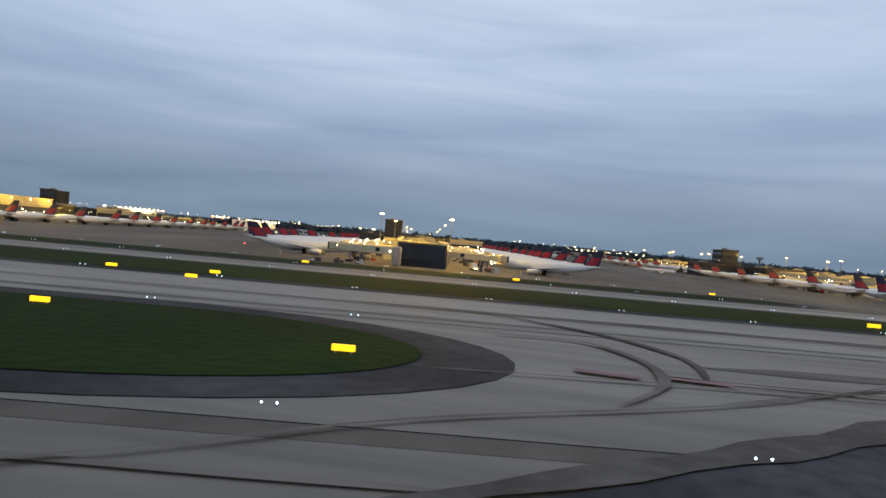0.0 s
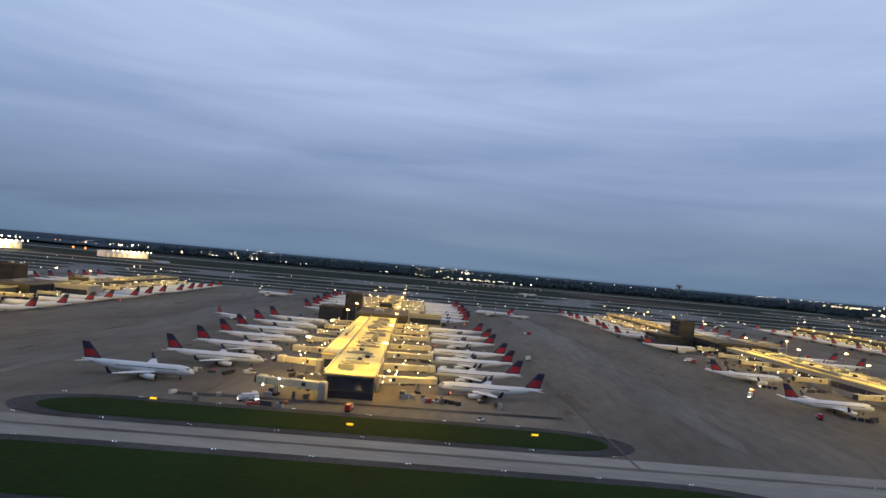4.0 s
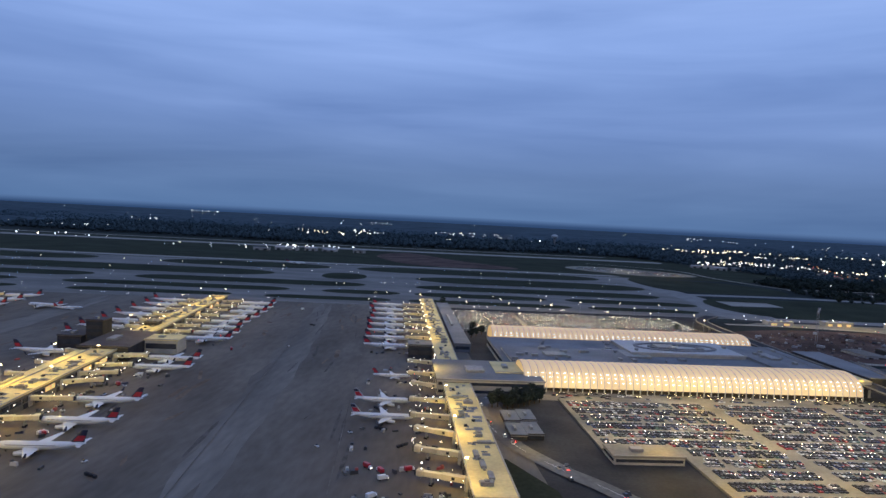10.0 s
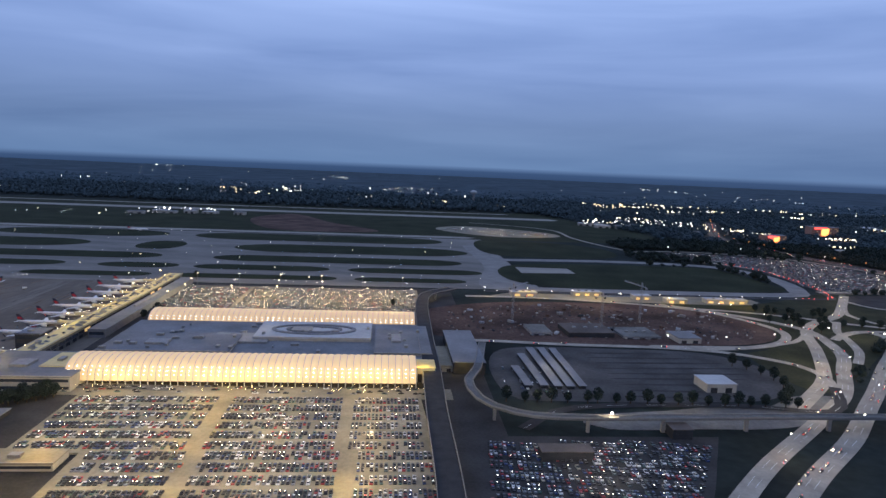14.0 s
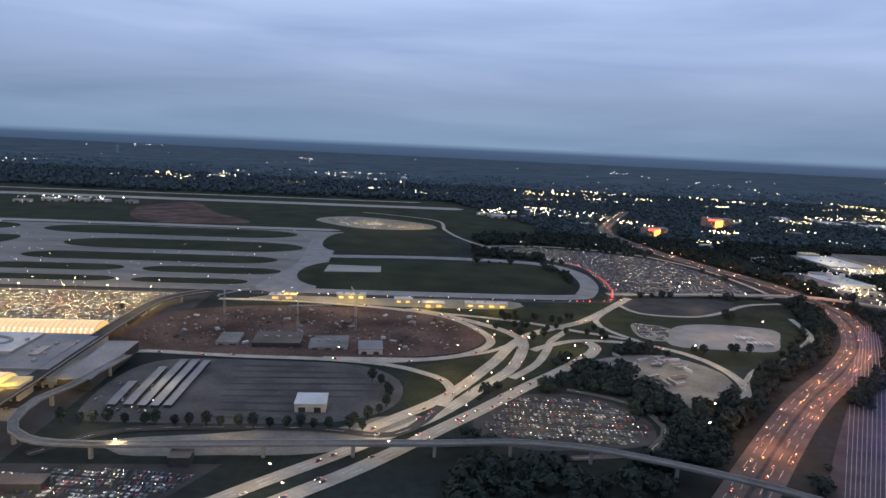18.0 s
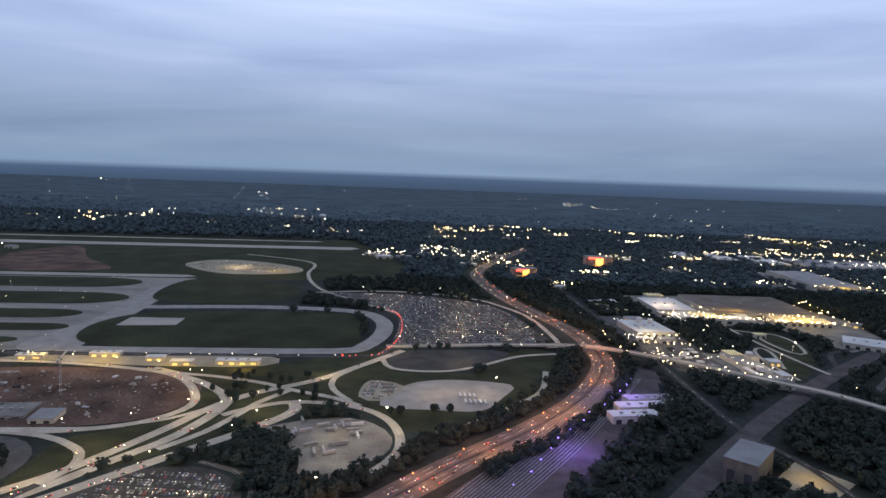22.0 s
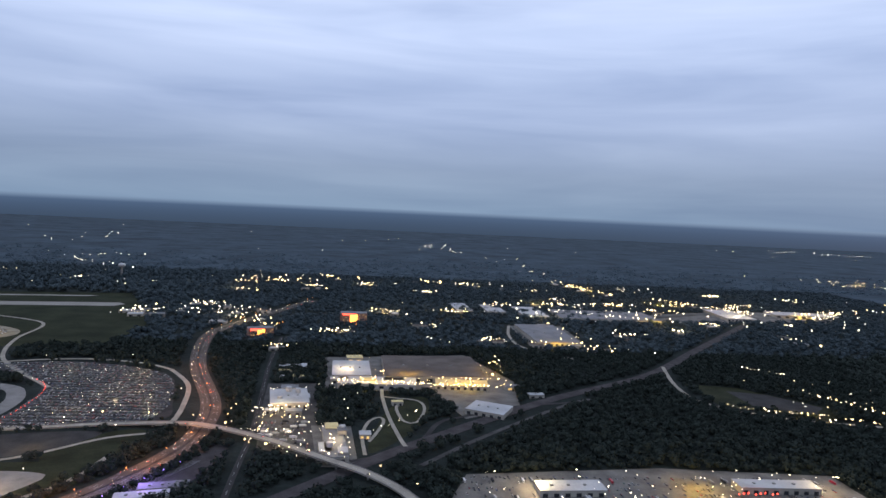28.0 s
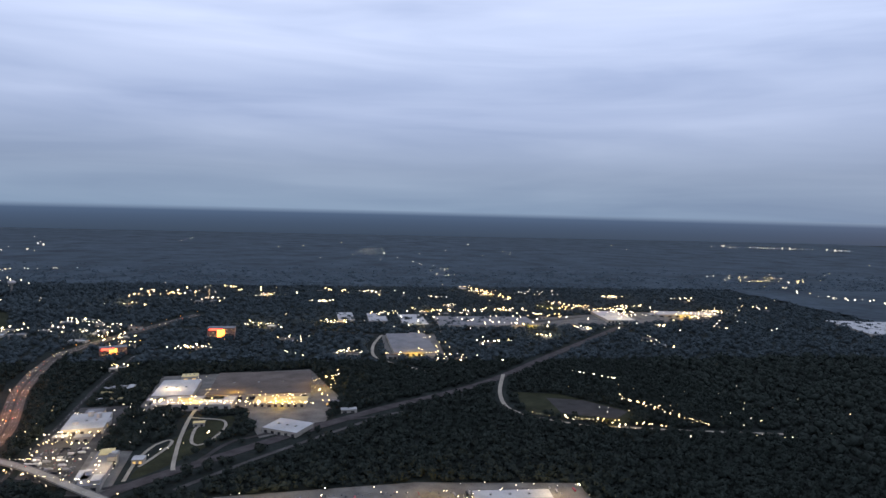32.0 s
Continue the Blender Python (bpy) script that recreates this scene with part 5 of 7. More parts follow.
dots("field_lamps", [A(far_lamps.uniform(-700, 400), v + far_lamps.uniform(-2, 2)) for v in (385, 412, 452, 500, 576, 652) for _ in range(40)], 0.15, M["white_light"], "scattered white taxiway lamps", "lamps", 0.4)
dots("field_signs", [A(far_lamps.uniform(-700, 400), v) for v in (400, 435, 480, 540, 610) for _ in range(10)], 0.26, M["warm_light"], "small yellow signs far off", "lamps", 0.5)

# ---- terminal ----
def canopy(u0, u1, v0, v1, h, label):
    """A long vaulted membrane canopy in scalloped bays between ribs."""
    n = int((u1 - u0) / 2.4)
    w = (u1 - u0) / n
    top = thing("terminal_canopy", APOSE(u0, v0, 0.1), label, "canopy", "terminal canopies")
    d, steps = v1 - v0, 12
    bm = bmesh.new()
    rows = []
    for j in range(5):
        s = j / 4
        bulge = 0.28 * math.sin(math.pi * s)
        row = []
        for i in range(steps + 1):
            a = math.pi * i / steps
            c, q = math.cos(a), math.sin(a) ** 0.75
            row.append(bm.verts.new((s * w, d / 2 - c * (d / 2 + bulge), 1.6 + q * (h - 1.6 + bulge))))
        rows.append(row)
    for a, b in zip(rows, rows[1:]):
        for i in range(steps):
            f = bm.faces.new((a[i], a[i + 1], b[i + 1], b[i]))
            f.smooth = True
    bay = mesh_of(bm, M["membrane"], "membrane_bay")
    bm = bmesh.new()
    for i in range(steps):
        a, b = math.pi * i / steps, math.pi * (i + 1) / steps
        p = [(d / 2 - math.cos(x) * (d / 2 + r), 1.6 + math.sin(x) ** 0.75 * (h - 1.6 + r)) for x in (a, b) for r in (0.0, 0.14)]
        vs = [bm.verts.new((x, *p[k])) for x in (-0.09, 0.09) for k in range(4)]
        for f in ((0, 1, 3, 2), (4, 6, 7, 5), (1, 5, 7, 3), (0, 2, 6, 4)):
            bm.faces.new([vs[k] for k in f])
    box(bm, -0.12, 0.12, -0.1, 0.14, 0, 1.7)
    box(bm, -0.12, 0.12, d - 0.14, d + 0.1, 0, 1.7)
    ribs = mesh_of(bm, M["rib"], "rib")
    lamp = mesh_of(boxm((w * 0.42, w * 0.58, -0.1, 0.0, -0.07, 0.07)), M["white_light"], "canopy_lamp")
    for k in range(n):
        shared("membrane_bay", bay, top, pose(k * w, 0, 0))
        shared("rib", ribs, top, pose(k * w, 0, 0))
        for i, a in enumerate((0.22, 0.42, 0.62)):
            shared("canopy_lamp", lamp, top, pose(k * w, d / 2 - math.cos(a) * (d / 2 + 0.32), 1.6 + math.sin(a) ** 0.75 * (h - 1.4), -25 - i * 18))
    shared("rib", ribs, top, pose(n * w, 0, 0))
    for x in (0.1, n * w - 0.1):
        bm = bmesh.new()
        vs = [bm.verts.new((x, d / 2 - math.cos(math.pi * i / steps) * (d / 2 - 0.2), 1.6 + math.sin(math.pi * i / steps) ** 0.75 * (h - 1.8))) for i in range(steps + 1)]
        bm.faces.new(vs)
        bmesh.ops.solidify(bm, geom=bm.faces[:], thickness=0.1)
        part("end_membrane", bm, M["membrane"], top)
    return top


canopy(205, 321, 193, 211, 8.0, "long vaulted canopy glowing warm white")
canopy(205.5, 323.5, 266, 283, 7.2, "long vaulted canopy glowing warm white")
for u0, u1, v0, v1, h, wall, roof, label in (
        (203, 330, 213, 266, 3.6, "wall", "greyroof", "wide grey-roofed terminal hall between the canopies"),
        (205, 252, 216, 240, 4.8, "wall", "greyroof", "raised grey roof block of the terminal"),
        (257, 304, 236, 262, 5.0, "wall", "paleroof", "pale oval-decked roof over the terminal atrium"),
        (306, 328, 218, 260, 4.5, "wall", "greyroof", "grey roof block at the terminal's end"),
        (196, 206, 196, 211, 5.2, "wall", "roof", "lit stair tower at the canopy's end"),
        (214, 231, 133, 141, 1.8, "wall", "lot", "two-storey edge of the parking deck"),
        (192.5, 196.5, 147, 157, 1.2, "darkwall", "greyroof", "low dark shed roof beside the drive"), (197, 201, 148, 158, 1.2, "darkwall", "greyroof", "low dark shed roof beside the drive"),
        (193, 197, 158.5, 168, 1.2, "darkwall", "greyroof", "low dark shed roof beside the drive"), (197.6, 201.6, 159.5, 169, 1.2, "darkwall", "greyroof", "low dark shed roof beside the drive")):
    block("terminal_block", u0, u1, v0, v1, h, wall, label, "terminal", roof, group="terminal blocks")
for a, b in ((17, 7.5), (11, 4.5)):
    line = [Vector((*A(280 + a * math.cos(t * 0.2618), 249 + b * math.sin(t * 0.2618)), 0)) for t in range(25)]
    tagged(part("roof_ring", ribbon(bmesh.new(), line, 0, 1.6, 5.75, 0.4), M["greyroof"]), "raised oval ring on the atrium roof", "roof ring", "roof rings")
rng = random.Random(21)
for k in range(40):
    u, v = rng.uniform(206, 326), rng.uniform(215, 262)
    h = 5.31 if (257 < u < 304 and 236 < v < 262) else 5.11 if (205 < u < 252 and v < 240) else 4.81 if (306 < u < 328 and 218 < v < 260) else 3.91
    s = rng.uniform(0.5, 1.6)
    tagged(part("rooftop_unit", boxm((-s, s, -s * 0.6, s * 0.6, 0, 0.9), bevel=0.06), M["unit"], at=APOSE(u, v, h, rng.choice((0, 90)))), "grey air handling unit on the terminal roof", "rooftop unit", "terminal rooftop units")
for u in range(215, 325, 14):
    for v, w in ((150, 12000), (178, 12000), (122, 12000)):
        if u > 232 or v > 145:
            flood(*A(u + (v % 9), v), 12.0, w, (1.0, 0.71, 0.28)) if (u - 215) % 28 == 0 else None
for u in (212, 245, 280, 312):
    flood(*A(u, 332), 15.0, 62000, (1.0, 0.7, 0.26))
for u in (220, 262, 304):
    flood(*A(u, 187), 5.0, 1400, SODIUM)
for u, v in ((260, 165), (262, 120), (300, 125), (234, 118), (226, 136), (190, 165), (195, 140), (222, 120), (256, 178), (258, 146)):
    flood(*A(u, v), 6.0, 2600, SODIUM)
flood(293, 241, 7.0, 2200, SODIUM)
flood(745, 299, 7.0, 2600, SODIUM)
flood(345, 178, 10.0, 9000, WHITE_LAMP)
flood(352, 208, 6.0, 2600, WHITE_LAMP)
flood(332, 226, 8.0, 3000, WHITE_LAMP)
flood(340, 262, 9.0, 4000, WHITE_LAMP)
flood(306, 250, 6.0, 1500, SODIUM)
flood(380, 226, 8.0, 3000, WHITE_LAMP)

# ---- cars ----
def car_mesh():
    bm = bmesh.new()
    box(bm, -1.0, 1.0, -0.42, 0.42, 0.12, 0.42, taper=0.06)
    return bm


def car(name="parked_car", label="parked car under lot lamps", group="cars on the parking deck"):
    top = tagged(part(name, car_mesh(), M["car"]), label, "car", group)
    bm = bmesh.new()
    box(bm, -0.62, 0.45, -0.37, 0.37, 0.42, 0.68, taper=0.22)
    part("cabin", bm, M["carglass"], top)
    return top


CAR = car()
CARS = []


def rows_of_cars(place, us, vs, fill, seed, limit=None, turn=0.0, z=0.12):
    """Double rows of parked cars on a grid; place maps grid to world."""
    rnd = random.Random(seed)
    for v in vs:
        for du in (0, 2.2):
            for u in us:
                if rnd.random() < fill:
                    x, y = place(u + rnd.uniform(-0.1, 0.1), v + du + rnd.uniform(-0.15, 0.15))
                    if limit is None or limit(x, y):
                        CARS.append((x, y, z, turn + (180 if rnd.random() < 0.5 else 0) + rnd.uniform(-2, 2), 0.9 + 0.2 * rnd.random()))


def inside(poly):
    poly = np.asarray(poly, float)
    def test(x, y):
        a, b = poly, np.roll(poly, -1, 0)
        hit = ((a[:, 1] > y) != (b[:, 1] > y)) & (x < (b[:, 0] - a[:, 0]) * (y - a[:, 1]) / (b[:, 1] - a[:, 1] + 1e-9) + a[:, 0])
        return bool(hit.sum() % 2)
    return test


def deck(u, v):
    return A(u, v)


rows_of_cars(deck, np.arange(216, 321, 1.15), np.arange(145, 183, 6.6), 0.9, 1, lambda x, y: abs(x * CT + y * ST - 260) > 2.2 and abs(x * CT + y * ST - 299) > 1.6, 98, 0.62)
rows_of_cars(deck, np.arange(236, 323, 1.15), np.arange(106, 143, 6.6), 0.9, 2, lambda x, y: abs(x * CT + y * ST - 262) > 1.8 and abs(x * CT + y * ST - 301) > 2.2, 98, 0.62)
rows_of_cars(deck, np.arange(190, 327, 1.2), np.arange(301, 362, 5.8), 0.92, 3, lambda x, y: not (230 < x * CT + y * ST < 233), 98)
rows_of_cars(lambda u, v: (u, v), np.arange(460, 655, 1.3), np.arange(478, 668, 7.2), 0.9, 4, inside(CLEAR_POLYS[[i for i, p in enumerate(CLEAR_POLYS) if abs(p[0][0] - 464) < 1 and abs(p[0][1] - 646) < 1][0]] * 0.975 + np.array([14.2, 14.4])), 100)
rows_of_cars(lambda u, v: (u, v), np.arange(460, 521, 1.5), np.arange(235, 281, 6.4), 0.72, 5, inside([(462, 249), (473, 273), (495, 281), (509, 275), (519, 264), (521, 253), (515, 243), (493, 236), (478, 234), (464, 240)]), 100)
patch("staff_lot", [(311, 199), (384, 209), (372, 178), (360, 150), (313, 150)], 0.08, M["asphalt"], "dark lot with rows of cars beside the track", "parking", smooth=False)
rows_of_cars(lambda u, v: (u, v), np.arange(316, 380, 1.25), np.arange(152, 203, 5.8), 0.85, 6, inside([(315, 196), (380, 204), (369, 178), (357, 152), (316, 152)]), 98)
rows_of_cars(lambda u, v: (u, v), np.arange(546, 569, 1.4), np.arange(367, 397, 6.4), 0.75, 7, inside([(548, 397), (567, 391), (559, 367), (547, 372)]), 100)
rows_of_cars(lambda u, v: (u, v), np.arange(735, 772, 2.2), np.arange(440, 500, 7), 0.55, 8, inside([(731, 499), (763, 498), (773, 437), (742, 450)]), 100)
rows_of_cars(lambda u, v: (u, v), np.arange(866, 1100, 2.6), np.arange(362, 404, 8), 0.3, 9, None, 95)
rows_of_cars(lambda u, v: (u, v), np.arange(265, 400, 2.6), np.arange(748, 830, 7.5), 0.5, 10, inside([(268, 790), (285, 832), (330, 834), (392, 800), (396, 763), (330, 743)]), 100)
rows_of_cars(lambda u, v: (u, v), np.arange(322, 345, 2.0), np.arange(240, 262, 7), 0.35, 11, None, 95)
rows_of_cars(lambda u, v: (u, v), np.arange(905, 935, 2.2), np.arange(640, 720, 7), 0.6, 12, None, 80)

rnd = random.Random(77)
CURB = [A(rnd.uniform(207, 330), rnd.uniform(186, 192.5)) for k in range(150)]
RING = [A(u + rnd.uniform(-1.5, 1.5), v) for u, v in ((195, 189), (188, 176), (188, 160), (192, 145), (201, 128), (211, 114)) for _ in range(4)]
CARS += [(x, y, 0.25, 8 + rnd.uniform(-8, 8), 0.95) for x, y in CURB[:70]] + [(x, y + rnd.uniform(-5, 5), 0.28, 98, 0.95) for x, y in RING]
# evening traffic, standing as it is at one moment
TRAFFIC = []
rnd = random.Random(5)
for line, offs, gap, hh in ((hwy_line, (-6.3, -4.2, -2.1, 2.1, 4.2, 6.3), 0.12, 0), (main_line, (-2, 0.3, 2.3), 0.16, 0), (main2_line, (-2.4, 0, 2.4), 0.1, 0), (loop_line, (-1, 1), 0.14, 0), (loop2_line, (-1.2, 1.2), 0.08, 0), (main3_line, (-1.4, 1.4), 0.08, 0), (far_loop_line, (-1.1, 1.1), 0.1, 0), (bridge_line, (-1.5, 1.5), 0.06, 4)):
    for i in range(1, len(line) - 1):
        d = (line[i + 1] - line[i - 1]).normalized()
        s = Vector((-d.y, d.x, 0))
        for o in offs:
            if rnd.random() < gap * 1.4:
                q = line[i] + s * o + d * rnd.uniform(-2, 2)
                TRAFFIC.append((q.x, q.y, 0.2, math.degrees(math.atan2(d.y, d.x)) + (180 if o > 0 else 0), 1.0, hh))

deck_cars = [c for c in CARS if c[2] > 0.5]
deck_cars.sort(key=lambda c: c[1])
near, rest = deck_cars[:300], deck_cars[300:] + [c for c in CARS if c[2] <= 0.5]
CAR.matrix_basis = pose(near[0][0], near[0][1], near[0][2] - 0.1, 0, 0, near[0][3])
for x, y, z, a, k in near[1:]:
    copy_thing(CAR, pose(x, y, z - 0.1, 0, 0, a))


def joined_cars(name, cars, label):
    """Many cars in one mesh: body and cabin each."""
    shape = [(-1.0, -0.42, 0.12), (1.0, -0.42, 0.12), (1.0, 0.42, 0.12), (-1.0, 0.42, 0.12), (-0.98, -0.4, 0.42), (0.98, -0.4, 0.42), (0.98, 0.4, 0.42), (-0.98, 0.4, 0.42),
             (-0.62, -0.37, 0.42), (0.45, -0.37, 0.42), (0.45, 0.37, 0.42), (-0.62, 0.37, 0.42), (-0.5, -0.3, 0.68), (0.2, -0.3, 0.68), (0.2, 0.3, 0.68), (-0.5, 0.3, 0.68)]
    faces = [(4, 5, 6, 7), (0, 1, 5, 4), (1, 2, 6, 5), (2, 3, 7, 6), (3, 0, 4, 7), (12, 13, 14, 15), (8, 9, 13, 12), (9, 10, 14, 13), (10, 11, 15, 14), (11, 8, 12, 15)]
    verts, quads, mats = [], [], []
    for n, (x, y, z, a, k, *_) in enumerate(cars):
        c, s = math.cos(radians(a)), math.sin(radians(a))
        b = len(verts)
        verts += [(x + k * (p * c - q * s), y + k * (p * s + q * c), z - 0.1 + k * r) for p, q, r in shape]
        quads += [tuple(b + i for i in f) for f in faces]
        mats += [0, 0, 0, 0, 0, 0, 1, 1, 1, 1]
    me = bpy.data.meshes.new(name)
    me.from_pydata(verts, [], quads)
    me.materials.append(M["cars"]), me.materials.append(M["carglass"])
    me.polygons.foreach_set("material_index", mats)
    return tagged(new(name, me), label, "cars", kind="stuff")


joined_cars("parked_cars", rest, "thousands of parked cars in rows under lamps")
joined_cars("traffic", [(x, y, z + h + 0.1, a, k) for x, y, z, a, k, h in TRAFFIC], "cars on the evening roads")
heads, tails = [], []
for x, y, z, a, k, h in TRAFFIC:
    c, s = math.cos(radians(a)), math.sin(radians(a))
    heads.append((x + 1.0 * c, y + 1.0 * s, z + h + 0.45)), tails.append((x - 1.0 * c, y - 1.0 * s, z + h + 0.45))
dots("headlights", heads, 0.13, M["warm_light"], "white headlights of traffic", "lamps")
dots("tail_lights", tails, 0.15, M["red_light"], "red tail lights of traffic", "lamps")
rnd = random.Random(9)
dots("curb_lamps", [(x, y, 1.2) for x, y in CURB[70:]], 0.09, M["warm_light"], "yellow lamps along the terminal curb", "lamps")
dots("curb_brake_lights", [(x, y, 0.6) for x, y in CURB[:26] + RING[::2]], 0.16, M["red_light"], "red lights of waiting cars", "lamps")
# glints on car paint imitated by glowing dots, some standing for lot lamps
dots("lit_cars", [(x, y, z + 0.6) for x, y, z, a, k in rest if rnd.random() < (0.34 if x < 345 and y > 320 else 0.22 if 455 < x < 526 and 230 < y < 286 else 0.16 if x < 390 and y < 210 else 0.08 if z > 0.5 else 0.08)], 0.12, M["white_light"], "glowing dots standing for glints on parked cars and lot lamps", "lamps")

# ---- building site ----
def tower_crane(x, y, h, turn):
    top = thing("tower_crane", pose(x, y, 0.1, 0, 0, turn), "tall steel tower crane on the building site", "crane", "tower cranes")
    bm = bmesh.new()
    for a, b in ((-0.4, -0.4), (0.4, -0.4), (0.4, 0.4), (-0.4, 0.4)):
        post(bm, a, b, 0, h, 0.07, 4)
    for k in range(int(h / 0.8)):
        z = k * 0.8
        for a, b in (((-0.4, -0.4), (0.4, -0.4)), ((0.4, 0.4), (-0.4, 0.4))):
            v = [bm.verts.new((a[0], a[1], z)), bm.verts.new((b[0], b[1], z + 0.8)), bm.verts.new((b[0], b[1], z + 0.9)), bm.verts.new((a[0], a[1], z + 0.1))]
            bm.faces.new(v)
    part("mast", bm, M["steel"], top)
    part("jib", boxm((-4, 16, -0.3, 0.3, h, h + 0.2), (-0.3, 0.3, -0.3, 0.3, h, h + 2.0), (-4, 16, -0.06, 0.06, h + 0.6, h + 0.7)), M["steel"], top)
    part("counterweight", boxm((-4.4, -3.2, -0.4, 0.4, h - 0.8, h), bevel=0.05), M["slab"], top)
    part("cab", boxm((0.4, 1.2, -0.8, -0.3, h - 0.9, h), bevel=0.05), M["glass"], top)
    return top


for x, y, h, a in ((330, 345, 17, 60), (396, 352, 19, 110), (372, 330, 17, 20)):
    tower_crane(x, y, h, a)


def shed(name, x, y, w, d, h, turn, wall, roof, label, category="building", group="", pitched=0.0, lit=False):
    """A low building with wall, roof, doors and windows, turned about its middle."""
    top = thing(name, pose(x, y, 0, 0, 0, turn), label, category, group)
    a, b = w / 2, d / 2
    part("wall", boxm((-a, a, -b, b, 0, h)), M[wall], top)
    if pitched:
        bm = bmesh.new()
        vs = [bm.verts.new(p) for p in ((-a - 0.3, -b - 0.3, h), (a + 0.3, -b - 0.3, h), (a + 0.3, b + 0.3, h), (-a - 0.3, b + 0.3, h), (-a - 0.3, 0, h + pitched), (a + 0.3, 0, h + pitched))]
        for f in ((0, 1, 5, 4), (2, 3, 4, 5), (1, 2, 5), (3, 0, 4), (3, 2, 1, 0)):
            bm.faces.new([vs[i] for i in f])
        part("roof", bm, M[roof], top)
    else:
        part("roof", boxm((-a - 0.2, a + 0.2, -b - 0.2, b + 0.2, h, h + 0.22)), M[roof], top)
    n = 2 if name == "low_building" else max(2, min(8, int(w / 6)))
    for k in range(n):
        x0 = -a + w * (k + 0.25) / n
        part("loading_door" if not lit else "lit_window", boxm((x0, x0 + w * 0.45 / n, -b - 0.06, -b + 0.02, 0.1, h * 0.6)), M["litglass"] if lit else M["darkwall"], top)
    if w > 14 and not pitched and name != "low_building":
        for k in range(3):
            part("rooftop_unit", boxm((-a * 0.6 + k * a * 0.5, -a * 0.6 + k * a * 0.5 + 1.6, -0.8, 0.6, h + 0.22, h + 0.9)), M["unit"], top)
    return top


for x, y, w, d, h, t, wall, roof, label in (
        (341, 324, 10, 16, 1.2, 10, "steel", "yardslab", "unfinished concrete frame on the site"),
        (364, 326, 22, 18, 2.2, 10, "darkwall", "brownroof", "dark unfinished slab on the site"),
        (388, 328, 18, 18, 1.0, 10, "steel", "yardslab", "pale concrete foundations with formwork"),
        (409, 322, 11, 13, 2.4, 10, "wall", "greyroof", "pale roofed shed on the site"),
        (399, 254, 11, 10, 3.2, 8, "wall", "paleroof", "pale boxy building in the empty lot"),
        (306, 277, 12, 46, 4.4, 8, "darkwall", "greyroof", "long blue-grey roofed station hall"),
        (298, 268, 7, 26, 2.2, 8, "wall", "lot", "lit court beside the station hall"),
        (293, 246, 7, 9, 5.6, 8, "wall", "roof", "yellow-lit platform hall over the tracks"),
        (372, 208, 6, 5, 3.0, 8, "darkwall", "brownroof", "small booth beside the road"),
        (336, 189, 14, 5, 2.6, 8, "darkwall", "brownroof", "low dark shelter in the lot")):
    shed("site_building", x, y, w, d, h, t, wall, roof, label, group="site buildings")
for x, y, w, d, a in ((328.5, 253, 2.6, 22, 10), (333, 262, 2.6, 38, 9), (337.6, 267, 2.6, 48, 8), (342.2, 267.5, 2.6, 48, 7.5), (346.8, 268, 2.4, 47, 7)):
    shed("lot_canopy", x, y, w, d, 1.3, a, "darkwall", "greyroof", "long pale canopy roof in the works lot", "canopy", "lot canopies", 0.25)
rng = random.Random(33)
for k in range(56):
    x, y = rng.uniform(300, 455), rng.uniform(312, 392)
    if inside([(300, 312), (290, 350), (330, 380), (398, 392), (440, 386), (456, 360), (448, 332), (420, 318)])(x, y):
        s = rng.uniform(0.6, 1.8)
        tagged(part("material_pile", boxm((-s, s, -s * 0.5, s * 0.5, 0, rng.uniform(0.4, 1.3)), bevel=0.08), M[rng.choice(("slab", "steel", "paleroof", "darkwall", "dirt"))], at=pose(x, y, 0.1, 0, 0, rng.uniform(0, 180))), "stack of building material on bare earth", "material stack", "site stacks")
for k in range(9):
    tagged(part("parked_bus", boxm((-2.6, 2.6, -0.55, 0.55, 0.15, 1.2), bevel=0.1), M["paleroof"], at=pose(603 + (k % 5) * 2.6 - (k // 5) * 3, 370 + (k // 5) * 9, 0.1, 0, 0, 100)), "white bus parked on the pale lot", "bus", "parked buses")
for k in range(24):
    x, y = 528 + rng.uniform(-8, 28), 320 + rng.uniform(-25, 16)
    if inside([(508, 322), (526, 338), (552, 341), (566, 322), (560, 297), (541, 270), (529, 283), (519, 310)])(x, y):
        tagged(part("parked_trailer", boxm((-3, 3, -0.55, 0.55, 0.25, 1.6), bevel=0.05), M[rng.choice(("steel", "unit", "paleroof"))], at=pose(x, y, 0.1, 0, 0, rng.choice((20, 30, 110)))), "pale trailer parked in the yard", "trailer", "parked trailers")
rubble = bmesh.new()
for k in range(900):
    x, y = rng.uniform(296, 458), rng.uniform(312, 394)
    if inside([(300, 312), (290, 350), (330, 380), (398, 392), (440, 386), (456, 360), (448, 332), (420, 318)])(x, y):
        s = rng.uniform(0.15, 0.8)
        q = pose(x, y, 0.1, 0, 0, rng.uniform(0, 180))
        for vert in box(rubble, -s, s, -s * rng.uniform(0.2, 0.8), s * 0.5, 0, s * rng.uniform(0.3, 0.9), taper=rng.uniform(0, 0.6)):
            vert.co = q @ vert.co
tagged(part("site_rubble", rubble, picked("rubble_colours", [(0.0, (0.05, 0.035, 0.028)), (0.35, (0.16, 0.13, 0.11)), (0.6, (0.03, 0.03, 0.032)), (0.8, (0.3, 0.29, 0.27)), (0.93, (0.12, 0.06, 0.03))], 0.9, 0.0, True)), "rubble, pipes and stacks on the site", "rubble", kind="stuff")
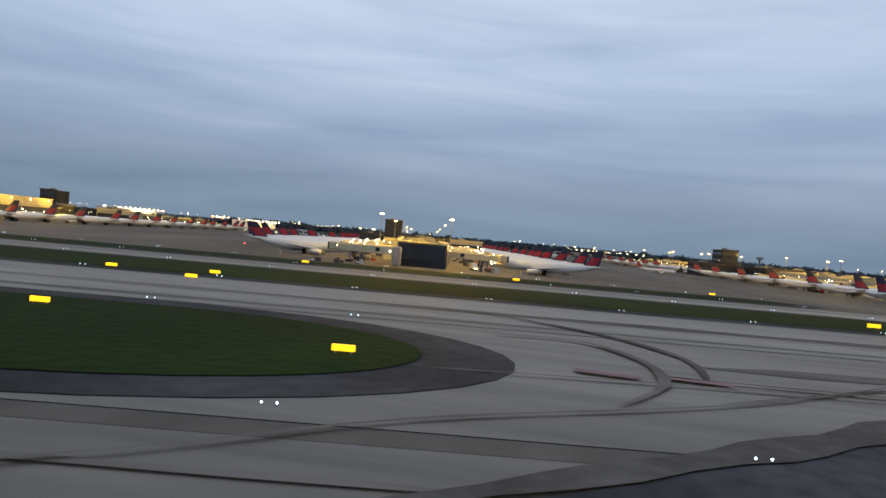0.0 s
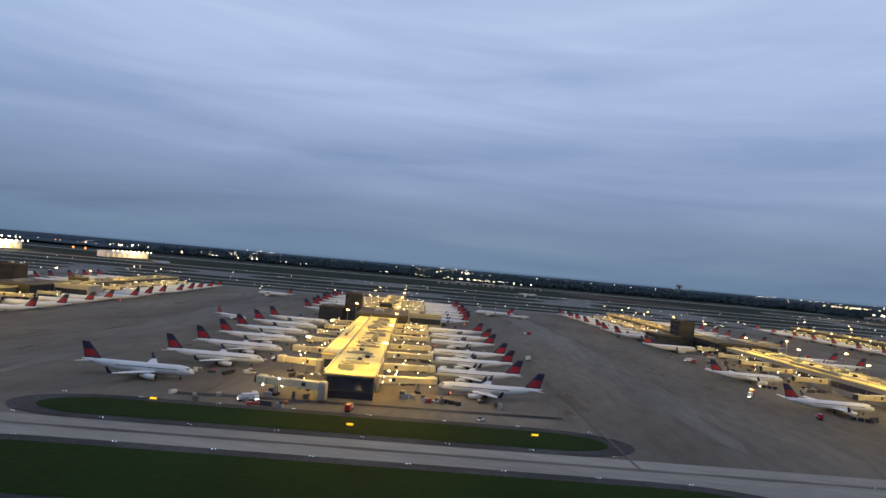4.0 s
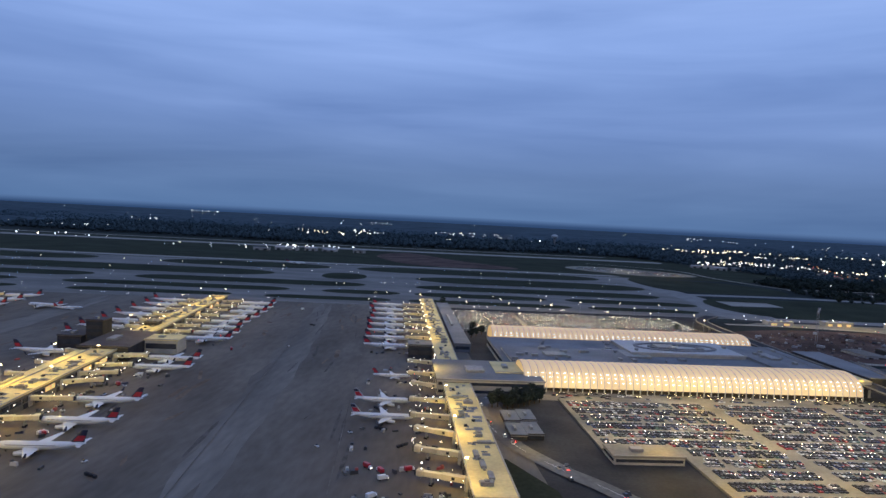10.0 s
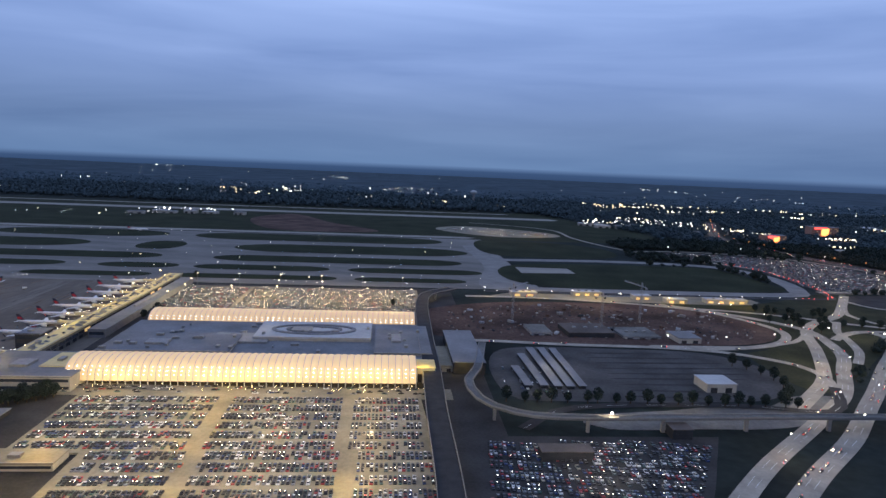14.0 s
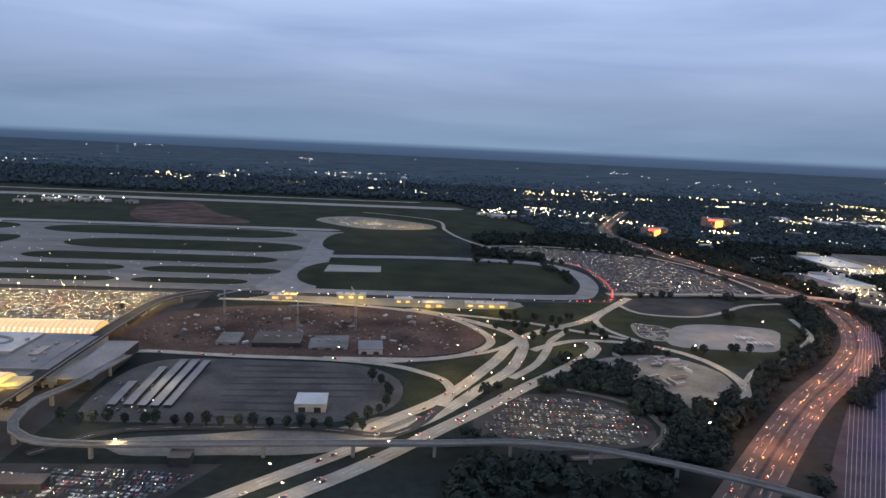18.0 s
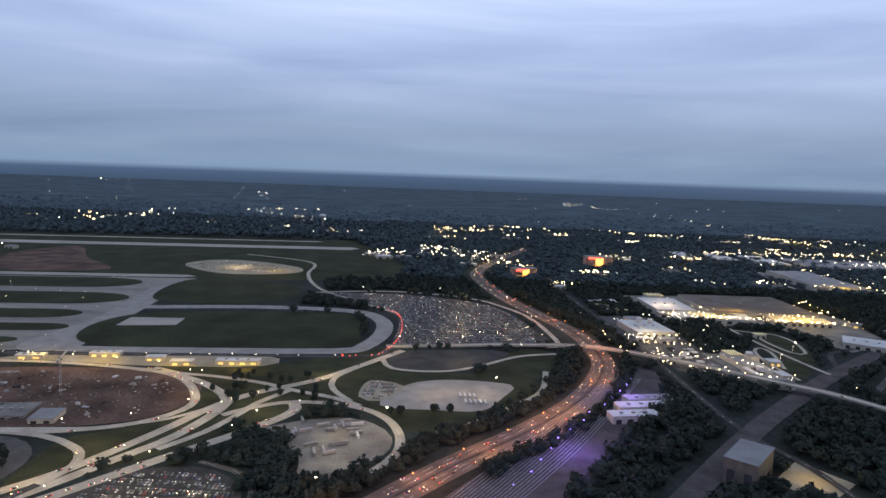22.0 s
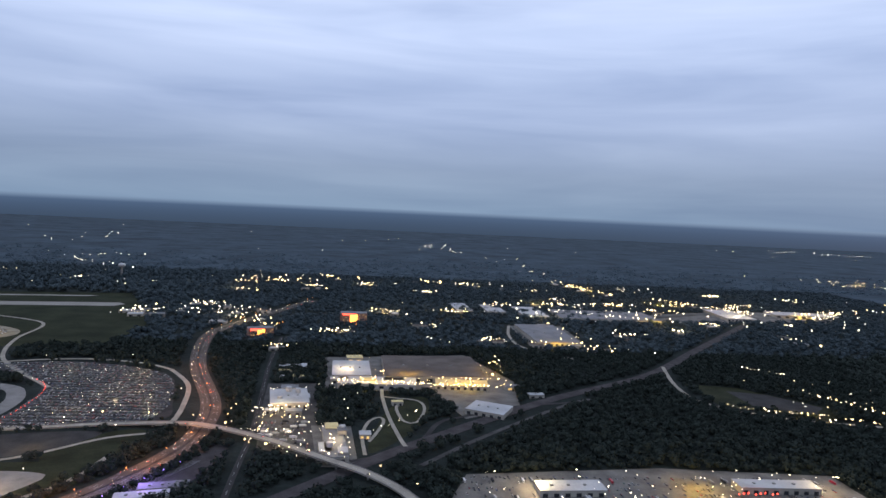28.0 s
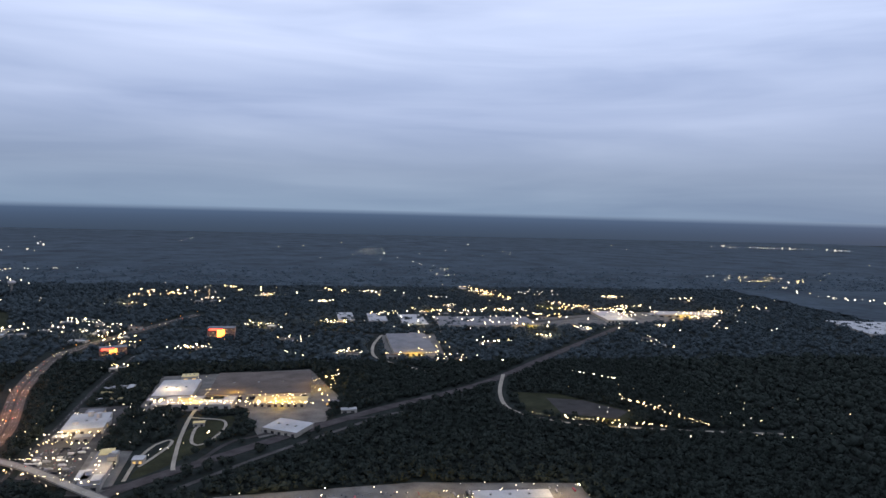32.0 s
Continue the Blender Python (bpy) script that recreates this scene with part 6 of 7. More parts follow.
# cargo sheds along the runway fence
for x, y, w, t in ((380, 421, 18, 9), (432, 411.5, 13, 9), (464, 418, 26, 6), (340, 410, 16, 9), (413, 417.5, 11, 9)):
    shed("cargo_shed", x, y, w, 6, 2.4, t, "wall", "paleroof", "yellow-lit cargo shed by the fence", group="cargo sheds", lit=True)
for x in (345, 385, 430, 470):
    flood(x, 409 - (x - 345) * 0.02, 8, 8000, SODIUM)

# ---- town ----
for x, y, w, d, h, t, wall, roof, label in (
        (789, 645, 36, 56, 5.0, 4, "wall", "paleroof", "white-roofed works hall with lit front"),
        (868, 660, 96, 84, 5.0, 3, "wall", "brownroof", "huge brown-roofed works hall"),
        (815, 604, 70, 26, 4.0, -2, "wall", "paleroof", "pale front hall lit by lamps"),
        (892, 603, 48, 20, 4.0, -4, "wall", "roof", "yellow-lit loading hall of the works"),
        (906, 530, 32, 26, 4.0, -28, "wall", "paleroof", "bright white roof near the railway"),
        (744, 548, 30, 40, 5.0, 10, "wall", "paleroof", "white lit plant with tall tanks"),
        (788, 452, 14, 60, 4.0, 8, "wall", "greyroof", "narrow plant hall by the tracks"),
        (732, 655, 26, 16, 3.5, 2, "wall", "paleroof", "small white-roofed hall among trees"),
        (946, 1070, 26, 78, 4.5, 4, "wall", "paleroof", "white-roofed warehouse among yard lamps"),
        (998, 1064, 30, 74, 4.5, 2, "wall", "paleroof", "white-roofed warehouse among yard lamps"),
        (1056, 1043, 40, 96, 4.5, 2, "wall", "paleroof", "white-roofed warehouse among yard lamps"),
        (1036, 858, 56, 124, 4.5, 2, "wall", "greyroof", "dark flat-roofed warehouse beside a road"),
        (1174, 1026, 160, 84, 5.0, -1, "wall", "greyroof", "very long grey warehouse far off"),
        (1420, 1085, 50, 100, 4.5, -4, "wall", "paleroof", "pale warehouse lit by yard lamps"),
        (1575, 1112, 120, 40, 4.5, -5, "wall", "paleroof", "long pale warehouse lit by yard lamps"),
        (1850, 960, 120, 130, 5, -10, "wall", "paleroof", "white-roofed warehouse at the forest"),
        (687, 356, 25, 8, 4.0, 12, "wall", "paleroof", "long white shed beside the rail yard"),
        (694, 368, 27, 8, 4.5, 12, "wall", "paleroof", "long white shed beside the rail yard"),
        (701, 381, 26, 8, 4.0, 12, "wall", "greyroof", "long grey shed beside the rail yard"),
        (719, 299, 13, 24, 11.0, -38, "concoursewall", "greyroof", "grey office block beside the tracks"),
        (930, 384, 40, 14, 4.0, 2, "wall", "paleroof", "white depot building in a lit yard"),
        (1060, 388, 50, 12, 4.0, -2, "wall", "paleroof", "white depot building in a lit yard")):
    shed("hall", x, y, w, d, h, t, wall, roof, label, group="halls and warehouses")


def hotel(x, y, w, d, h, turn, label):
    top = thing("hotel", pose(x, y, 0, 0, 0, turn), label, "hotel", "hotels")
    part("wall", boxm((-w / 2, w / 2, -d / 2, d / 2, 0, h)), M["hotel"], top)
    part("roof", boxm((-w / 2 - 0.3, w / 2 + 0.3, -d / 2 - 0.3, d / 2 + 0.3, h, h + 0.4)), M["greyroof"], top)
    part("lit_core", boxm((-w * 0.14, w * 0.14, -d / 2 - 0.4, -d / 2 + 0.1, 0, h * 0.9)), M["amber_light"], top)
    part("roof_sign", boxm((-w * 0.42, w * 0.05, -d / 2 - 0.5, -d / 2 - 0.2, h - 2.4, h - 0.4)), M["red_light"], top)
    me = mesh_of(boxm((-0.5, 0.5, -0.08, 0.05, 0, 0.9)), M["glass"], "window")
    lit = mesh_of(boxm((-0.5, 0.5, -0.08, 0.05, 0, 0.9)), M["litglass"], "window")
    r = random.Random(int(x))
    for i in range(12):
        for j in range(int(h / 2)):
            u = -w / 2 + w * (i + 0.5) / 12
            if abs(u) > w * 0.15:
                shared("window", lit if r.random() < 0.3 else me, top, pose(u, -d / 2, 0.6 + j * 2))
    return top


hotel(778, 912, 36, 16, 15, 4, "red-brown hotel slab with an amber lit core")
hotel(670, 815, 30, 12, 9, 20, "low amber-lit hotel among trees")
tower = thing("water_tower", pose(303, 1335, 0), "pale round water tower", "water tower")
bm = bmesh.new()
post(bm, 0, 0, 0, 22, 2.2, 12, 1.8)
part("stem", bm, M["slab"], tower)
bm = bmesh.new()
bmesh.ops.create_uvsphere(bm, u_segments=16, v_segments=8, radius=7, matrix=Matrix.Translation((0, 0, 25)) @ Matrix.Diagonal((1, 1, 0.6, 1)))
part("tank", bm, M["paleroof"], tower)
for x, y, h in ((742, 560, 9), (750, 556, 9), (738, 540, 7), (792, 470, 8), (786, 440, 7)):
    bm = bmesh.new()
    post(bm, 0, 0, 0, h, 2.2, 12)
    tagged(part("storage_tank", bm, M["paleroof"], at=pose(x, y, 0.1)), "tall white storage tank", "tank", "storage tanks")

# lamps of the town: x, y from, x, y to, how many, colour
TOWN_NEAR = [(776, 600, 860, 596, 22, "y"), (784, 640, 930, 636, 20, "y"), (860, 594, 925, 590, 16, "y"), (936, 640, 940, 715, 8, "y"), (722, 470, 770, 466, 9, "w"), (730, 440, 735, 520, 8, "y"), (776, 430, 800, 428, 6, "w"),
             (640, 840, 690, 880, 8, "a"), (700, 600, 712, 470, 6, "y"), (1118, 550, 1230, 505, 14, "y"),
             (776, 606, 850, 600, 16, "y"), (776, 628, 805, 690, 8, "y"), (868, 596, 918, 592, 10, "y"), (818, 617, 930, 618, 14, "y"), (722, 520, 768, 525, 10, "w"),
             (722, 570, 752, 576, 8, "w"), (727, 500, 766, 498, 6, "y"), (740, 446, 776, 433, 6, "y"), (772, 486, 800, 420, 10, "w"), (812, 470, 850, 520, 5, "w"),
             (900, 640, 945, 700, 8, "y"), (1204, 700, 1246, 662, 14, "w"), (1220, 594, 1265, 504, 20, "y"), (1110, 551, 1194, 512, 12, "w"), (871, 812, 898, 781, 4, "w")]
TOWN_MID = [(1211, 1490, 1291, 1265, 40, "y"), (1315, 1402, 1398, 1395, 8, "w"), (1100, 1120, 1178, 1122, 14, "y"), (1095, 1042, 1249, 978, 18, "w"), (1350, 1233, 1451, 1105, 30, "y"),
            (1410, 1133, 1467, 1064, 16, "w"), (1497, 1109, 1616, 1089, 18, "y"), (1388, 895, 1374, 800, 8, "y"), (541, 1018, 640, 953, 22, "w"), (469, 940, 528, 902, 8, "w"),
            (471, 948, 628, 927, 24, "w"), (-129, 817, -20, 849, 20, "w"), (1005, 785, 1066, 800, 12, "y"), (1070, 800, 1064, 924, 10, "y"), (640, 880, 690, 830, 14, "y")]
TOWN_FAR = [(38, 1691, 223, 1793, 14, "w"), (514, 1368, 644, 1299, 14, "y"), (639, 1421, 779, 1385, 12, "y"), (898, 1415, 939, 1344, 8, "y"), (1029, 1358, 1048, 1316, 5, "w"),
            (988, 2704, 1141, 2349, 12, "w"), (1189, 2234, 1216, 1652, 16, "w"), (2040, 1776, 2023, 1659, 6, "w"), (2032, 1647, 2231, 1630, 12, "y"), (3174, 3753, 3703, 3456, 26, "w"),
            (3755, 3478, 3876, 3374, 8, "w"), (2041, 1515, 2013, 1271, 8, "w"), (-255, 1419, -111, 1226, 18, "y"), (-111, 1332, -128, 1586, 16, "w"), (57, 1659, 275, 1402, 16, "w")]
TOWN_WEST = [(537, 1265, 742, 1394, 20, "y"), (-759, 1613, -669, 1702, 6, "w"), (-1028, 2582, -990, 2547, 2, "w"), (-1719, 3957, -1576, 4034, 6, "w"), (1033, 2824, 1084, 2784, 4, "w"),
             (-176, 1219, -63, 1440, 16, "w"), (-468, 781, -279, 764, 12, "w"), (-176, 707, -70, 721, 12, "w"), (-724, 721, -762, 870, 14, "w"), (-708, 931, -690, 914, 4, "a"),
             (-644, 897, -725, 1139, 14, "y"), (-545, 1037, -529, 1097, 8, "w"), (-373, 2990, -167, 2439, 8, "w"), (2082, 1801, 2281, 1667, 14, "y"), (2044, 1311, 2107, 1227, 10, "w")]
lamps = {"w": [], "y": [], "a": []}
rnd = random.Random(17)
HOUSES = []
for near, rows in ((0.0, TOWN_NEAR), (1.0, TOWN_MID), (2.0, TOWN_FAR), (2.0, TOWN_WEST)):
    for x0, y0, x1, y1, n, c in rows:
        spread = 3 + near * 14
        n = int(n * (1.3 if near else 1.7))
        for k in range(n):
            s = (k + rnd.random()) / n
            x, y = x0 + (x1 - x0) * s + rnd.uniform(-spread, spread), y0 + (y1 - y0) * s + rnd.uniform(-spread, spread)
            d = math.hypot(x - 700, y)
            lamps[c if rnd.random() < 0.8 else rnd.choice("wy")].append((x, y, 4.5 + 3 * near, (0.3 + 0.12 * near + d / 2900) * (0.35 + 1.25 * rnd.random() ** 2)))
            if near and k % 5 == 0:
                HOUSES.append((x + rnd.uniform(-9, 9), y + 8, c))
for k in range(240):
    x, y = rnd.uniform(-2200, 3600), rnd.uniform(900, 3600)
    if (y > 1150 or x > 470) and rnd.random() < 0.8:
        lamps["w" if rnd.random() < 0.6 else "y"].append((x, y, 7, (0.3 + y / 3200) * rnd.uniform(0.4, 0.9)))
for k in range(60):
    lamps["w"].append((rnd.uniform(722, 800), rnd.uniform(420, 600), 4, rnd.uniform(0.15, 0.5)))
    lamps["y"].append((rnd.uniform(776, 940), rnd.uniform(584, 640), 5, rnd.uniform(0.2, 0.55)))
    lamps["w"].append((rnd.uniform(872, 1110), rnd.uniform(352, 408), 4, rnd.uniform(0.2, 0.6)))
    lamps["w"].append((rnd.uniform(1000, 1660), rnd.uniform(930, 1150), 6, rnd.uniform(0.6, 1.4)))
    lamps["y" if rnd.random() < 0.5 else "w"].append((rnd.uniform(1180, 1420), rnd.uniform(470, 640), 5, rnd.uniform(0.25, 0.6)))
# clusters of yards and shops in the woods
CLUSTERS = [(540, 1000), (480, 930), (620, 905), (760, 830), (820, 990), (880, 880), (930, 1010), (1010, 1100), (1090, 1130), (1140, 1190), (1230, 1140), (1290, 1080), (1350, 1160), (1440, 1110), (1500, 1180), (1570, 1060), (1650, 1130), (1320, 960), (1240, 900), (1450, 980),
            (560, 1190), (680, 1260), (780, 1330), (900, 1240), (1000, 1390), (1120, 1320), (1230, 1420), (1380, 1370), (1520, 1330), (1680, 1290), (380, 1240), (250, 1290), (60, 1350), (-120, 1260), (-320, 1330), (1760, 1180), (1150, 860), (1080, 760), (950, 800), (700, 730)]
for cx, cy in CLUSTERS:
    n, w = rnd.randint(9, 30), rnd.uniform(8, 24)
    for k in range(n):
        x, y = cx + rnd.gauss(0, w), cy + rnd.gauss(0, w * 0.7)
        lamps["w" if rnd.random() < 0.55 else "y"].append((x, y, 6.5, (0.4 + math.hypot(x - 700, y) / 2700) * (0.3 + 1.3 * rnd.random() ** 2)))
    for k in range(2):
        HOUSES.insert(0, (cx + rnd.uniform(-w, w), cy + rnd.uniform(-w, w), "w"))
for i in range(0, len(hwy_line), 5):
    lamps["a"].append((hwy_line[i].x, hwy_line[i].y, 5.5, 0.6))
for line, every, key in ((bridge_line, 5, "y"), (main_line, 6, "w"), (loop2_line, 4, "w"), (main2_line, 8, "w")):
    for i in range(2, len(line), every):
        lamps[key].append((line[i].x + 3, line[i].y + 2, 5.5 + (4 if line is bridge_line else 0), 0.38))
for x, y in ((565, 342), (352, 208), (640, 470), (612, 500), (655, 560), (640, 640), (575, 672), (500, 660), (556, 478), (600, 484), (505, 330), (548, 268), (620, 396), (540, 250)):
    lamps["w"].append((x, y, 6, 0.55))
dots("white_lamps", lamps["w"], 0.82, M["white_light"], "white street and yard lamps of the town", "street lamps")
dots("sodium_lamps", lamps["y"], 0.82, M["warm_light"], "yellow street and yard lamps of the town", "street lamps")
dots("amber_lamps", lamps["a"], 0.6, M["amber_light"], "amber lamps over the highway", "street lamps")
dots("taxi_lamps", [(q.x, q.y, 0.9) for q in perimeter_line[::2] if q.x <= 522], 0.2, M["white_light"], "white lamps along the perimeter road", "lamps")
dots("fence_lamps", [(q.x, q.y, 0.9) for q in perimeter_line if q.x > 522], 0.36, M["red_light"], "red lamps along the perimeter road", "lamps")
dots("yard_lamps", [(602 + k * 6.4 + rnd.uniform(-4, 4), 240 + k * 11.5, 4.0) for k in range(16)], 0.35, M["violet_light"], "violet lamps over the rail yard", "lamps")
for x, y, w, c in ((652, 314, 12000, (0.34, 0.2, 1.0)), (614, 246, 11000, (0.34, 0.2, 1.0)), (690, 385, 8000, (0.34, 0.2, 1.0)), (560, 244, 2600, AMBER), (612, 311, 2600, AMBER), (655, 366, 2600, AMBER), (690, 470, 2200, AMBER), (680, 420, 2200, AMBER), (640, 345, 2200, AMBER), (590, 280, 2200, AMBER),
                   (668, 580, 2200, AMBER), (645, 650, 2000, AMBER), (690, 525, 2000, AMBER), (815, 598, 2600, SODIUM), (892, 592, 2200, SODIUM), (742, 520, 3000, WHITE_LAMP), (750, 470, 1600, WHITE_LAMP), (790, 450, 1600, WHITE_LAMP),
                   (785, 640, 2600, WHITE_LAMP), (910, 385, 3000, WHITE_LAMP), (1010, 385, 3000, SODIUM), (1090, 385, 2400, WHITE_LAMP), (480, 254, 4200, WHITE_LAMP), (506, 260, 4200, WHITE_LAMP), (545, 318, 2600, WHITE_LAMP), (548, 295, 2200, WHITE_LAMP), (586, 380, 2600, WHITE_LAMP), (612, 384, 2600, WHITE_LAMP),
                   (600, 570, 5000, WHITE_LAMP), (600, 630, 4500, WHITE_LAMP), (535, 635, 4000, WHITE_LAMP), (590, 515, 4000, WHITE_LAMP), (635, 540, 3500, WHITE_LAMP), (1036, 790, 3000, SODIUM), (1240, 972, 4000, SODIUM), (1330, 1170, 5000, SODIUM), (1250, 1330, 6000, SODIUM), (1060, 985, 3000, WHITE_LAMP), (1420, 1060, 6000, WHITE_LAMP), (1560, 1085, 5000, SODIUM), (470, 290, 1500, WHITE_LAMP), (430, 240, 1500, WHITE_LAMP), (530, 405, 1200, WHITE_LAMP), (395, 400, 900, WHITE_LAMP), (560, 345, 1500, WHITE_LAMP), (640, 385, 900, WHITE_LAMP), (500, 345, 900, WHITE_LAMP), (445, 385, 700, WHITE_LAMP), (1180, 525, 1500, SODIUM), (845, 625, 2200, SODIUM), (925, 650, 1800, SODIUM), (330, 785, 9000, WHITE_LAMP), (380, 775, 6000, SODIUM)):
    flood(x, y, 11, w * (5.6 if c == AMBER else 1.9 if x < 720 else 4.8 if x < 850 else 7.5), c, 1.5)
for x, y in CLUSTERS[2:30:2]:
    flood(x, y, 14, 26000, SODIUM if x % 20 else WHITE_LAMP, 2)
for x, y in ((400, 195), (424, 232), (452, 285), (470, 330), (492, 365), (520, 400), (546, 445), (372, 404), (320, 399), (446, 300), (462, 360), (440, 262), (505, 342), (570, 325), (600, 440), (560, 466)):
    flood(x, y, 9, 3600, (1.0, 0.72, 0.36), 1.2)
# hangars across the field
for x, y, w, d, h, a in ((-616, 642, 62, 22, 9, 75), (-488, 690, 56, 14, 7, 70)):
    shed("hangar", x, y, w, d, h, a, "skin", "paleroof", "white hangar with lit doors across the field", group="hangars", lit=True)
dots("hangar_lamps", [(-604 + 1.6 * k, 612 + 6.2 * k, 9.6) for k in range(10)] + [(-484 + 1.9 * k, 664 + 5.2 * k, 7.6) for k in range(10)], 0.9, M["white_light"], "row of lamps over the hangar doors", "lamps")
dots("orange_lamps", [(-516, 642, 8), (-509, 652, 7.5), (-500, 700, 6)], 1.3, M["amber_light"], "orange flood lamps across the field", "lamps")
for x, y, w, c in ((-594, 646, 60000, WHITE_LAMP), (-470, 692, 40000, WHITE_LAMP), (-514, 646, 16000, AMBER)):
    flood(x, y, 11, w, c, 1.5)
# depot and plant yards beside the tracks
rnd = random.Random(52)
for k in range(46):
    x, y = rnd.uniform(868, 1106), rnd.choice((360, 366, 374, 398)) + rnd.uniform(-1, 1)
    tagged(part("parked_truck", boxm((-2.6, 1.6, -0.55, 0.55, 0.3, 1.6), (1.7, 2.6, -0.5, 0.5, 0.2, 1.2), bevel=0.06), M[rnd.choice(("skin", "steel", "crimson", "darkwall", "paleroof"))], at=pose(x, y, 0.1, 0, 0, 92 + rnd.uniform(-4, 4))), "box truck parked in the depot yard", "truck", "depot trucks")
dots("depot_signs", [(1030 + 3.5 * k, 377 + k % 3, 2.5) for k in range(8)], 0.6, M["red_light"], "red lamps of the depot", "lamps")
for k in range(34):
    x, y = rnd.uniform(734, 770), rnd.uniform(446, 498)
    if inside([(730, 499), (764, 500), (772, 438), (736, 461)])(x, y):
        tagged(part("parked_truck", boxm((-2.6, 1.6, -0.55, 0.55, 0.3, 1.6), (1.7, 2.6, -0.5, 0.5, 0.2, 1.2), bevel=0.06), M[rnd.choice(("skin", "steel", "paleroof", "darkwall"))], at=pose(x, y, 0.1, 0, 0, rnd.choice((5, 95, 8)))), "box truck parked in the plant yard", "truck", "parked trucks")
for x, y, w, d, h in ((735, 520, 10, 6, 2.5), (752, 518, 12, 8, 3), (741, 572, 14, 10, 6), (756, 552, 8, 12, 4), (735, 545, 10, 8, 3.5), (784, 478, 9, 12, 5), (792, 466, 6, 8, 7), (783, 440, 8, 16, 4), (795, 430, 6, 10, 6), (728, 640, 14, 8, 3), (742, 620, 10, 8, 3), (726, 615, 8, 7, 3), (733, 658, 24, 9, 3.2),
                      (808, 470, 8, 8, 3), (832, 545, 9, 5, 3.2), (780, 610, 16, 9, 4), (806, 606, 14, 10, 4.4), (830, 611, 18, 9, 4), (790, 690, 16, 12, 5.5), (890, 598, 22, 9, 3.5), (940, 600, 16, 8, 3), (955, 575, 14, 7, 3), (845, 640, 12, 6, 3)):
    shed("plant_building", x, y, w, d, h, rnd.choice((3, 6, 9)), "wall", rnd.choice(("paleroof", "greyroof", "paleroof", "roof")), "pale plant building in a lit yard", group="plant buildings", lit=rnd.random() < 0.4)
rnd = random.Random(40)
for n, (x, y, c) in enumerate(HOUSES[:190]):
    w = rnd.uniform(8, 22)
    shed("low_building", x, y, w, rnd.uniform(6, 14), rnd.uniform(2.2, 4.5), rnd.uniform(-20, 20), "wall", rnd.choice(("greyroof", "paleroof", "brownroof")), "low flat-roofed building among street lamps", group="town buildings")

# ---- trees ----
def tree(seed, h):
    rnd = random.Random(seed)
    top = thing("tree", Matrix(), "dark leafy broad tree at dusk", "tree", "trees")
    bm = bmesh.new()
    post(bm, 0, 0, 0, h * 0.55, 0.22, 7, 0.08)
    for k in range(4):
        a, z = k * 1.6 + rnd.random(), h * (0.28 + 0.06 * k)
        vs = [bm.verts.new((0.06 * math.cos(a + b), 0.06 * math.sin(a + b), z)) for b in (0, 2.1, 4.2)]
        tip = bm.verts.new((1.1 * math.cos(a), 1.1 * math.sin(a), z + h * 0.22))
        for i in range(3):
            bm.faces.new((vs[i], vs[(i + 1) % 3], tip))
    part("trunk", bm, M["bark"], top)
    bm = bmesh.new()
    for k in range(230):
        a, r, z = rnd.uniform(0, 6.283), math.sqrt(rnd.random()), rnd.random()
        rad = h * 0.36 * r * math.sin(math.pi * (0.12 + 0.8 * z)) ** 0.7 * rnd.uniform(0.75, 1.15)
        c = Vector((rad * math.cos(a), rad * math.sin(a), h * (0.3 + 0.7 * z)))
        s = rnd.uniform(0.22, 0.42)
        n = Vector((rnd.uniform(-1, 1), rnd.uniform(-1, 1), rnd.uniform(0, 1))).normalized()
        t = n.orthogonal().normalized() * s
        b = n.cross(t)
        mid = bm.verts.new(c + n * s * 0.5)
        ring = [bm.verts.new(c + t * math.cos(q) + b * math.sin(q)) for q in (0, 1.26, 2.5, 3.77, 5.03)]
        for i in range(5):
            bm.faces.new((ring[i], ring[(i + 1) % 5], mid))
    part("crown", bm, M["leaves"], top)
    return top


TREES = [tree(s, h) for s, h in ((1, 4.6), (2, 5.4), (3, 3.8))]
rnd = random.Random(8)
spots = [A(192 + k * 1.9 + rnd.uniform(-0.5, 0.5), 174 + k * 1.3 + rnd.uniform(-1, 1)) for k in range(9)] + [A(196 + k * 1.9, 173 + k * 1.4) for k in range(7)]
spots += [A(192, 385), A(201, 287), A(204, 291), A(200, 294), A(314, 322), A(198, 282)]
spots += [(322 + k * 5.2 + rnd.uniform(-1, 1), 228 + k * 0.5) for k in range(20)]
spots += [(412 + 14 * math.cos(k * 0.35 - 1.2), 262 + 22 * math.sin(k * 0.35 - 1.2)) for k in range(8)]
spots += [(472 + rnd.uniform(-4, 60), 372 + rnd.uniform(-22, 28)) for k in range(26)]
spots += [(590 + rnd.uniform(-25, 35), 350 + rnd.uniform(-5, 5)) for k in range(10)]
for n, (x, y) in enumerate(spots):
    if n < 3:
        TREES[n].matrix_basis = pose(x, y, 0.05, 0, 0, 30 * n)
    else:
        copy_thing(TREES[n % 3], pose(x, y, 0.05, 0, 0, rnd.uniform(0, 360)) @ Matrix.Diagonal((1, 1, 1, 1)))

# woods: blobs with ragged crowns near the roads, a rough canopy farther off
def in_poly(px, py, poly):
    hit = np.zeros(px.shape, bool)
    for (xa, ya), (xb, yb) in zip(poly, np.roll(poly, -1, 0)):
        if ya != yb:
            hit ^= ((ya > py) != (yb > py)) & (px < (xb - xa) * (py - ya) / (yb - ya) + xa)
    return hit


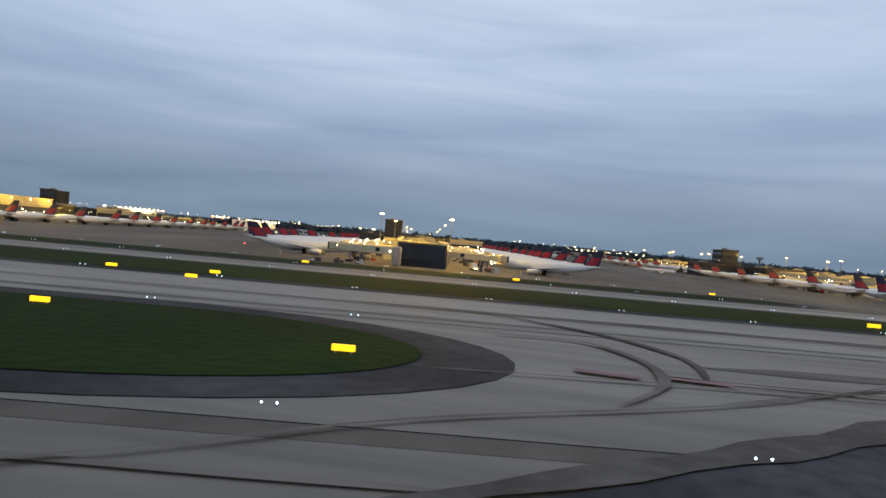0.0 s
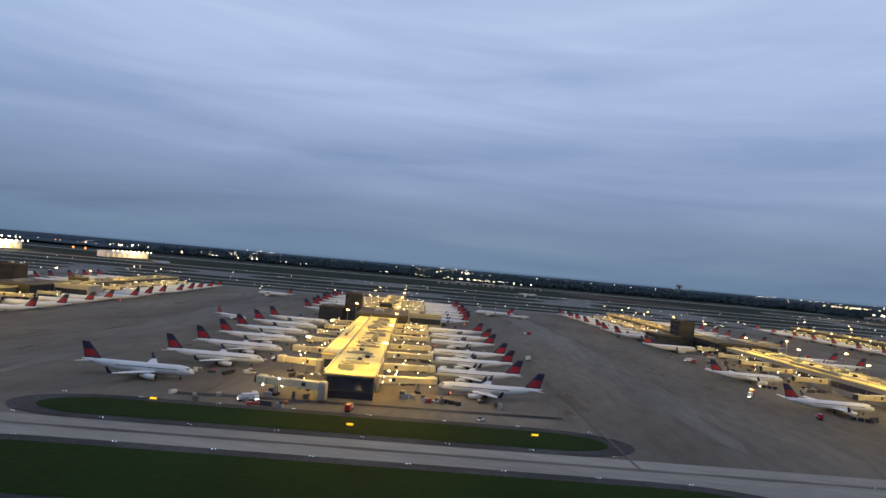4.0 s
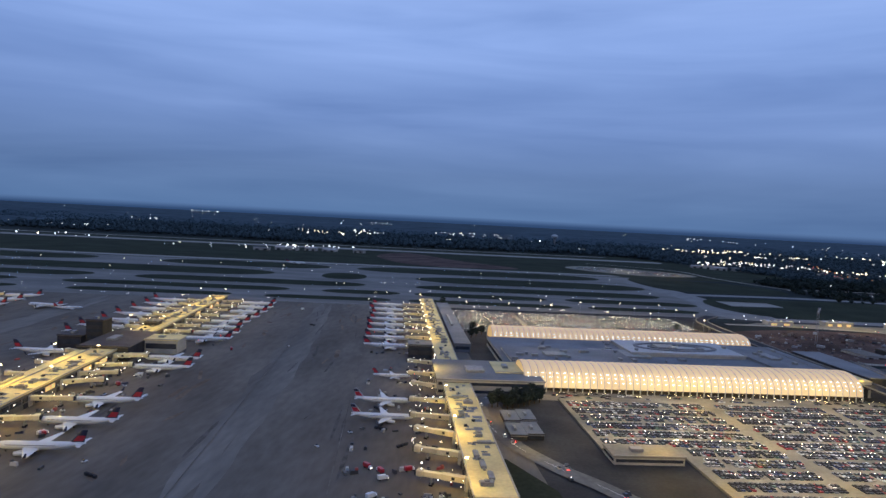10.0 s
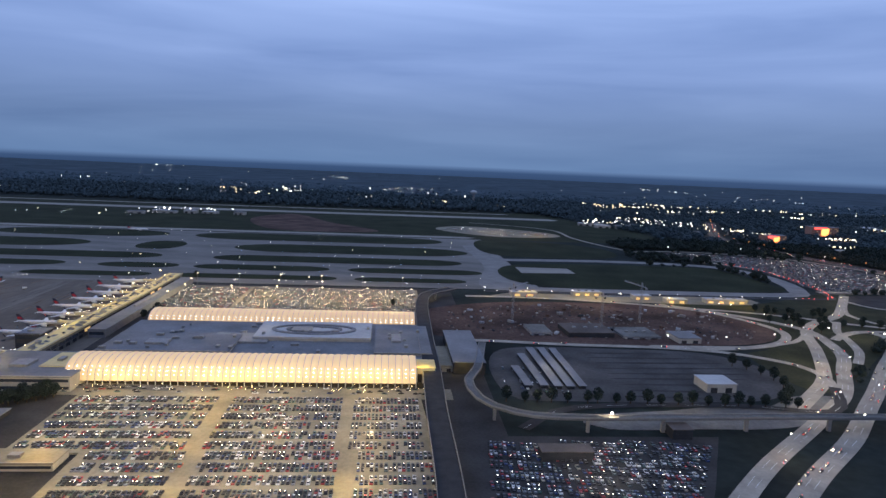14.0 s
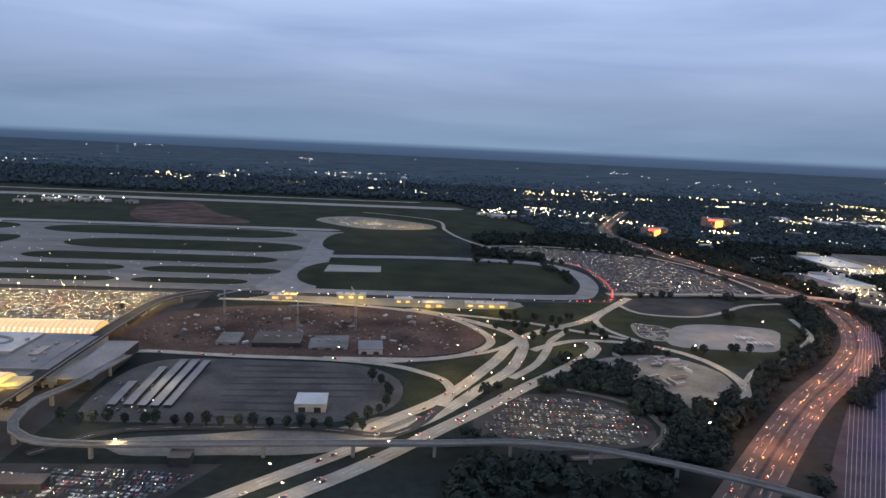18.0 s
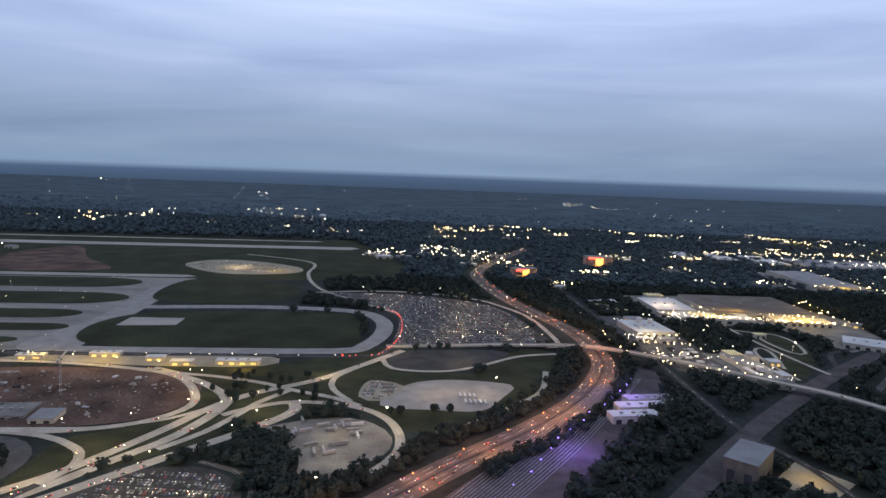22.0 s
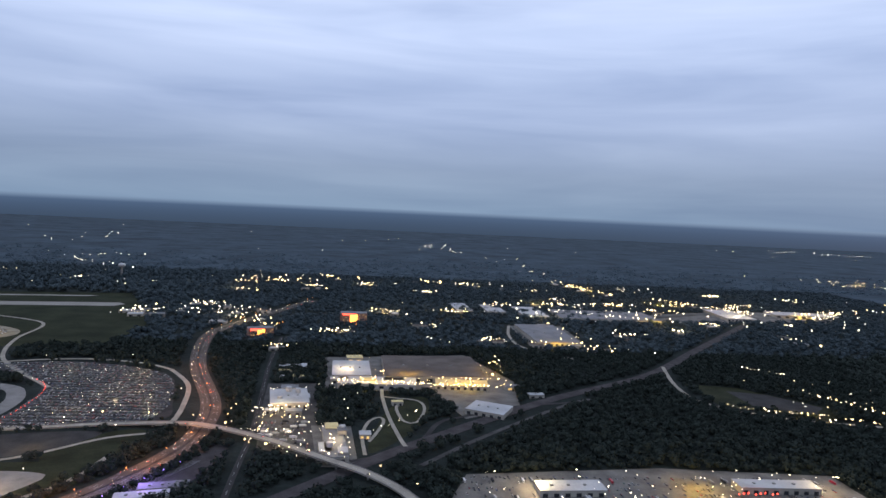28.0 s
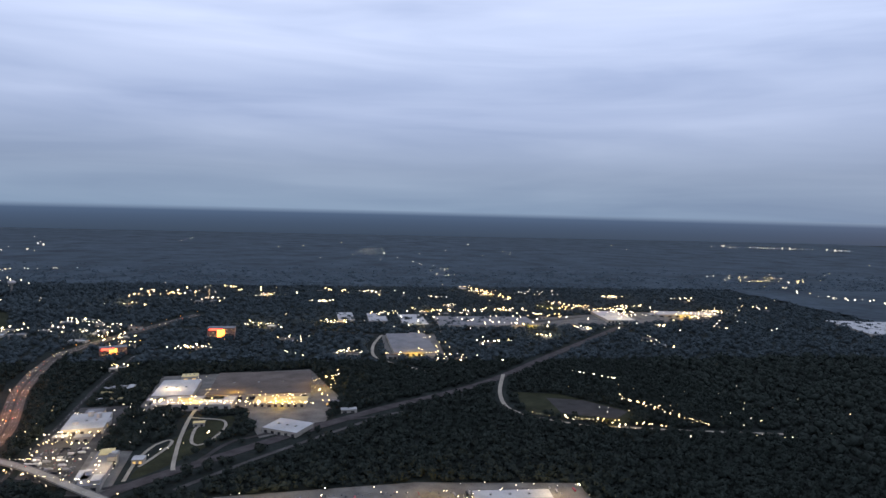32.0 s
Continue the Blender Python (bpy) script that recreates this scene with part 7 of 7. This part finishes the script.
def near_line(px, py, line, r):
    hit = np.zeros(px.shape, bool)
    box_ = (px > line[:, 0].min() - r) & (px < line[:, 0].max() + r) & (py > line[:, 1].min() - r) & (py < line[:, 1].max() + r)
    ix = np.nonzero(box_)[0]
    for x, y in line:
        hit[ix] |= (px[ix] - x) ** 2 + (py[ix] - y) ** 2 < r * r
    return hit


BUILT = [(o.matrix_basis.translation.x, o.matrix_basis.translation.y, max(o.children[0].dimensions.x, o.children[0].dimensions.y) * 0.62) for o in bpy.data.objects
         if o.parent is None and o.type == "EMPTY" and o.name.startswith(("hall", "low_building", "hotel", "storage"))]


def is_clear(px, py):
    hit = np.zeros(px.shape, bool)
    for poly in CLEAR_POLYS:
        hit |= in_poly(px, py, poly)
    for line, r in CLEAR_LINES:
        hit |= near_line(px, py, line, r)
    for x, y, r in BUILT:
        hit |= (px - x) ** 2 + (py - y) ** 2 < (r + 2) ** 2
    return hit


def clump(rs, leaves, fine, core=True):
    """One rough crown: a dark core with many ragged leaf clumps standing off it."""
    bm = bmesh.new()
    bmesh.ops.create_icosphere(bm, subdivisions=fine, radius=0.74)
    base = np.array([v.co[:] for v in bm.verts])
    tri = [[v.index for v in f.verts] for f in bm.faces]
    bm.free()
    base *= (1 + rs.uniform(-0.3, 0.25, len(base)))[:, None]
    verts, tri = (base.tolist(), tri) if core else ([], [])
    for k in range(leaves):
        d = rs.normal(size=3)
        d[2] = abs(d[2]) * 0.9 - 0.15
        d /= np.linalg.norm(d)
        c = d * rs.uniform(0.62, 1.12)
        n = d + rs.normal(size=3) * 0.55
        n /= np.linalg.norm(n)
        t = np.cross(n, rs.normal(size=3))
        t *= rs.uniform(0.16, 0.36) / np.linalg.norm(t)
        w = np.cross(n, t) * rs.uniform(0.6, 1.0)
        i = len(verts)
        verts += [(c - t - w * 0.4).tolist(), (c + w).tolist(), (c + t - w * 0.3).tolist(), (c - w + n * 0.08).tolist()]
        tri += [[i, i + 3, i + 2], [i, i + 2, i + 1]]
    return np.array(verts), np.array(tri)


def woods(name, xs, ys, step, size, leaves, label, seed, thin=0.0):
    rs = np.random.RandomState(seed)
    gx, gy = np.meshgrid(np.arange(xs[0], xs[1], step), np.arange(ys[0], ys[1], step))
    px, py = gx.ravel() + rs.uniform(-0.48, 0.48, gx.size) * step, gy.ravel() + rs.uniform(-0.48, 0.48, gx.size) * step
    if name == "further_woods":
        thin = 0.1 + 0.85 * (py - ys[0]) / (ys[1] - ys[0])
    keep = ~is_clear(px, py) & (rs.rand(px.size) > thin)
    return grown(name, px[keep], py[keep], size, leaves, label, rs)


def grown(name, px, py, size, leaves, label, rs):
    """Crowns at the given places, joined."""
    which = rs.randint(0, 6, len(px))
    vs, fs, count = [], [], 0
    for k in range(6):
        base, tri = clump(rs, leaves, 1)
        x, y = px[which == k], py[which == k]
        n, m = len(x), len(base)
        rad = size * rs.uniform(0.55, 1.4, n) ** 1.1
        high = rad * rs.uniform(0.65, 1.15, n)
        high *= 0.55 if name == "further_woods" else 0.75 if name == "mid_woods" else 1.0
        ang = rs.uniform(0, 6.28, n)
        c, s = np.cos(ang)[:, None], np.sin(ang)[:, None]
        bx, by, bz = base.T
        v = np.stack([x[:, None] + (bx * c - by * s) * rad[:, None], y[:, None] + (bx * s + by * c) * rad[:, None], high[:, None] * 0.9 + bz * high[:, None]], -1).reshape(-1, 3)
        vs.append(v)
        fs.append((tri[None] + (np.arange(n) * m)[:, None, None]).reshape(-1, 3) + count)
        count += len(v)
    v, f = np.concatenate(vs), np.concatenate(fs)
    me = bpy.data.meshes.new(name)
    me.vertices.add(len(v)), me.loops.add(f.size), me.polygons.add(len(f))
    me.vertices.foreach_set("co", v.ravel())
    me.loops.foreach_set("vertex_index", f.ravel())
    me.polygons.foreach_set("loop_start", np.arange(0, f.size, 3))
    me.polygons.foreach_set("loop_total", np.full(len(f), 3))
    me.update()
    # the farther the woods, the more haze their leaf colour holds
    me.materials.append(M["leaves"] if name in ("near_woods", "tree_belts", "edge_woods") else M["hazedfurther"] if name == "further_woods" else M["hazedwoods"])
    return tagged(new(name, me), label, "woods", kind="stuff")


woods("near_woods", (455, 1330), (170, 760), 5.2, 2.9, 44, "dense dark woods between roads and yards", 1)
def belt(line, offset, width, step, rs):
    """Places for trees in a strip beside a line."""
    res = []
    for q, s in zip(line, sides_of(line)):
        for k in range(int(width / step) + 1):
            for j in range(2):
                o = offset + k * step + rs.uniform(-1, 1)
                res.append((q.x + s.x * o + rs.uniform(-2.5, 2.5), q.y + s.y * o + rs.uniform(-2.5, 2.5)))
    return res


belt_rs = np.random.RandomState(12)
near_hwy = [q for q in hwy_line if 215 < q.y < 470]
BELTS = belt(near_hwy, -24, 11, 3.4, belt_rs) + belt([q for q in near_hwy if q.y > 300], 13, 6, 3.4, belt_rs)
BELTS += belt([q for q in hwy_line if 500 < q.y < 800], 13, 14, 4, belt_rs)
BELTS += belt(smooth_line([(503, 322), (512, 306), (524, 288), (530, 268)], 5), -9, 14, 3.4, belt_rs) + belt(smooth_line([(531, 258), (526, 238), (512, 224)], 5), -3, 8, 3.4, belt_rs)
BELTS += belt(smooth_line([(455, 268), (470, 281), (488, 290), (505, 290)], 5), -2, 4, 3.4, belt_rs)
ON_ROAD = [(line, r - 4.2) for line, r in CLEAR_LINES]
bx, by = np.array(BELTS).T
free = np.ones(bx.shape, bool)
for line, r in ON_ROAD:
    free &= ~near_line(bx, by, line, r)
grown("tree_belts", bx[free], by[free], 2.3, 44, "dark belts of trees beside the highway and ramps", belt_rs)
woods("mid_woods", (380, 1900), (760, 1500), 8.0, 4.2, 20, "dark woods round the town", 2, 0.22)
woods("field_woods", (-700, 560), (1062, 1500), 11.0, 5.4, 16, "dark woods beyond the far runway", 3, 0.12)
woods("edge_woods", (1330, 2100), (250, 760), 8.0, 4.5, 20, "dark woods east of the town", 4, 0.05)


woods("further_woods", (-1300, 2700), (1490, 2100), 13.0, 6.5, 12, "dark woods behind the town", 8)


def far_canopy(xs, ys, cell, seed):
    rs = np.random.RandomState(seed)
    gx, gy = np.meshgrid(np.arange(xs[0], xs[1], cell), np.arange(ys[0], ys[1], cell))
    hill = np.exp(-((gy - 2700) / 650.0) ** 2) * (0.5 + 0.3 * np.sin(gx / 310.0 + 1) + 0.2 * np.sin(gx / 140.0))
    z = 4.0 + 8.0 * np.clip(hill, 0, 1) + rs.uniform(-0.9, 0.9, gx.shape)
    x, y = gx + rs.uniform(-0.48, 0.48, gx.shape) * cell, gy + rs.uniform(-0.48, 0.48, gx.shape) * cell
    ny, nx = gx.shape
    i = np.arange(ny * nx).reshape(ny, nx)
    quads = np.stack([i[:-1, :-1], i[:-1, 1:], i[1:, 1:], i[1:, :-1]], -1).reshape(-1, 4)
    mx, my = x.ravel()[quads].mean(1), y.ravel()[quads].mean(1)
    quads = quads[~is_clear(mx, my) ]
    me = bpy.data.meshes.new("far_woods")
    me.from_pydata(np.stack([x.ravel(), y.ravel(), z.ravel()], -1).tolist(), [], quads.tolist())
    me.materials.append(M["hazedcanopy"])
    return tagged(new("far_woods", me), "far woods to the horizon, paled and blued as by haze", "woods", kind="stuff")


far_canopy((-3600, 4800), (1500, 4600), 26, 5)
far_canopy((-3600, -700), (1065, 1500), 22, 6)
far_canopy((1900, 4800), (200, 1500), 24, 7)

# ---- the wing of the aircraft that carries the camera, as it stands at one moment of the climb ----
WING_AT = pose(124.79, 11.31, 51.02, 0, 0, 4.307) @ pose(0, 0, 0, 90 - 1.752) @ pose(0, 0, 0, 0, 0, 2.897)
carrier = thing("aircraft_wing", WING_AT, "white airliner wing with a navy split winglet, in flight", "aircraft wing")


def plate(name, outline, thick, material, parent, label="", shift=0.0):
    """A slab with the outline (across, up, ahead), in its own plane, bevelled at the rim."""
    bm = bmesh.new()
    vs = [bm.verts.new((x, y, -z - shift)) for x, y, z in outline]
    f = bm.faces.new(vs)
    res = bmesh.ops.extrude_face_region(bm, geom=[f])
    bmesh.ops.translate(bm, verts=[v for v in res["geom"] if isinstance(v, bmesh.types.BMVert)], vec=(0, 0, -thick))
    bmesh.ops.recalc_face_normals(bm, faces=bm.faces[:])
    return part(name, bm, M[material], parent, label)


def rim(points):
    """Outline points at (right, up) slopes and a distance ahead."""
    return [(a * d, b * d, d) for a, b, d in points]


winglet = plate("winglet", rim([(-0.043, 0.368, 7.2), (0.019, 0.357, 7.2), (0.058, 0.306, 7.1), (0.103, 0.253, 7.0), (0.142, 0.218, 6.9), (0.169, 0.203, 6.8), (0.191, 0.198, 6.7),
                                (0.13, 0.172, 6.9), (0.09, 0.182, 7.0), (0.076, 0.191, 7.0), (0.054, 0.226, 7.05), (0.014, 0.302, 7.1), (-0.017, 0.357, 7.2)]), 0.06, "navy", carrier, "dark navy upper winglet")
plate("edge_strip", rim([(0.021, 0.357, 7.19), (0.06, 0.308, 7.09), (0.105, 0.255, 6.99), (0.144, 0.220, 6.89), (0.171, 0.205, 6.79), (0.193, 0.2, 6.69), (0.169, 0.2035, 6.79), (0.142, 0.2185, 6.89), (0.103, 0.2535, 6.99), (0.058, 0.3065, 7.09)]), 0.05, "skin", winglet)
plate("strake", rim([(0.09, 0.184, 7.0), (0.13, 0.174, 6.9), (0.103, 0.147, 6.9), (0.067, 0.116, 6.95), (0.03, 0.103, 7.0), (0.063, 0.147, 7.0)]), 0.05, "navy", carrier, "dark navy lower winglet blade")
plate("wing_skin", rim([(0.13, 0.172, 6.9), (0.191, 0.198, 6.7), (0.35, 0.197, 6.0), (0.55, 0.2, 5.3), (0.78, 0.205, 4.6), (0.78, 0.135, 4.3), (0.53, 0.14, 5.0), (0.36, 0.152, 5.7), (0.233, 0.157, 6.4)]), 0.12, "skin", carrier, "pale grey painted wing panel")
plate("aileron", rim([(0.27, 0.172, 6.0), (0.42, 0.162, 5.4), (0.57, 0.158, 4.95), (0.57, 0.1525, 4.9), (0.42, 0.157, 5.35), (0.27, 0.168, 5.95)]), 0.02, "darkwall", carrier, "dark gap before the aileron", -0.35)
plate("flap", rim([(0.515, 0.128, 4.8), (0.56, 0.146, 4.8), (0.8, 0.14, 4.2), (0.8, 0.098, 4.1), (0.545, 0.098, 4.6)]), 0.08, "skin", carrier, "pale extended flap", -0.25)
plate("flap_gap", rim([(0.545, 0.1255, 4.5), (0.57, 0.128, 4.5), (0.8, 0.117, 4.0), (0.8, 0.113, 4.0)]), 0.02, "darkwall", carrier, "", -0.15)
bm = tube(bmesh.new(), [((0.0, 0, 0), 0.02, 0.05), ((0.12, 0, 0.04), 0.07, 0.07), ((0.5, 0, 0.2), 0.12, 0.16), ((1.0, 0, 0.38), 0.13, 0.2)], 10)
part("flap_track_fairing", bm, M["steel"], carrier, "grey flap track fairing", at=Matrix.Translation((2.45, 0.0, -4.2)) @ Matrix.Rotation(radians(-90), 4, "X") @ Matrix.Rotation(radians(180), 4, "Z") @ Matrix.Rotation(radians(180), 4, "Z"))
bm = bmesh.new()
bmesh.ops.create_icosphere(bm, subdivisions=2, radius=0.05, matrix=Matrix.Translation((0.101 * 6.85, 0.175 * 6.85, -6.85)))
part("tip_light", bm, M["warm_light"], carrier, "bright yellow wingtip light")
